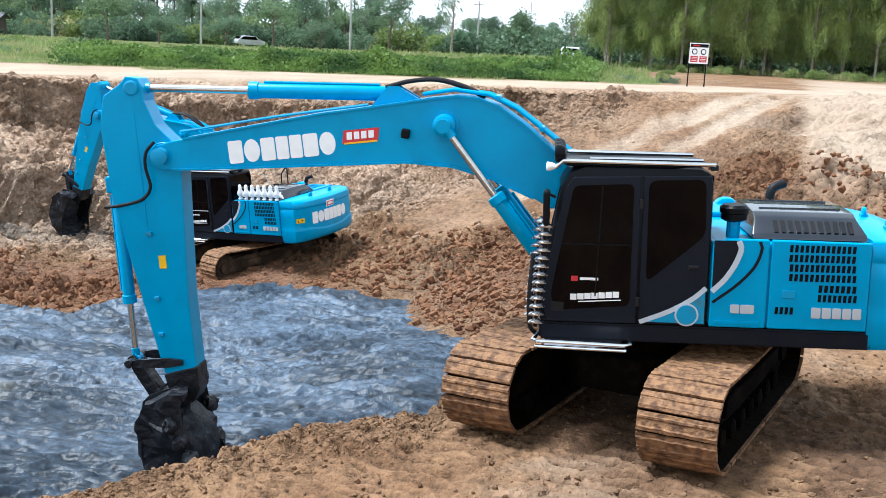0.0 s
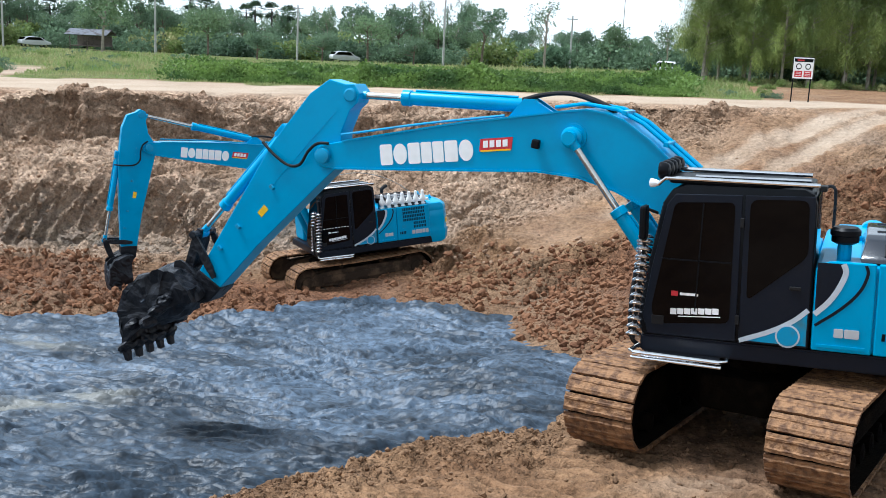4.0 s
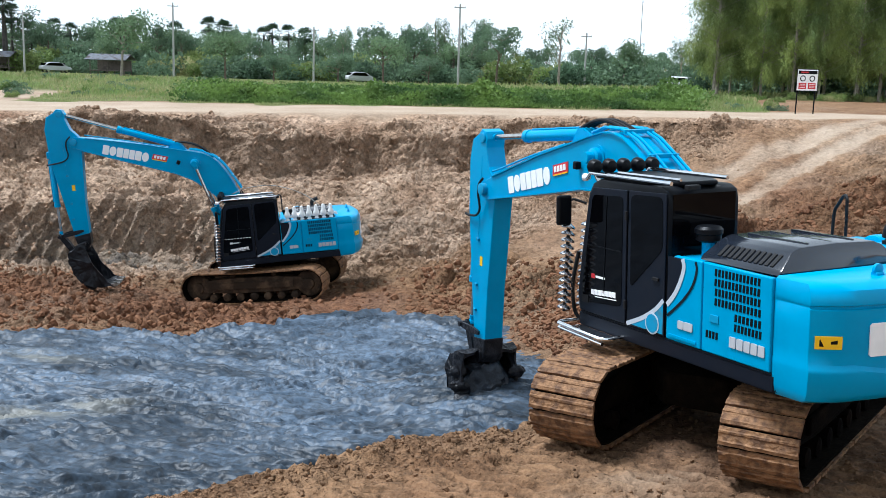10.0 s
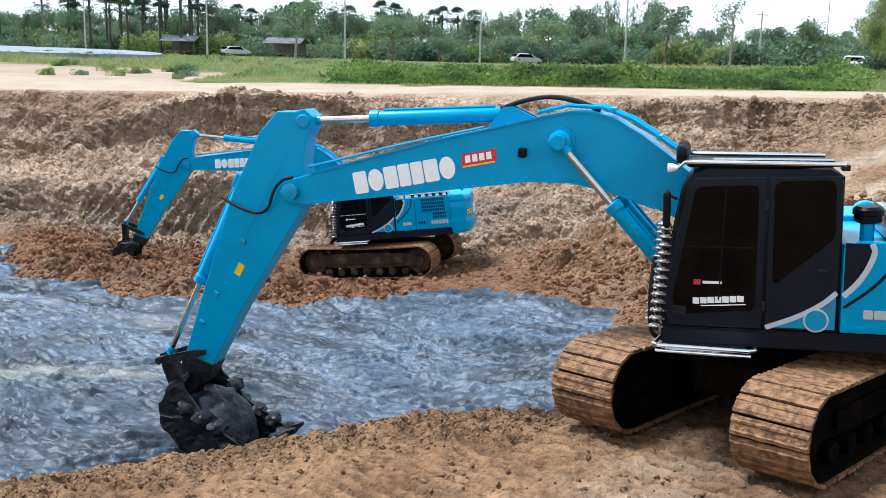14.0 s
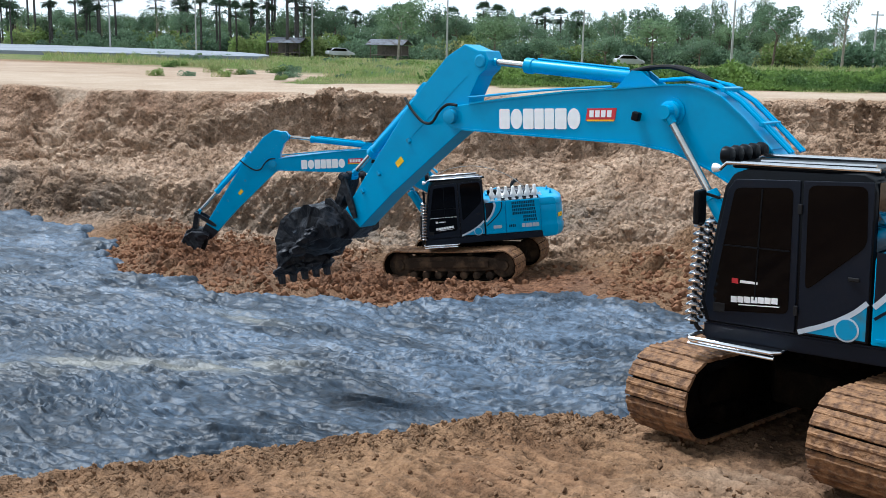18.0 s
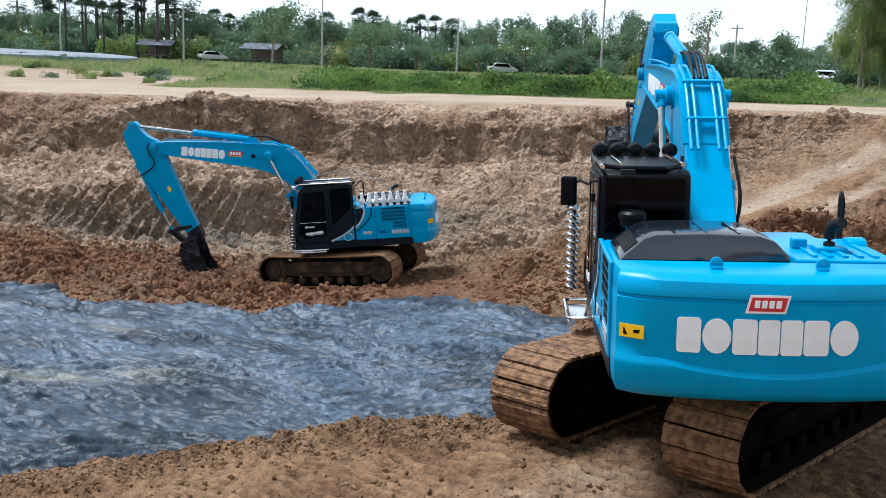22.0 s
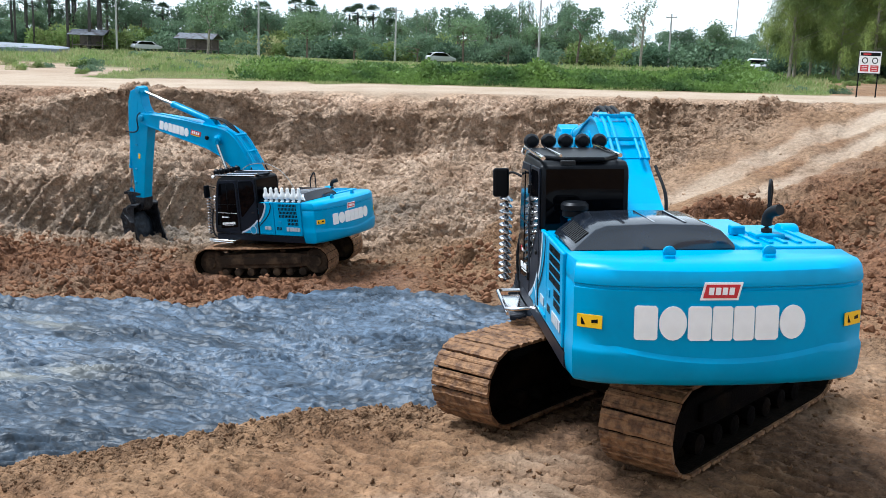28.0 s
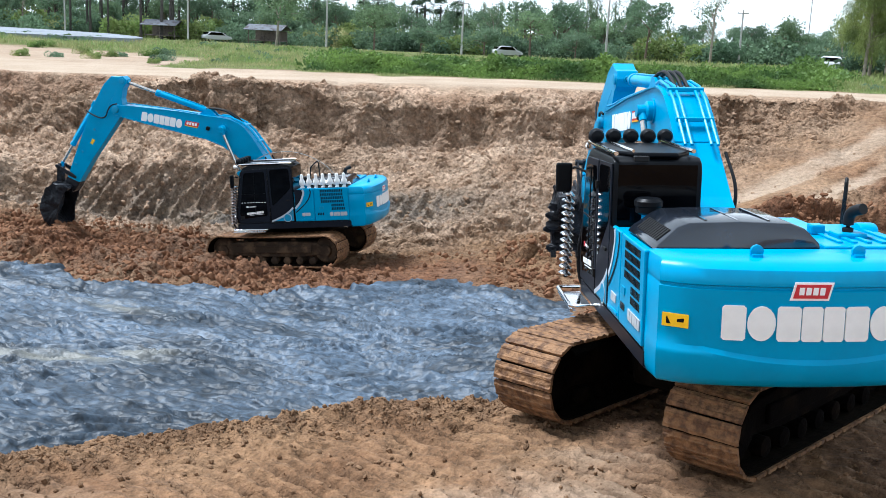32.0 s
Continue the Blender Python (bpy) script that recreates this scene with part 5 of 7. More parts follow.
            bmesh.ops.rotate(b, cent=(x, y, z), matrix=Matrix.Rotation(radians(14), 3, "X"), verts=b.verts)
            part("bell", b, BELL, house, "", True)
    part("cable_loom", tube(flowing([(1.26, 1.30, 1.9), (1.29, 1.36, 1.5), (1.28, 1.33, 1.15), (1.2, 1.25, 1.02)]), 0.025, 8), RUBBER, house)
    # step
    part("step_bar", tube([(1.19, 1.34, 1.06), (1.24, 1.56, 1.05), (1.20, 1.62, 1.05), (0.30, 1.62, 1.03), (0.24, 1.56, 1.03), (0.24, 1.34, 1.04)], 0.022, 10), CHROME, house, "polished tubular step", True)
    part("step_bar", tube([(1.22, 1.60, 0.99), (0.28, 1.60, 0.97)], 0.020, 10), CHROME, house, "", True)
    part("step_plate", box((0.32, 1.36, 1.00), (1.12, 1.58, 1.015)), CHROME, house)
    if ornaments:
        part("whip_aerial", tube(flowing([(0.70, 0.50, 2.96), (0.30, 0.55, 3.10), (-0.35, 0.62, 3.13), (-0.95, 0.75, 2.98), (-1.45, 0.92, 2.72), (-1.75, 1.05, 2.44)]), 0.012, 6), TOOTH, house, "thin bent whip aerial", True)
        for k in range(7):
            x = -0.80 - 0.205 * k
            b = lathe([(0.045, 2.13), (0.055, 2.14), (0.030, 2.17), (0.060, 2.21), (0.064, 2.26), (0.034, 2.31), (0.036, 2.35), (0.030, 2.385), (0.006, 2.40)], (x, 1.22, 0), "z", 12)
            bmesh.ops.translate(b, verts=add_prism(b, [(x - 0.02, 2.20), (x - 0.15, 2.17), (x - 0.11, 2.24)], -0.02, 0.02), vec=(0, 1.22, 0))
            bmesh.ops.scale(b, vec=(1.35, 1.35, 1.5), space=Matrix.Translation((-x, -1.22, -2.13)), verts=b.verts)
            part("ornament", b, ORNAMENT, house, "white bird-shaped ornament", True)

    for p in house.children:
        if p.name.split("_")[0].split(".")[0] in ("cab", "door", "window", "rear", "quarter", "windscreen", "roof", "lamp", "horn", "mirror", "sticker", "bell"):
            if p.name.startswith("rear_side"):
                continue
            for v in p.data.vertices:
                v.co.z = 1.19 + (v.co.z - 1.19) * 0.975

    # boom
    bo = [(5.80, -0.02), (5.74, -0.13), (5.60, -0.16), (4.18, 0.13), (2.75, 0.43), (2.23, 0.47), (1.76, 0.41), (1.25, 0.27), (0.50, 0.0), (0.12, -0.17), (-0.10, -0.16), (-0.17, 0.0), (-0.10, 0.15),
          (0.35, 0.36), (1.09, 0.82), (1.49, 1.07), (1.82, 1.23), (2.05, 1.275), (2.30, 1.265), (2.62, 1.18), (2.99, 1.06), (3.87, 0.79), (4.77, 0.47), (5.52, 0.20), (5.72, 0.11)]
    boom = part("boom", prism(bo, -0.255, 0.255, bevel=0.012), PAINT, root, "bent blue box-section boom", smooth=False)
    moving["boom"] = boom
    for edge in ([(5.5, -0.14), (4.18, 0.128), (2.75, 0.428), (2.23, 0.468), (1.76, 0.408), (1.25, 0.268)], [(1.09, 0.822), (1.49, 1.072), (1.82, 1.232), (2.05, 1.277), (2.30, 1.267), (2.62, 1.182), (2.99, 1.062), (3.87, 0.792), (4.77, 0.472), (5.4, 0.245)]):
        f = prism([(a, b + 0.012) for a, b in edge] + [(a, b - 0.012) for a, b in edge[::-1]], -0.28, 0.28)
        part("boom_flange", f, PAINT, boom)
    part("pin_boss", lathe([(0.10, -0.36), (0.13, -0.34), (0.13, 0.34), (0.10, 0.36)], (RAM_HEAD[0], 0, RAM_HEAD[1]), "y", 18), PAINT, boom, smooth=True)
    part("pin_plate", lathe([(0.17, -0.275), (0.17, 0.275)], (RAM_HEAD[0], 0, RAM_HEAD[1]), "y", 20), PAINT, boom)
    part("tip_pin", lathe([(0.06, -0.35), (0.10, -0.34), (0.10, 0.34), (0.06, 0.35)], (BOOM, 0, 0), "y", 18), DIRTY, boom, smooth=True)
    lug = bmesh.new()
    for y in (-0.13, 0.09):
        add_prism(lug, [(2.70, 1.14), (3.30, 0.95), (3.12, 1.24), (3.0, 1.26)], y, y + 0.04)
    part("ram_lug", lug, PAINT, boom)
    k_mid = (4.22, 0.345)
    slope_b = math.atan2(0.335, 1.24)

    def on_boom(u, x0, z0, tilt=slope_b, y=0.256):
        return Matrix.Translation((x0 - u * math.cos(tilt), y, z0 + u * math.sin(tilt))) @ Matrix.Rotation(tilt, 4, "Y") @ pose(0, 0, 0, 90, 0, 180)
    word_blocks(boom, lambda u: on_boom(u, *k_mid), [0.17, 0.19, 0.165, 0.145, 0.145, 0.175, 0.19], 0.265, WHITE, 0.06, 0.01)
    plate = bmesh.new()
    add_prism(plate, [(-0.22, -0.075), (0.20, -0.075), (0.23, 0.075), (-0.19, 0.075)], 0, 0.008, "z")
    p = part("dealer_plate", plate, RED, boom, "small red and white dealer plate")
    p.matrix_basis = on_boom(0, 3.33, 0.64)
    for u in (-0.13, -0.045, 0.04, 0.125):
        bar = bmesh.new()
        add_prism(bar, [(-0.032, -0.035), (0.030, -0.035), (0.036, 0.05), (-0.026, 0.05)], 0.008, 0.013, "z")
        q = part("dealer_mark", bar, WHITE, boom)
        q.matrix_basis = on_boom(u, 3.33, 0.64)
    bar = bmesh.new()
    add_prism(bar, [(-0.2, -0.085), (0.19, -0.085), (0.19, -0.065), (-0.2, -0.065)], 0.004, 0.012, "z")
    q = part("dealer_mark", bar, YELLOW, boom)
    q.matrix_basis = on_boom(0, 3.33, 0.64)
    part("boom_lamp", box((2.76, 0.27, 0.70), (2.86, 0.36, 0.81), 0.02), BLACK, boom, "small black work lamp")
    # pipes and hoses on the boom
    for y in (-0.20, -0.12, 0.12, 0.20):
        part("boom_pipe", tube([(0.9, y, 0.84), (1.25, y, 1.04), (1.62, y, 1.24), (1.95, y, 1.34), (2.35, y, 1.33), (2.7, y * 0.8, 1.22)], 0.022, 8), PAINT, boom, smooth=True)
    for x, z in ((1.3, 1.06), (1.85, 1.32)):
        part("pipe_clamp", box((x - 0.03, -0.235, z - 0.03), (x + 0.03, 0.235, z + 0.025), 0.008), PAINT, boom)
    for y in (-0.08, 0.0, 0.08):
        part("hose", tube(flowing([(2.0, y, 1.30), (2.30, y, 1.38), (2.60, y, 1.40), (2.90, y, 1.33), (3.15, y, 1.22)]), 0.026, 8), RUBBER, boom, "black hydraulic hose", True)
    part("hose", tube(flowing([(3.3, 0.20, 1.0), (4.3, 0.20, 0.70), (5.2, 0.20, 0.40), (5.45, 0.22, 0.32)]), 0.018, 6), DIRTY, boom)
    part("foot_hose", tube(flowing([(0.9, 0.30, 0.75), (0.55, 0.34, 0.35), (0.40, 0.30, -0.1)]), 0.022, 6), RUBBER, boom)
    part("foot_hose", tube(flowing([(0.9, -0.30, 0.75), (0.5, -0.34, 0.40), (0.42, -0.30, -0.1)]), 0.022, 6), RUBBER, boom)

    # arm
    ao = [(-0.92, 0.22), (-0.95, 0.36), (-0.86, 0.45), (-0.74, 0.66), (-0.40, 0.74), (0.45, 0.70), (1.0, 0.61), (2.0, 0.43), (2.85, 0.27), (3.05, 0.12), (3.03, -0.02), (2.89, -0.10), (1.73, -0.10), (0.25, -0.19), (0.05, -0.21), (-0.15, -0.13),
          (-0.36, 0.06), (-0.66, 0.17), (-0.80, 0.16)]
    arm = part("arm", prism(ao, -0.17, 0.17, bevel=0.012), PAINT, root, "blue box-section arm", smooth=False)
    moving["arm"] = arm
    part("pin_plate", lathe([(0.15, -0.20), (0.16, -0.19), (0.16, 0.19), (0.15, 0.20)], (0, 0, 0), "y", 20), PAINT, arm)
    part("top_pin", lathe([(0.07, -0.20), (0.09, -0.19), (0.09, 0.19), (0.07, 0.20)], (ARM_RAM_HEAD[0], 0, ARM_RAM_HEAD[1]), "y", 16), DIRTY, arm)
    part("warning_label", box((1.20, 0.172, 0.12), (1.36, 0.176, 0.21)), YELLOW, arm, "yellow warning label")
    part("arm_hose", tube(flowing([(-0.17, 0.27, 0.06), (-0.05, 0.28, 0.17), (0.13, 0.27, 0.20), (0.36, 0.24, 0.18), (0.50, 0.23, 0.30), (0.56, 0.22, 0.56), (0.58, 0.18, 0.80)]), 0.02, 8), RUBBER, arm, "black hydraulic hose", True)
    part("ram_bracket", box((0.22, -0.10, 0.60), (0.42, 0.10, 0.80), 0.02), PAINT, arm)
    part("arm_seam", box((-0.5, -0.174, 0.30), (0.9, 0.174, 0.306)), PAINT, arm)
    for x in (0.9, 1.7, 2.15):
        part("pipe_lug", box((x, 0.17, 0.25), (x + 0.05, 0.21, 0.32), 0.008), DIRTY, arm)
    part("muddy_arm_end", prism([(2.68, 0.32), (2.87, 0.28), (3.07, 0.12), (3.05, -0.03), (2.90, -0.115), (2.60, -0.115)], -0.185, 0.185, bevel=0.02), MUDDY, arm, "arm end caked in dark mud")

    # bucket
    curve = [(-0.06, -0.10), (-0.12, 0.12), (-0.06, 0.50), (0.18, 0.72), (0.50, 0.82), (0.82, 0.76), (1.08, 0.56), (1.26, 0.28), (1.36, 0.0), (1.38, -0.08)]
    inner = [(1.31, -0.08), (1.22, 0.24), (1.04, 0.51), (0.80, 0.70), (0.50, 0.76), (0.20, 0.66), (0.0, 0.46), (-0.03, 0.12), (0.0, -0.08)]
    bk = prism(curve + inner, -0.55, 0.55)
    for y in (-0.55, 0.51):
        add_prism(bk, curve + [(1.20, 0.02), (0.6, 0.10), (0.1, 0.0)], y, y + 0.04)
    bmesh.ops.subdivide_edges(bk, edges=[e for e in bk.edges if abs(e.verts[0].co.y - e.verts[1].co.y) > 0.5], cuts=7, use_grid_fill=True)
    bmesh.ops.triangulate(bk, faces=[f for f in bk.faces if len(f.verts) > 4])
    for _ in range(2):
        bmesh.ops.subdivide_edges(bk, edges=[e for e in bk.edges if e.calc_length() > 0.13], cuts=1, use_grid_fill=True)
    bmesh.ops.triangulate(bk, faces=[f for f in bk.faces if len(f.verts) > 4])
    for v in bk.verts:
        v.co.z *= 0.80
        v.co += noise.noise_vector(v.co * 4.0) * 0.055 + noise.noise_vector(v.co * 13.0) * 0.030
    bucket = part("bucket", bk, MUDDY, root, "wide digging bucket caked in black mud")
    moving["bucket"] = bucket
    for k in range(5):
        y = -0.5 + 0.25 * k
        t = prism([(1.30, -0.02), (1.40, 0.0), (1.46, -0.20), (1.42, -0.24), (1.34, -0.10)], y - 0.05, y + 0.05)
        part("tooth", t, TOOTH if ornaments else MUDDY, bucket)
    if not ornaments:
        for k in range(13):
            a, u = k * 2.4, (k % 5) - 2
            spot = Vector((1.36, 0.24 * u, -0.04)) if k < 5 else Vector((0.25 + 0.12 * (k - 5), 0.55 if k % 2 else -0.55, 0.05 + 0.05 * (k % 3)))
            c = bmesh.new()
            bmesh.ops.create_icosphere(c, subdivisions=3, radius=1.0)
            for v in c.verts:
                g = 1 + 0.35 * noise.noise(v.co * 1.7 + Vector((a, 0, 0))) + 0.16 * noise.noise(v.co * 4.5 + Vector((0, a, 0)))
                v.co = spot + Vector((v.co.x * 0.11, v.co.y * 0.17, v.co.z * 0.08)) * g
            part("mud_clump", c, MUDDY, bucket, "", True)
    for y in (-0.22, 0.18):
        part("bucket_ear", prism(rounded([(-0.10, -0.10), (0.12, -0.10), (0.16, 0.30), (0.10, 0.62), (-0.08, 0.54), (-0.12, 0.2)], 1), y, y + 0.04), MUDDY, bucket)
    load = bmesh.new()
    bmesh.ops.create_icosphere(load, subdivisions=4, radius=1.0)
    for v in load.verts:
        d = v.co.normalized()
        k = 1 + 0.10 * noise.noise(d * 2.1) + 0.09 * noise.noise(d * 5.0) + 0.07 * noise.noise(d * 12)
        v.co = Vector((0.62 + d.x * 0.60 * k, d.y * 0.53 * k, (0.40 if not ornaments else 0.56) + d.z * (0.30 if d.z > 0 else 0.48) * k * (0.5 if ornaments else 1)))
    part("mud_load", load, LOADMUD, bucket, "load of sticky black mud", smooth=True)
    # links and rams
    lk = bmesh.new()
    for y in (-0.24, 0.20):
        add_prism(lk, rounded([(-0.06, -0.06), (LINK[0] + 0.06, -0.05), (LINK[0] + 0.06, 0.05), (-0.06, 0.06)], 1), y, y + 0.04)
    add_tube(lk, [(LINK[0], -0.26, 0), (LINK[0], 0.26, 0)], 0.05, 12)
    moving["rocker"] = part("rocker_link", lk, MUDDY, root)
    lk = bmesh.new()
    add_prism(lk, rounded([(-0.07, -0.07), (LINK[1] + 0.07, -0.07), (LINK[1] + 0.07, 0.07), (-0.07, 0.07)], 1), -0.12, 0.12)
    moving["link"] = part("bucket_link", lk, MUDDY, root)
    moving["boom_ram"] = [ram(root, 1.42, 1.35, 0.085, "boom_ram") for _ in range(2)]
    moving["arm_ram"] = ram(root, 1.72, 1.7, 0.088, "arm_ram")
    moving["bucket_ram"] = ram(root, 1.50, 1.35, 0.075, "bucket_ram")
    return root, moving


def flat(x, z, a, y=0.0):
    """A pose in a machine's side plane: x ahead, z up, nose raised by a degrees."""
    return pose(x, y, z, 0, -a, 0)


def aim(p, q):
    return math.degrees(math.atan2(q[1] - p[1], q[0] - p[0]))


def turned(p, o, a):
    c, s = math.cos(radians(a)), math.sin(radians(a))
    return (o[0] + p[0] * c - p[1] * s, o[1] + p[0] * s + p[1] * c)


def linkage(beta, alpha, delta):
    """Poses in house space of all parts of the digging gear, by the angles of boom and arm above level and of the bucket from the arm."""
    tip = turned((BOOM, 0), PIVOT, beta)
    toe = turned((ARM, 0.06), tip, alpha)
    pin = turned(BUCKET_PIN, toe, alpha + delta)
    rock = turned(ROCKER, tip, alpha)
    gap = math.hypot(pin[0] - rock[0], pin[1] - rock[1])
    gap = min(max(gap, 0.1), LINK[0] + LINK[1] - 0.01)
    c = (LINK[0] ** 2 + gap ** 2 - LINK[1] ** 2) / (2 * LINK[0] * gap)
    a = aim(rock, pin) + math.degrees(math.acos(max(-1, min(1, c))))
    head = turned((LINK[0], 0), rock, a)
    out = {"boom": [flat(*PIVOT, beta)], "arm": [flat(*tip, alpha)], "bucket": [flat(*toe, alpha + delta)], "rocker": [flat(*rock, a)], "link": [flat(*pin, aim(pin, head))]}
    rams = (("boom_ram", RAM_FOOT, turned(RAM_HEAD, PIVOT, beta), (0.40, -0.40)), ("arm_ram", turned(ARM_RAM_FOOT, PIVOT, beta), turned(ARM_RAM_HEAD, tip, alpha), (0,)),
            ("bucket_ram", turned(BUCKET_RAM_FOOT, tip, alpha), head, (0,)))
    for name, foot, top, sides in rams:
        out[name] = [[flat(*foot, aim(foot, top), y), flat(*top, aim(foot, top), y)] for y in sides]
    return out


def glide(rows, t):
    """A smooth value between (seconds, value) rows."""
    ts, vs = [r[0] for r in rows], [r[1] for r in rows]
    if t <= ts[0]:
        return vs[0]
    for k in range(len(ts) - 1):
        if t <= ts[k + 1]:
            a, b = max(k - 1, 0), min(k + 2, len(ts) - 1)
            h = ts[k + 1] - ts[k]
            u = (t - ts[k]) / h
            m0 = (vs[k + 1] - vs[a]) / (ts[k + 1] - ts[a]) * h
            m1 = (vs[b] - vs[k]) / (ts[b] - ts[k]) * h
            return (2 * u ** 3 - 3 * u ** 2 + 1) * vs[k] + (u ** 3 - 2 * u ** 2 + u) * m0 + (3 * u ** 2 - 2 * u ** 3) * vs[k + 1] + (u ** 3 - u ** 2) * m1
    return vs[-1]


def drive(moving, swing, beta, alpha, delta, heading, drop=0.0):
    times = [0.25 * k for k in range(129)]
    rows = {k: [] for k in ("house", "boom", "arm", "bucket", "rocker", "link")}
    rams = {}
    for t in times:
        turn = pose(0, 0, 0, 0, 0, glide(swing, t))
        rows["house"].append((t, turn))
        for name, made in linkage(glide(beta, t), glide(alpha, t), glide(delta, t)).items():
            for k, m in enumerate(made):
                if isinstance(m, list):
                    for j in (0, 1):
                        rams.setdefault((name, k, j), []).append((t, turn @ m[j]))
                else:
                    rows[name].append((t, turn @ m))
    for name, some in rows.items():
        walk(moving[name], some)
    for (name, k, j), some in rams.items():
        walk(moving[name][k][j] if name == "boom_ram" else moving[name][j], some)
    for p in moving["tracks"]:
        walk(p, [(t, pose(0, 0, -drop, 0, 0, a)) for t, a in heading])


near_machine, near_moving = excavator("clean blue crawler excavator with black cab on muddy tracks", False)
near_machine.matrix_basis = pose(2.77, 11.38, -0.672, -1.2, -2.3, 0)
far_machine, far_moving = excavator("blue crawler excavator with row of white ornaments on its deck", True)


# ---- plants ----
def leaf_mesh(name, places, sizes, ways, mat, aspect=0.55, droop=0.0):
    """Many small bent leaves or sprays, each of two triangles pairs, round the given places."""
    n = len(places)
    rng = np.random.default_rng(len(name) * 31 + n)
    a = rng.normal(size=(n, 3))
    a /= np.linalg.norm(a, axis=1, keepdims=True)
    a = a + ways
    a[:, 2] -= droop
    a /= np.linalg.norm(a, axis=1, keepdims=True)
    b = np.cross(a, rng.normal(size=(n, 3)))
    b /= np.linalg.norm(b, axis=1, keepdims=True) + 1e-9
    s = sizes[:, None]
    tip, base = places + a * s, places
    mid = places + a * s * 0.5
    side = b * s * aspect * 0.5
    lift = np.cross(a, b) * s * 0.10
    v = np.stack([base, mid + side + lift, tip, mid - side + lift], 1).reshape(-1, 3)
    f = np.arange(4 * n).reshape(-1, 4)
    me = bpy.data.meshes.new(name)
    me.from_pydata(v.tolist(), [], f.tolist())
    me.materials.append(mat)
    return me


def blob_points(rng, centres, radii, count):
    k = rng.integers(0, len(centres), count)
    d = rng.normal(size=(count, 3))
    d /= np.linalg.norm(d, axis=1, keepdims=True)
    r = radii[k][:, None] * (0.55 + 0.5 * rng.random((count, 1)) ** 0.5)
    return centres[k] + d * r * [1, 1, 0.8], d


def limbs(rng, height, spread, count, first=0.35, mat=BARK, r0=0.16):
    bm = bmesh.new()
    lean = rng.normal(size=2) * 0.04 * height
    top = Vector((lean[0], lean[1], height * 0.8))
    add_tube(bm, [(0, 0, -0.3), (lean[0] * 0.3, lean[1] * 0.3, height * 0.35), top], [r0, r0 * 0.75, r0 * 0.25], 7)
    ends = []
    for k in range(count):
        u = first + (0.8 - first) * (k + rng.random()) / count
        base = Vector((lean[0] * u, lean[1] * u, height * u * 0.98))
        a = rng.random() * 6.28
        out = spread * (0.6 + 0.5 * rng.random()) * (1.15 - 0.5 * u)
        end = base + Vector((math.cos(a) * out, math.sin(a) * out, height * (0.10 + 0.14 * rng.random())))
        mid = (base + end) / 2 + Vector((0, 0, 0.08 * height * rng.random()))
        add_tube(bm, [base, mid, end], [r0 * 0.42, r0 * 0.28, r0 * 0.10], 5)
        ends.append(end)
    ends.append(top)
    return bm, ends


def broad_tree(seed, height, spread, mat, count=2200, bark=BARK, label=""):
    rng = np.random.default_rng(seed)
    bm, ends = limbs(rng, height, spread, 9)
    root = new("tree", None)
    part("trunk", bm, bark, root)
    c = np.array([[*e] for e in ends] + [[*(e * 0.75 + Vector((0, 0, height * 0.72)) * 0.25)] for e in ends])
    r = np.full(len(c), spread * 0.36) * (0.7 + 0.6 * rng.random(len(c)))
    p, d = blob_points(rng, c, r, count)
    crown = new("crown", leaf_mesh("crown%d" % seed, p, (0.22 + 0.22 * rng.random(count)) * spread * 0.30, d * 0.8, mat, aspect=0.7))
    crown.parent = root
    tagged(root, label or "leafy broad-crowned tree at the field's far edge", "tree", group="far trees")
    return root


def tall_tree(seed, height, spread, mat, count=1300, label="", foot=0.10, boughs=46, bark=BARK):
    """A narrow feathery tree: rising boughs that end in hanging plumes of fine sprays."""
    rng = np.random.default_rng(seed)
    root = new("tree", None)
    bm = bmesh.new()
    add_tube(bm, [(0, 0, -0.3), (0.1, 0, height * 0.5), (0, 0.1, height * 0.97)], [0.13, 0.09, 0.02], 6)
    p, w = [], []
    for k in range(boughs):
        u = foot + (0.99 - foot) * (k + rng.random()) / boughs
        a = rng.random() * 6.28
        out = spread * (1.05 - 0.75 * u) * (0.55 + 0.75 * rng.random())
        base, end = np.array([0, 0, height * u]), np.array([math.cos(a) * out, math.sin(a) * out, height * u + 0.45 * out])
        add_tube(bm, [base, end], [0.03, 0.008], 4)
        m = count // boughs
        t = rng.random((m, 1)) ** 0.45
        hang = rng.random((m, 1)) ** 1.4 * spread * 0.62 * t
        p.append(base + (end - base) * t + rng.normal(size=(m, 3)) * 0.075 * spread + np.concatenate([hang * 0.15 * math.cos(a), hang * 0.15 * math.sin(a), -hang], 1))
        w.append(np.repeat([[math.cos(a) * 0.35, math.sin(a) * 0.35, 0.0]], m, 0))
    part("trunk", bm, bark, root)
    p, w = np.concatenate(p), np.concatenate(w)
    crown = new("crown", leaf_mesh("crown%d" % seed, p, (0.5 + 0.6 * rng.random(len(p))) * spread * (0.42 if count < 3000 else 0.15), w, mat, aspect=0.16 if count < 3000 else 0.11, droop=1.1))
    crown.parent = root
    tagged(root, label or "tall feathery casuarina with drooping foliage", "tree", group="casuarina wood")
    return root


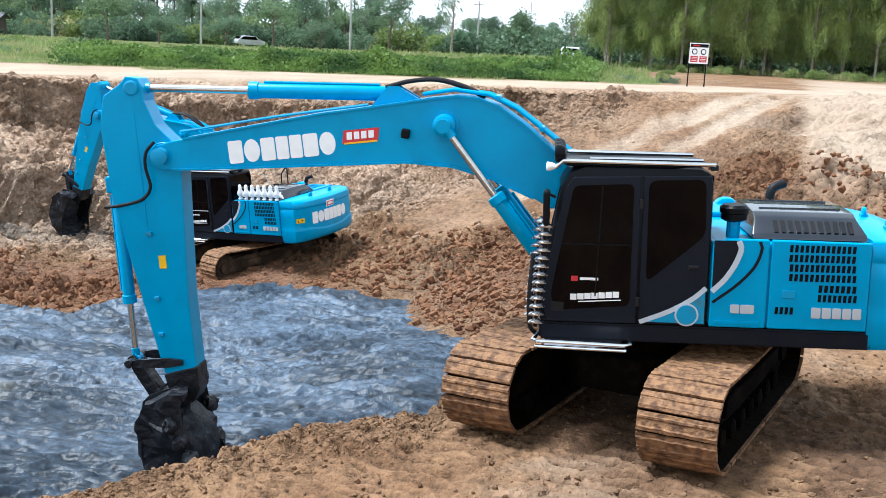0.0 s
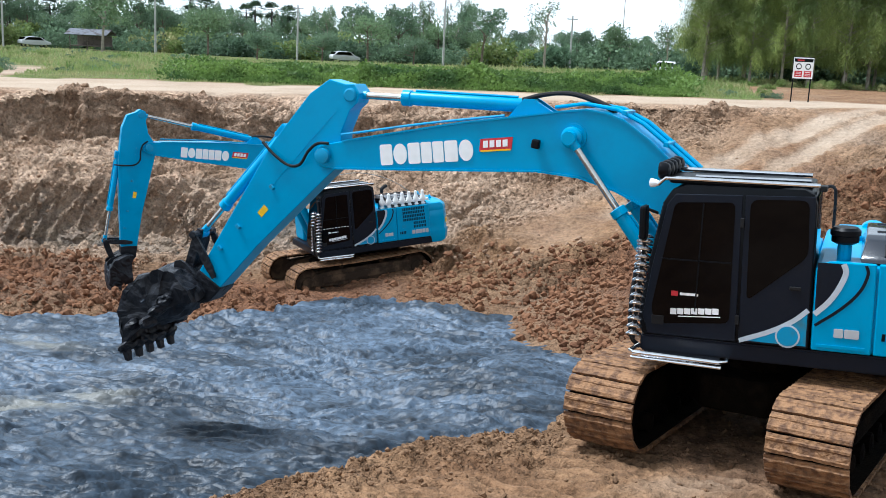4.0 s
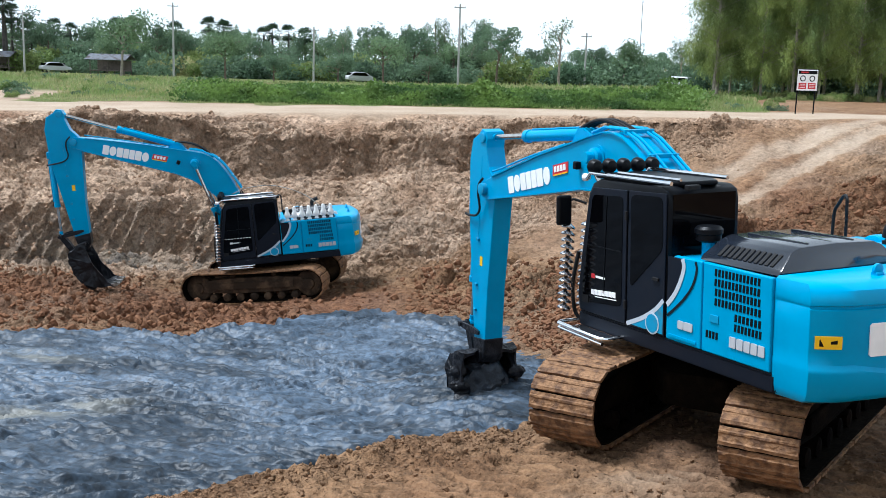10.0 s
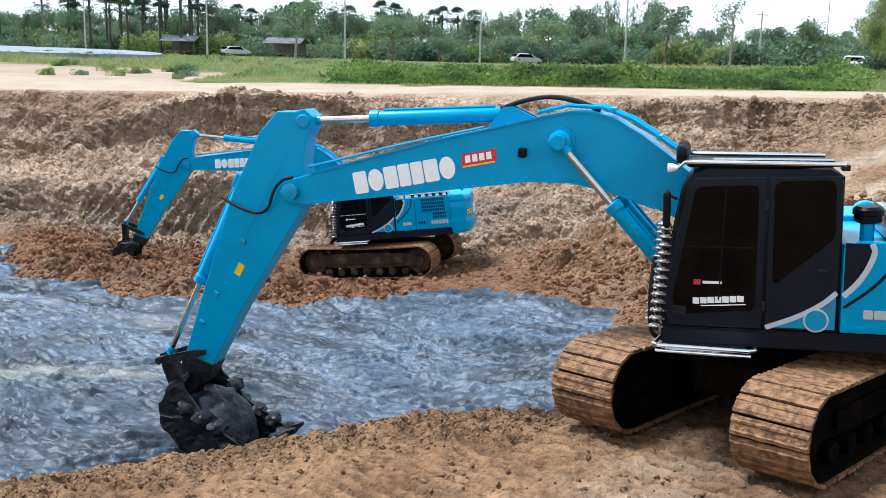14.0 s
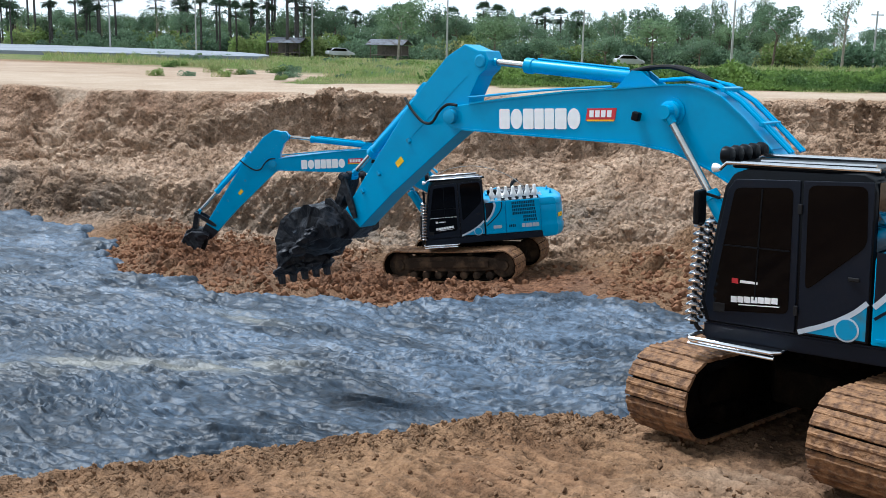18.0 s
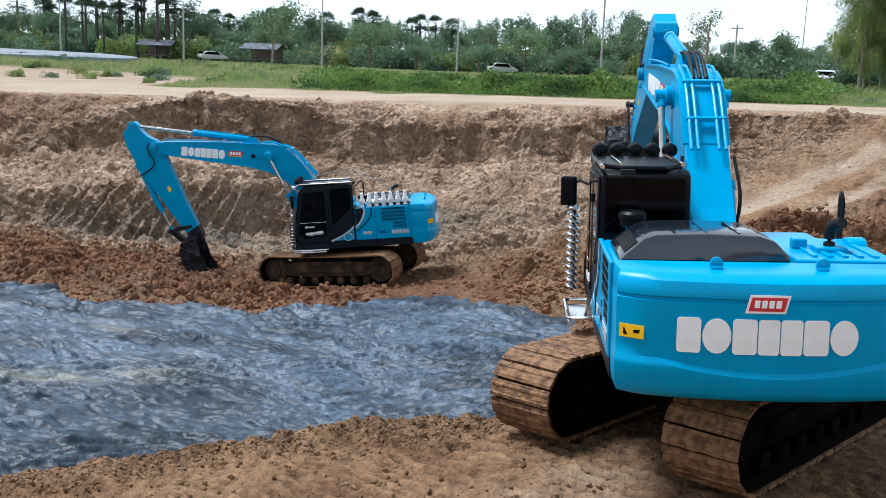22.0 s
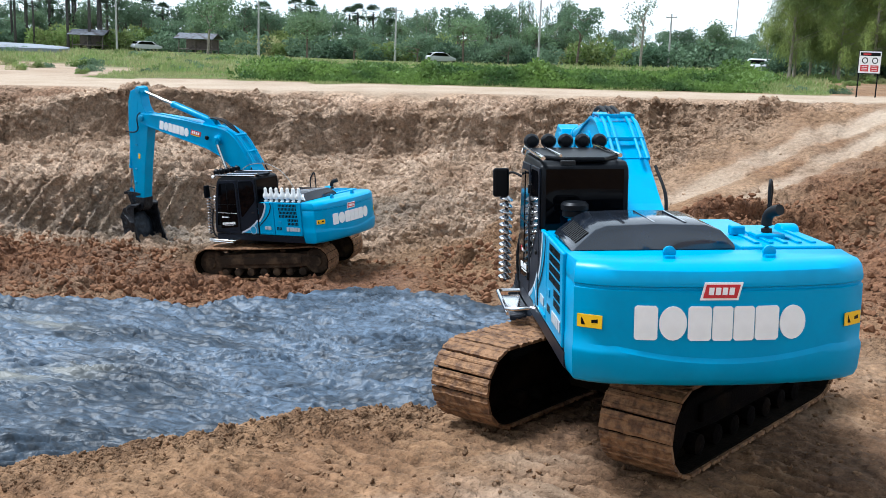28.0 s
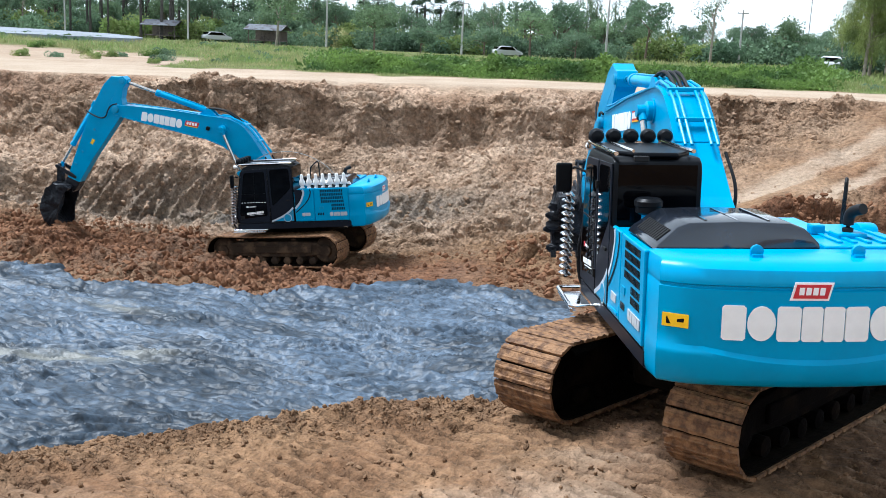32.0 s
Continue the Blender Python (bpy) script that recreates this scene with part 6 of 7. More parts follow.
def palm_tree(seed, height):
    rng = np.random.default_rng(seed)
    root = new("palm", None)
    part("trunk", tube([(0, 0, -0.3), (0.1, 0, height * 0.5), (0.05, 0.05, height)], [0.24, 0.18, 0.17], 8), PALMBARK, root)
    bm = bmesh.new()
    for k in range(34):
        a, e = rng.random() * 6.28, radians(rng.uniform(-45, 80))
        way = Vector((math.cos(a) * math.cos(e), math.sin(a) * math.cos(e), math.sin(e)))
        c = Vector((0.05, 0.05, height)) + way * 1.0
        side = way.cross(Vector((0, 0, 1))).normalized()
        for j in range(7):
            q = radians(-72 + 24 * j)
            tip = c + (way * math.cos(q) + side * math.sin(q)) * rng.uniform(0.9, 1.25) + Vector((0, 0, -0.15))
            off = (way * -math.sin(q) + side * math.cos(q)) * 0.09
            bm.faces.new([bm.verts.new(x) for x in (c - off * 0.4, (c + tip) / 2 - off, tip, (c + tip) / 2 + off)])
        bm.faces.new([bm.verts.new(x) for x in (c, c - way * 0.95 + side * 0.02, c - way * 0.95 - side * 0.02)])
    part("crown", bm, PALM, root)
    tagged(root, "tall sugar palm with round fan-leaved crown", "palm", group="sugar palms")
    return root


def bush(seed, mat, label, flat_=0.6, count=420):
    rng = np.random.default_rng(seed)
    root = new("bush", None)
    c = rng.normal(size=(9, 3)) * [0.5, 0.5, 0.18] + [0, 0, 0.42 * flat_]
    p, d = blob_points(rng, c, np.full(9, 0.42) * (0.7 + 0.6 * rng.random(9)), count)
    p[:, 2] = np.abs(p[:, 2])
    crown = new("leaves", leaf_mesh("leaves%d" % seed, p, (0.16 + 0.16 * rng.random(count)) * (420 / count) ** 0.5, d * 0.7 + [0, 0, 0.3], mat, aspect=0.75))
    crown.parent = root
    st = bmesh.new()
    for k in range(5):
        a = k * 1.26
        add_tube(st, [(0, 0, -0.1), (0.35 * math.cos(a), 0.35 * math.sin(a), 0.45)], [0.02, 0.008], 4)
    part("stems", st, BARK, root)
    tagged(root, label, "bush", group="bushes on the field")
    return root


def level_at(x, y):
    return float(ground_level(np.array([float(x)]), np.array([float(y)]))[0])


def planted(kinds, spots, rng, low=0.85, high=1.2):
    """Each kind built once stands at its first spot, and copies at the others."""
    first = {}
    for x, y, k, s in spots:
        m = pose(x, y, level_at(x, y) - 0.05, 0, 0, rng.random() * 360)
        src = kinds[k]
        s *= rng.uniform(low, high)
        if k not in first:
            src.scale = (s, s, s)
            src.matrix_basis = m @ Matrix.Diagonal((s, s, s, 1))
            first[k] = src
        else:
            o = copy_thing(src, m)
            o.scale = (s, s, s)


rng = np.random.default_rng(7)
kinds = [broad_tree(101, 7.2, 2.6, LEAF), broad_tree(102, 6.6, 2.9, LEAF_PALE, bark=PALEBARK), broad_tree(103, 8.2, 2.4, LEAF),
         broad_tree(104, 5.6, 2.6, LEAF_PALE), broad_tree(105, 7.6, 2.0, LEAF_PALE, 800, PALEBARK), broad_tree(106, 4.2, 2.6, LEAF)]
spots = []
for k in range(200):
    u = -1.02 + 1.20 * (k + rng.random()) / 200
    y = 150 + rng.uniform(-8, 34)
    thin = 0.66 if u > -0.10 else 0.9
    spots.append((u * y, y, int(rng.integers(0, 6)), thin * 1.0))
for u, y, k, s in ((-0.09, 128, 0, 0.95), (-0.03, 126, 4, 0.95), (0.03, 140, 1, 0.85), (-0.245, 120, 5, 0.7), (-0.155, 122, 5, 0.8), (-0.36, 120, 3, 0.9), (-0.31, 118, 5, 0.75), (0.085, 120, 4, 0.9), (-0.47, 124, 1, 1.0), (-0.20, 126, 3, 0.9)):
    spots.append((u * y, y, k, s))
planted(kinds, spots, rng)
far_tall = [tall_tree(111, 9.4, 1.7, LEAF, 700, "dark conical tree in the far tree line"), tall_tree(112, 8.2, 1.5, LEAF_PALE, 700, "feathery tree in the far tree line")]
spots = [(u * y, y, int(rng.random() < 0.5), 1.0) for u, y in [(-0.185 + 0.085 * rng.random(), 150 + 10 * rng.random()) for _ in range(12)]]
spots += [(u * y, y, 1, 0.9) for u, y in [(-0.55 + 0.32 * rng.random(), 172 + 12 * rng.random()) for _ in range(26)]]
planted(far_tall, spots, rng)
palms = [palm_tree(121, 9.0), palm_tree(122, 7.6)]
spots = [(u * y, y, int(rng.random() < 0.4), 1.0) for u, y in [(-1.08 + 0.50 * rng.random() ** 0.8, 132 + 22 * rng.random()) for _ in range(44)]]
spots += [(u * y, y, 1, 0.85) for u, y in [(-0.58 + 0.30 * rng.random(), 150 + 10 * rng.random()) for _ in range(14)]]
planted(palms, spots, rng, 0.8, 1.2)
wood = [tall_tree(131 + k, h_, s_, NEEDLE, 27000, foot=f_, boughs=80, bark=PALEBARK) for k, (h_, s_, f_) in enumerate(((13.0, 2.5, 0.13), (11.5, 2.3, 0.17), (14.0, 2.6, 0.11)))]
spots = []
for row, (y0, n) in enumerate(((76, 15), (80, 15), (85, 15), (91, 15), (97, 15), (104, 15))):
    for k in range(n):
        spots.append((9.3 + 0.8 * row + 2.35 * k + rng.uniform(-0.7, 0.7), y0 + rng.uniform(-1.5, 1.5) + 0.10 * k, int(rng.integers(0, 3)), 0.92))
planted(wood, spots, rng, 0.88, 1.12)
shrubs = [bush(141, VINE, "bright green creeper-covered bush", 0.6, 1500), bush(142, GRASS, "dull green weedy bush", 0.9, 1500), bush(143, LEAF, "dark green low bush", 0.8, 1500)]
spots = []
for k in range(150):
    y = 50 + 60 * rng.random() ** 1.3
    u = rng.uniform(-0.85, 0.19)
    vine = rng.random() < (0.75 if -0.33 < u < 0.10 else 0.12)
    spots.append((u * y, y, 0 if vine else int(rng.integers(1, 3)), (0.34 + 0.002 * y) * (0.7 if u > -0.2 else 1.0)))
for k in range(34):
    spots.append((9.5 + 1.15 * k + rng.uniform(-0.5, 0.5), 88 + rng.uniform(-4, 12), 2, 2.3))
for k in range(26):
    spots.append((rng.uniform(11, 34), 72 + rng.uniform(0, 4), 1, 0.5))
for k in range(150):
    y = 136 + rng.uniform(0, 20)
    u = -1.0 + 1.17 * (k + rng.random()) / 150
    spots.append((u * y, y, 2 if rng.random() < 0.7 else 1, 2.7))
planted(shrubs, spots, rng, 0.7, 1.5)

# grass and weeds in one sheet of blades
n = 150000
gy = 46.0 + 70 * rng.random(n) ** 1.9
gx = gy * rng.uniform(-0.95, 0.42, n)
keep = (grassy(gx, gy) > 0.4) & (rng.random(n) < 0.45 + 0.7 * smooth_noise(gx * 0.4, gy * 0.4, 61))
gx, gy = gx[keep], gy[keep]
gz = ground_level(gx, gy)
size = (0.16 + 0.34 * rng.random(len(gx))) * (0.45 + 0.55 * ramp(gy, 48, 52)) * (0.7 + 0.006 * gy) * (0.5 + 0.8 * smooth_noise(gx * 0.22, gy * 0.22, 62))
grass = new("grass", leaf_mesh("grass", np.stack([gx, gy, gz - 0.03], 1), size, np.repeat([[0, 0, 1.6]], len(gx), 0), GRASS, aspect=0.13))
tagged(grass, "tall green and straw-coloured grass and weeds", "grass", kind="stuff")


def creeper_height(x, y):
    return (0.15 + 0.75 * smooth_noise(x * 0.42, y * 0.22, 63) ** 2 + 0.55 * smooth_noise(x * 1.1, y * 0.6, 64) ** 2) * ramp(y, 48.2, 49.6) * (1 - 0.6 * ramp(y, 56, 66))


n = 90000
gy = 48.2 + 40 * rng.random(n) ** 1.9
u = rng.uniform(-0.42, 0.13, n)
gx = gy * u
keep = rng.random(n) < ramp(u, -0.42, -0.33) * (1 - ramp(u, 0.08, 0.13))
gx, gy = gx[keep], gy[keep]
gz = ground_level(gx, gy) + creeper_height(gx, gy) * (0.25 + 0.8 * rng.random(len(gx)) ** 0.4)
creeper = new("creeper", leaf_mesh("creeper", np.stack([gx, gy, gz], 1), 0.12 + 0.13 * rng.random(len(gx)), np.repeat([[0, -0.2, 0.5]], len(gx), 0), VINE, aspect=0.75))
tagged(creeper, "bright green creeper growing over the field", "creeper", kind="stuff")

# ---- loose earth ----
def lump(bm, x, y, z, s, rng_):
    m = bmesh.ops.create_icosphere(bm, subdivisions=1, radius=1.0)["verts"]
    k = rng_.uniform(0.55, 1.15, 3)
    a = Matrix.Rotation(rng_.random() * 6.28, 3, "Z") @ Matrix.Rotation(rng_.random() * 1.5, 3, "X")
    for v in m:
        v.co = a @ Vector((v.co.x * k[0], v.co.y * k[1], v.co.z * k[2] * 0.75)) * s * rng_.uniform(0.62, 1.3) + Vector((x, y, z))


PALE_CLOD = material("pale_earth_clod", (0.31, 0.205, 0.137), 0.95, 0, 1.2, 0.4, (0.23, 0.150, 0.098), bump=0.8, bump_scale=14, fine=18, spec=0.15)
CLOD = material("earth_clod", (0.215, 0.128, 0.074), 0.95, 0, 1.2, 0.4, (0.15, 0.088, 0.050), bump=0.8, bump_scale=14, fine=18, spec=0.15)
RED_CLOD = material("red_earth_clod", (0.20, 0.098, 0.053), 0.95, 0, 1.2, 0.4, (0.125, 0.058, 0.032), bump=0.8, bump_scale=14, fine=18, spec=0.15)
clod_meshes = []
for k in range(10):
    bm = bmesh.new()
    lump(bm, 0, 0, 0, 1.0, rng)
    me = bpy.data.meshes.new("clod")
    bm.to_mesh(me)
    bm.free()
    me.materials.append(CLOD)
    clod_meshes.append(me)


def scatter(count, x0, x1, y0, y1, low, high, seed):
    """Joined small clods lying on the bare ground."""
    r = np.random.default_rng(seed)
    x, y = r.uniform(x0, x1, count), r.uniform(y0, y1, count)
    h = relief(x, y, ground_level(x, y))
    ok = ((h > mud_height(x, y) + 0.09) | (y > 34)) & (y < rim_line(x) - 0.9) & (r.random(count) > 0.9 * lane(x, y)) & ((r.random(count) < 0.15) | (np.abs(x + 8) > 4.2) | (np.abs(y - 27.6) > 2.2))
    s = low + (high - low) * r.random(count) ** 3.2
    vs, fs, base = [], [], 0
    shapes = [(np.array([v.co[:] for v in m.vertices]), np.array([p.vertices[:] for p in m.polygons])) for m in clod_meshes]
    for k in np.nonzero(ok)[0]:
        v, f = shapes[k % 10]
        vs.append(v * s[k] + [x[k], y[k], h[k] + (0.25 * s[k] if y[k] < 29 else -0.02)])
        fs.append(f + base)
        base += len(v)
    me = bpy.data.meshes.new("loose_earth")
    me.from_pydata(np.concatenate(vs).tolist(), [], np.concatenate(fs).tolist())
    me.materials.append(RED_CLOD if x0 == -20 or x0 == 0 else PALE_CLOD if x0 == -28 else CLOD)
    return me


for label, args in (("crumbled clods lying on the near bank", (9000, -6, 12, 6.2, 14, 0.006, 0.040, 1)), ("crumbled clods fallen from the cut face", (15000, -28, 6, 28, 41, 0.02, 0.12, 2)),
                    ("reddish loose clods on the pit floor", (15000, -20, 4, 20.5, 29, 0.015, 0.13, 3)), ("heap of loose reddish clods beside the ramp", (10000, 0, 12, 16.5, 29.5, 0.012, 0.11, 4))):
    o = new("loose_earth", scatter(*args))
    tagged(o, label, "earth", kind="stuff")
r = np.random.default_rng(12)
bx = r.uniform(-5, 1.0, 3400)
by = np.interp(bx, [-14, -4.1, -3.1, -2.0, -1.0, -0.3, 0.3, 0.9, 1.3], [0.5, 7.0, 8.0, 9.05, 10.2, 10.75, 11.1, 12.6, 14.2]) - 0.35 + 0.42 * r.normal(size=3400)
bh = relief(bx, by, ground_level(bx, by))
bs = 0.006 + 0.034 * r.random(3400) ** 3.5
shapes = [(np.array([v.co[:] for v in m.vertices]), np.array([p.vertices[:] for p in m.polygons])) for m in clod_meshes]
vs = [shapes[k % 10][0] * bs[k] + [bx[k], by[k], bh[k] + 0.1 * bs[k]] for k in range(3400)]
fs = [shapes[k % 10][1] + 12 * k for k in range(3400)]
me = bpy.data.meshes.new("bank_rubble")
me.from_pydata(np.concatenate(vs).tolist(), [], np.concatenate(fs).tolist())
me.materials.append(CLOD)
tagged(new("bank_rubble", me), "crumbly brown clods pushed up along the bank's crest", "earth", kind="stuff")
for k in range(42):
    x, y = rng.uniform(-3, 8), rng.uniform(7.4, 10.5)
    if crest_side(np.array([x]), np.array([y]))[0] > -0.1:
        continue
    s = rng.uniform(0.015, 0.045)
    o = new("clod", clod_meshes[k % 10])
    o.matrix_basis = Matrix.Translation((x, y, float(relief(np.array([x]), np.array([y]), np.array([level_at(x, y)]))[0]) + 0.3 * s)) @ Matrix.Rotation(k * 1.3, 4, "Z")
    o.scale = (s, s, s)
    tagged(o, "crumbly lump of brown earth on the bank", "clod", group="clods on the near bank")


# ---- poles, sheds, sign, vehicles ----
def electric_pole(x, y, height):
    root = new("electric_pole", None)
    part("shaft", tube([(0, 0, -0.3), (0, 0, height)], [0.15, 0.09], 8), CONCRETE, root)
    part("crossarm", box((-0.7, -0.05, height - 0.5), (0.7, 0.05, height - 0.38), 0.01), CONCRETE, root)
    for u in (-0.6, 0.0, 0.6):
        part("insulator", lathe([(0.03, 0), (0.06, 0.03), (0.04, 0.08), (0.05, 0.12), (0.02, 0.16)], (u, 0, height - 0.38), "z", 8), WHITE, root)
    root.matrix_basis = pose(x, y, level_at(x, y), 0, 0, 15)
    tagged(root, "pale concrete electricity pole in the field", "pole", group="electricity poles")
    return root


for u, y, hgt in ((-0.4195, 128, 9.4), (-0.2752, 132, 7.0), (-0.1319, 126, 9.6), (-0.0112, 134, 6.6), (-0.580, 128, 8.0), (-0.735, 132, 9.2), (-0.86, 130, 7.5)):
    electric_pole(0.7 + u * y, y, hgt)
mast = new("radio_mast", None)
part("shaft", tube([(0, 0, 0), (0, 0, 24)], [0.16, 0.06], 6), TIN, mast)
for z in (8, 14, 20):
    part("ring", lathe([(0.3, z), (0.3, z + 0.15)], (0, 0, 0), "z", 8), TIN, mast)
mast.matrix_basis = pose(11.5, 290, level_at(11.5, 290) - 0.2)
tagged(mast, "thin distant radio mast above the trees", "mast")


DARKTIN = material("dark_tin", (0.13, 0.14, 0.16), 0.8, 0.0, 2.0, 0.3, (0.06, 0.05, 0.05), bump=0.2, spec=0.2)


def shed(x, y, wide, turn):
    root = new("shed", None)
    for px in (-wide / 2, 0, wide / 2):
        for py in (-1.3, 1.3):
            part("post", tube([(px, py, -0.2), (px, py, 1.9)], 0.07, 6), WOOD, root)
    for s in (-1, 1):
        part("roof", prism([(0, 2.75), (s * 2.0, 2.0), (s * 2.0, 1.95), (0, 2.69)], -wide / 2 - 0.5, wide / 2 + 0.5, "x"), DARKTIN, root)
    part("platform", box((-wide / 2, -1.2, 0.5), (wide / 2, 1.2, 0.62), 0.02), WOOD, root)
    part("back_wall", box((-wide / 2, 1.22, 0.6), (wide / 2, 1.28, 1.9)), WOOD, root)
    root.matrix_basis = pose(x, y, level_at(x, y), 0, 0, turn)
    tagged(root, "open timber field shed with weathered tin roof", "shed", group="field sheds")


shed(-80.5, 133, 4.4, 8)
shed(-63.5, 132, 4.6, 4)

sign = new("warning_sign", None)
part("board", box((-0.46, -0.015, 0.95), (0.46, 0.015, 1.85), 0.006), WHITE, sign, "white notice board")
part("header", box((-0.42, -0.022, 1.66), (0.42, -0.016, 1.80)), BLACK, sign)
part("frame", tube([(-0.47, 0, 0.94), (0.47, 0, 0.94), (0.47, 0, 1.86), (-0.47, 0, 1.86), (-0.47, 0, 0.94)], 0.02, 6), BLACK, sign)
for x in (-0.21, 0.21):
    part("red_panel", box((x - 0.17, -0.022, 1.02), (x + 0.17, -0.016, 1.28)), RED, sign)
    part("symbol_ring", lathe([(0.10, -0.022), (0.13, -0.022), (0.13, -0.018), (0.10, -0.018)], (x, 0, 1.47), "y", 16), BLACK, sign)
    part("symbol_core", lathe([(0.09, -0.026), (0.09, -0.017)], (x, 0, 1.47), "y", 14), WHITE, sign)
    for k in range(3):
        part("panel_line", box((x - 0.12, -0.026, 1.07 + 0.07 * k), (x + 0.12, -0.022, 1.09 + 0.07 * k)), WHITE, sign)
part("header_line", box((-0.30, -0.026, 1.70), (0.02, -0.022, 1.76)), RED, sign)
for x in (-0.40, 0.40):
    part("leg", tube([(x, 0.03, -0.4), (x, 0.03, 1.0)], 0.03, 6), BLACK, sign)
sign.matrix_basis = pose(9.95, 46.4, level_at(9.95, 46.4) + 0.05, 0, 0, 14)
tagged(sign, "white warning board with red panels on two dark legs", "sign")


def parked_car(x, y, turn, long_=4.2, label="white car parked behind the tall grass"):
    root = new("parked_car", None)
    body = [(-long_ / 2, 0.35), (long_ / 2, 0.35), (long_ / 2, 0.75), (long_ * 0.32, 0.92), (long_ * 0.14, 1.42), (-long_ * 0.30, 1.45), (-long_ * 0.45, 0.98), (-long_ / 2, 0.9)]
    part("body", prism(rounded(body, 1), -0.82, 0.82, bevel=0.05), CARPAINT, root, smooth=True)
    part("windows", prism([(long_ * 0.25, 0.95), (long_ * 0.12, 1.34), (-long_ * 0.28, 1.36), (-long_ * 0.40, 1.0)], -0.835, 0.835), GLASS, root)
    part("windscreen", prism([(-0.68, 0.98), (0.68, 0.98), (0.6, 1.34), (-0.6, 1.34)], -long_ * 0.44, long_ * 0.27, "x"), GLASS, root)
    for px in (-long_ * 0.31, long_ * 0.31):
        for py in (-0.8, 0.62):
            w = part("wheel", lathe([(0.22, 0), (0.31, 0.02), (0.31, 0.16), (0.22, 0.18)], (px, py, 0.31), "y", 14), RUBBER, root)
            part("rim", lathe([(0.18, -0.005), (0.18, 0.185)], (px, py, 0.31), "y", 12), CHROME, w)
    root.matrix_basis = pose(x, y, level_at(x, y), 0, 0, turn)
    tagged(root, label, "car", group="parked vehicles")


parked_car(8.0, 91, 75)
parked_car(-72.5, 134, 50, 4.0, "white pickup parked beside the field sheds")
parked_car(-28.5, 128, 30, 3.6, "small white car parked by the far trees")
pond = bpy.data.meshes.new("pond")
bm = bmesh.new()
add_prism(bm, rounded([(-190, 92), (-62, 94), (-66, 108), (-90, 128), (-200, 150)], 2), 0.2, 1.0, "z")
bm.to_mesh(pond)
bm.free()
pond.materials.append(material("grey_pond_liner", (0.20, 0.22, 0.25), 0.6, 0, 0.15, 0.25, fine=1.0))
tagged(new("pond_liner", pond), "flat grey sheet-covered pond in the distance", "pond", kind="structure")


# ---- what moves ----
def motions():
    # near machine: slewing, boom, arm and bucket in degrees
    swing = [(0, 176.5), (0.5, 183.6), (1.5, 190.9), (2, 193.3), (2.5, 192.4), (3, 187.5), (3.5, 177.6), (5.5, 126.9), (6, 120.4), (6.5, 116.7), (7, 115.4), (8, 116.5), (9.5, 121), (10, 124), (10.5, 128.8), (11, 135.6), (13, 169.2), (14, 183.6), (14.5, 190.1), (15, 194.5), (15.5, 196.5), (17.5, 174.3), (18, 163.4), (19, 139.3), (19.5, 128.6), (20, 119.2), (20.5, 111.8), (21, 105.8), (21.5, 103.0), (23, 103.6), (24.5, 105.4), (28, 106.6), (29.5, 109.7), (32, 109.8)]
    beta = [(0, 8.7), (0.5, 10.9), (1, 12.1), (1.5, 12.1), (2.5, 10.4), (3, 14), (3.5, 14.4), (5.5, -5.2), (6, -7.3), (6.5, -8.3), (7, -8.3), (7.5, -7.4), (8, -4.3), (9, -0.1), (9.5, 2.5), (10, 3.7), (11, 4.1), (12, 6.9), (13.5, 6.8), (14.5, 3), (15.5, 0.8), (17.5, 11.9), (18, 13.9), (18.5, 14.5), (20, 14.5), (20.5, 15), (21, 19.6), (21.5, 23.2), (22, 20.9), (22.5, 17), (23, 13), (23.5, 9.5), (24, 6.5), (24.5, 4), (25.5, 2), (27.5, 1), (28, 0.5), (29, 2), (30, 4), (31, 6.5), (32, 10)]
    alpha = [(0, -94.6), (1, -83.4), (1.5, -74.7), (2, -64.2), (2.5, -49.1), (3, -45.1), (3.5, -44.6), (5.5, -50.1), (6, -47), (7, -44.7), (8, -55.1), (9, -71.2), (10, -84.1), (10.5, -88.6), (11, -89.9), (11.5, -92.6), (12.5, -91.9), (13, -87.2), (14, -59.8), (14.5, -49.8), (15, -41.6), (15.5, -35.6), (17.5, -28.1), (18, -39.6), (18.5, -49.6), (19, -56.7), (20, -60.3), (20.5, -58), (21, -48), (22, -28), (23, -55), (24, -44), (25.5, -48), (28, -46), (30, -44), (32, -36)]
    delta = [(0, -12), (1, -8), (2, 6), (2.5, 12), (3, 17), (3.5, 14), (5.5, 0), (6, -8), (7, -20), (8, -18), (9, -12), (10, -18), (10.5, -38), (11, -58), (12, -66), (13, -75), (14, -80), (14.5, -62), (15, -30), (15.5, -20), (17.5, 15), (18, 9), (19, 1), (20, -5), (21, -20), (22, -10), (23, -5), (25, -40), (28, -60), (30, -20), (32, -10)]
    drive(near_moving, swing, beta, alpha, delta, [(0, 62.8), (32, 62.8)], 0.12)
    # far machine
    swing = [(0, 154.5), (1, 167), (2, 182.2), (2.5, 192.7), (3, 205.8), (3.5, 211.2), (5.5, 208.8), (7, 211.8), (8, 210.4), (9.5, 198.3), (11, 196.3), (11.5, 193.9), (13, 194.9), (13.5, 197.7), (14, 198.7), (15.5, 196.7), (17.5, 200.2), (18, 204.8), (18.5, 206.2), (19, 216.2), (19.5, 215.6), (20, 207.5), (20.5, 213.4), (22, 196.4), (23, 179.9), (24.5, 177.5), (25.5, 171.1), (27.5, 160.8), (28, 160.6), (29, 173.4), (30, 179.6), (30.5, 187.9), (31, 184.6), (32, 188.2)]
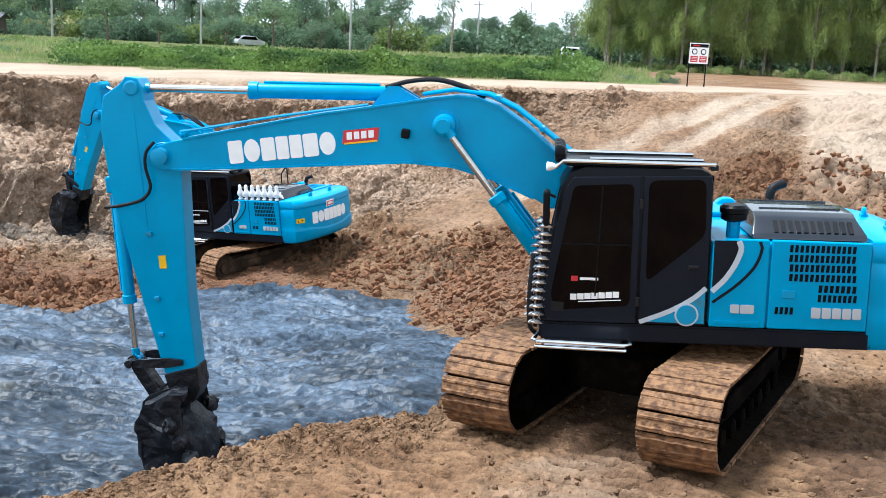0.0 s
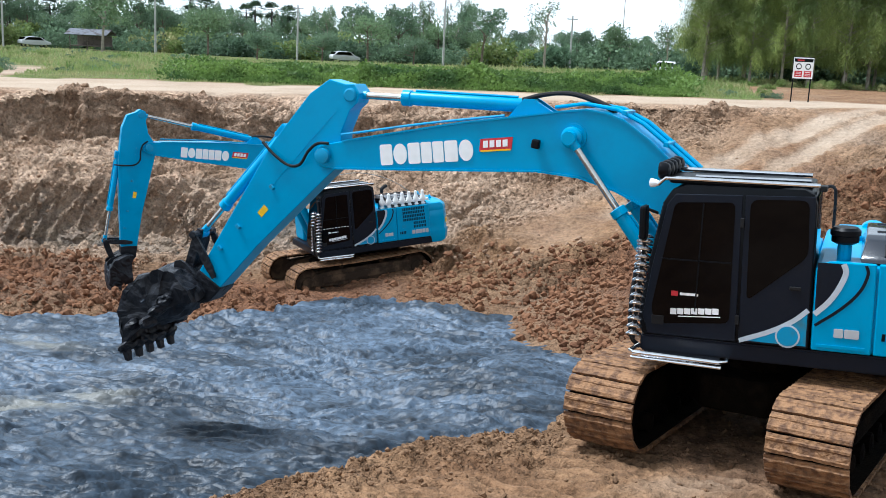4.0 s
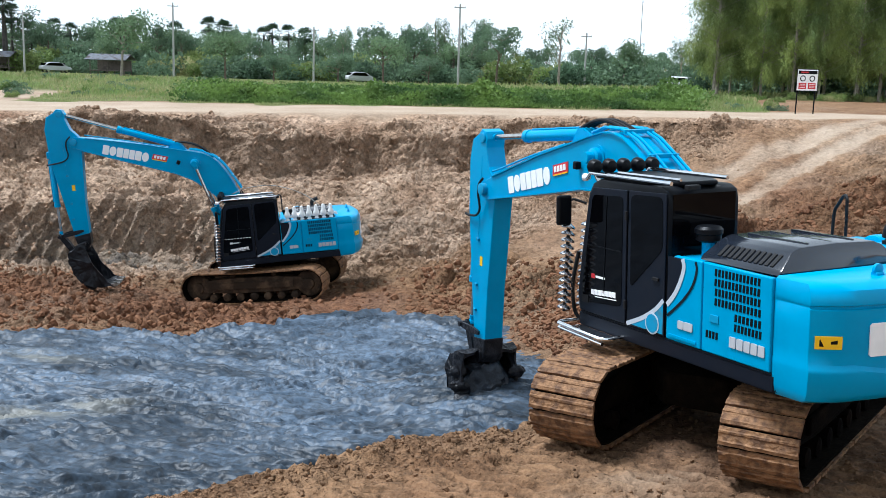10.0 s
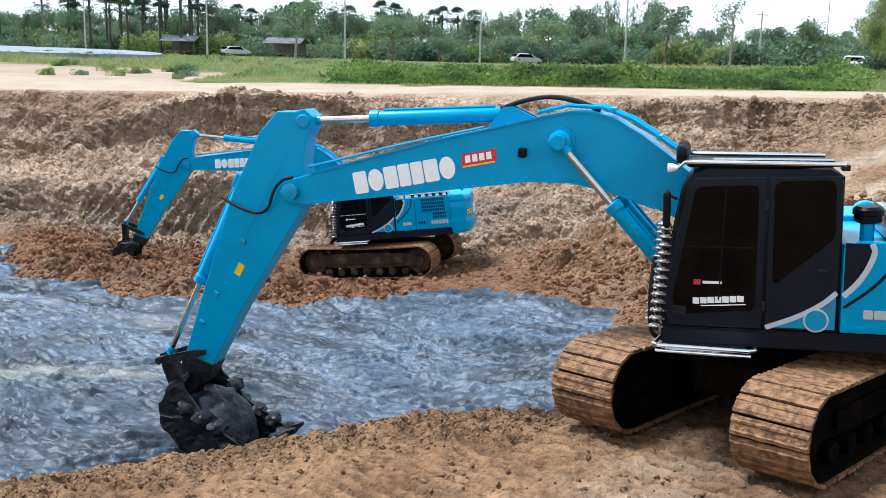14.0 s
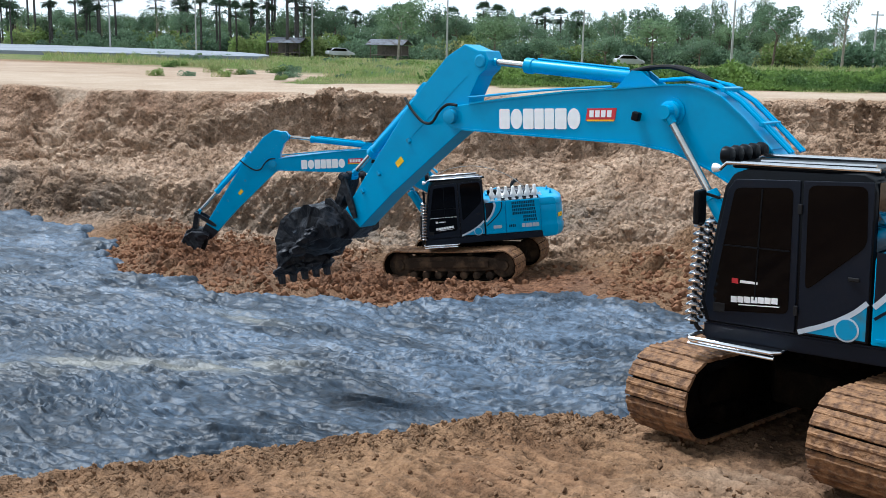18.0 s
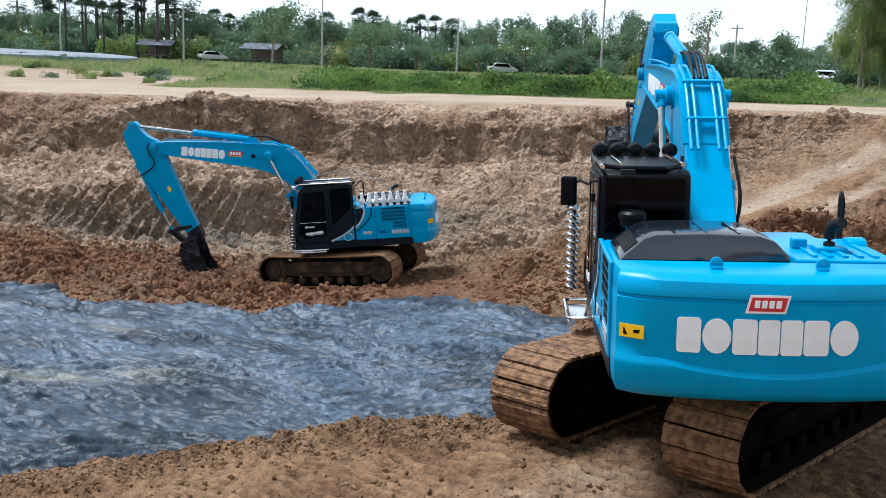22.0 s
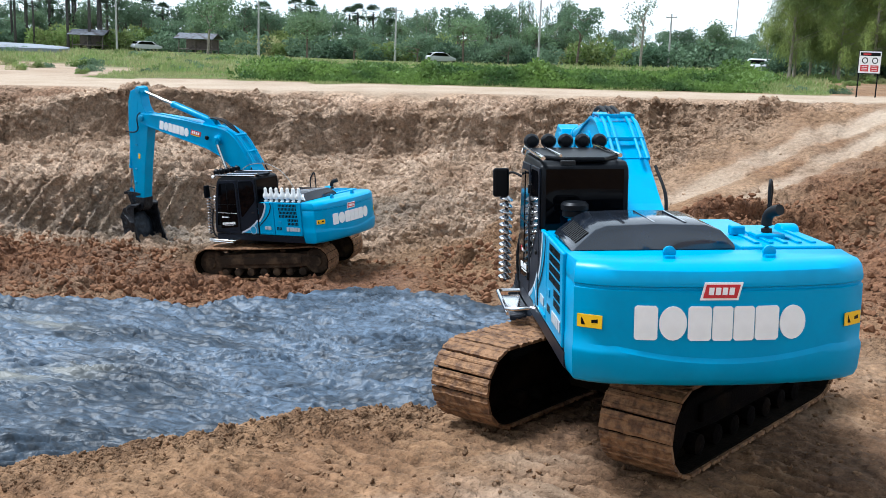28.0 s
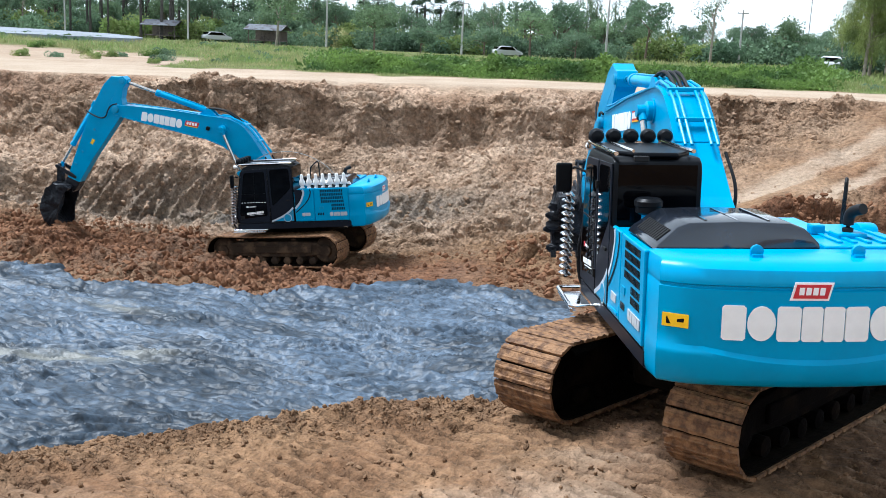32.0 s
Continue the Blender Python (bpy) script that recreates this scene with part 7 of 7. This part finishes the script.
    beta = [(0, 25.8), (0.5, 22.8), (1.5, 34), (2, 34.4), (2.5, 33.2), (3.5, 26.8), (5.5, 24.5), (7, 24), (7.5, 26.5), (8, 31.6), (8.5, 32.9), (9, 32.8), (10, 31), (10.5, 26.4), (11, 26.2), (11.5, 27.3), (12, 25.2), (13, 17.6), (13.5, 15.2), (14, 17.3), (15, 27.9), (15.5, 31), (18, 18), (18.5, 17.7), (19, 18.7), (20, 26), (20.5, 27.1), (21, 27.1), (21.5, 24.7), (22, 23.8), (22.5, 26.7), (23, 26.8), (24, 18), (24.5, 12.6), (25, 11.8), (27.5, 28.2), (28, 28.0), (29, 27.1), (29.5, 29.2), (32, 28.5)]
    alpha = [(0, -61.5), (0.5, -47), (1, -36.3), (1.5, -44), (2.5, -63.5), (3, -70.7), (5.5, -79.8), (7.5, -90.7), (8, -86.9), (9.5, -87.9), (10, -89.9), (10.5, -97.8), (11, -98.6), (12, -69), (12.5, -54), (13, -43.5), (13.5, -46), (14, -53), (14.5, -64), (15.5, -90.4), (17.5, -48.4), (18, -42.6), (18.5, -46.8), (19.5, -58), (20, -70.5), (20.5, -81), (21.5, -107.9), (22, -110.7), (22.5, -101.9), (23, -83.9), (23.5, -62), (24, -55.6), (24.5, -45.6), (25, -37.5), (25.5, -51.8), (27.5, -74.8), (28, -77.9), (28.5, -71.5), (29, -60.5), (29.5, -52), (30, -46), (31, -44), (32, -52.6)]
    delta = [(0, -8), (1, -12), (2, 0), (3, -10), (5.5, -40), (6, -44), (7, -42), (8, -40), (9, -36), (10, -28), (11, 0), (12, -10), (13, -26), (14, -24), (15, -10), (15.5, -8), (17.5, -26), (18, -28), (19, -22), (20, -10), (21, -5), (22, 0), (23, -5), (24, -18), (25, -25), (27.5, -25), (28, -24), (29, -10), (30, -14), (31, -20), (32, -18)]
    drive(far_moving, swing, beta, alpha, delta, [(0, 45), (1.5, 43), (3, 39), (4.5, 31), (5.5, 23), (6.5, 14), (7.5, 6), (8.5, 2), (9.5, 1), (32, 0)], 0.12)
    walk(far_machine, [(0, pose(-5.70, 28.63, -3.40, 0.8, -6.0, 0)), (2, pose(-5.72, 28.48, -3.40, 0.8, -6.0, 0)), (3.5, pose(-5.83, 28.28, -3.40, 0.8, -6.0, 0)), (5.5, pose(-6.20, 28.18, -3.40, 0.8, -6.0, 0)), (6.5, pose(-6.71, 28.26, -3.40, 0.8, -6.0, 0)), (7.5, pose(-7.11, 28.33, -3.40, 0.8, -6.0, 0)), (8.5, pose(-7.31, 28.36, -3.40, 0.8, -6.0, 0)), (9.5, pose(-8.06, 28.27, -3.40, 0.8, -6.0, 0)), (10.5, pose(-8.50, 28.15, -3.40, 0.8, -6.0, 0)), (13, pose(-8.59, 28.23, -3.40, 0.8, -6.0, 0)), (15.5, pose(-8.49, 28.16, -3.40, 0.8, -6.0, 0)), (18, pose(-8.57, 27.83, -3.40, 0.8, -6.0, 0)), (20, pose(-8.44, 27.95, -3.40, 0.8, -6.0, 0)), (23, pose(-8.52, 27.93, -3.40, 0.8, -6.0, 0)), (25.5, pose(-8.55, 27.93, -3.40, 0.8, -6.0, 0)), (27.5, pose(-8.57, 27.96, -3.40, 0.8, -6.0, 0)), (29, pose(-8.71, 27.89, -3.40, 0.8, -6.0, 0)), (30, pose(-8.54, 27.83, -3.40, 0.8, -6.0, 0)), (31, pose(-9.17, 27.63, -3.40, 0.8, -6.0, 0)), (32, pose(-10.03, 27.39, -3.40, 0.8, -6.0, 0))])


motions()
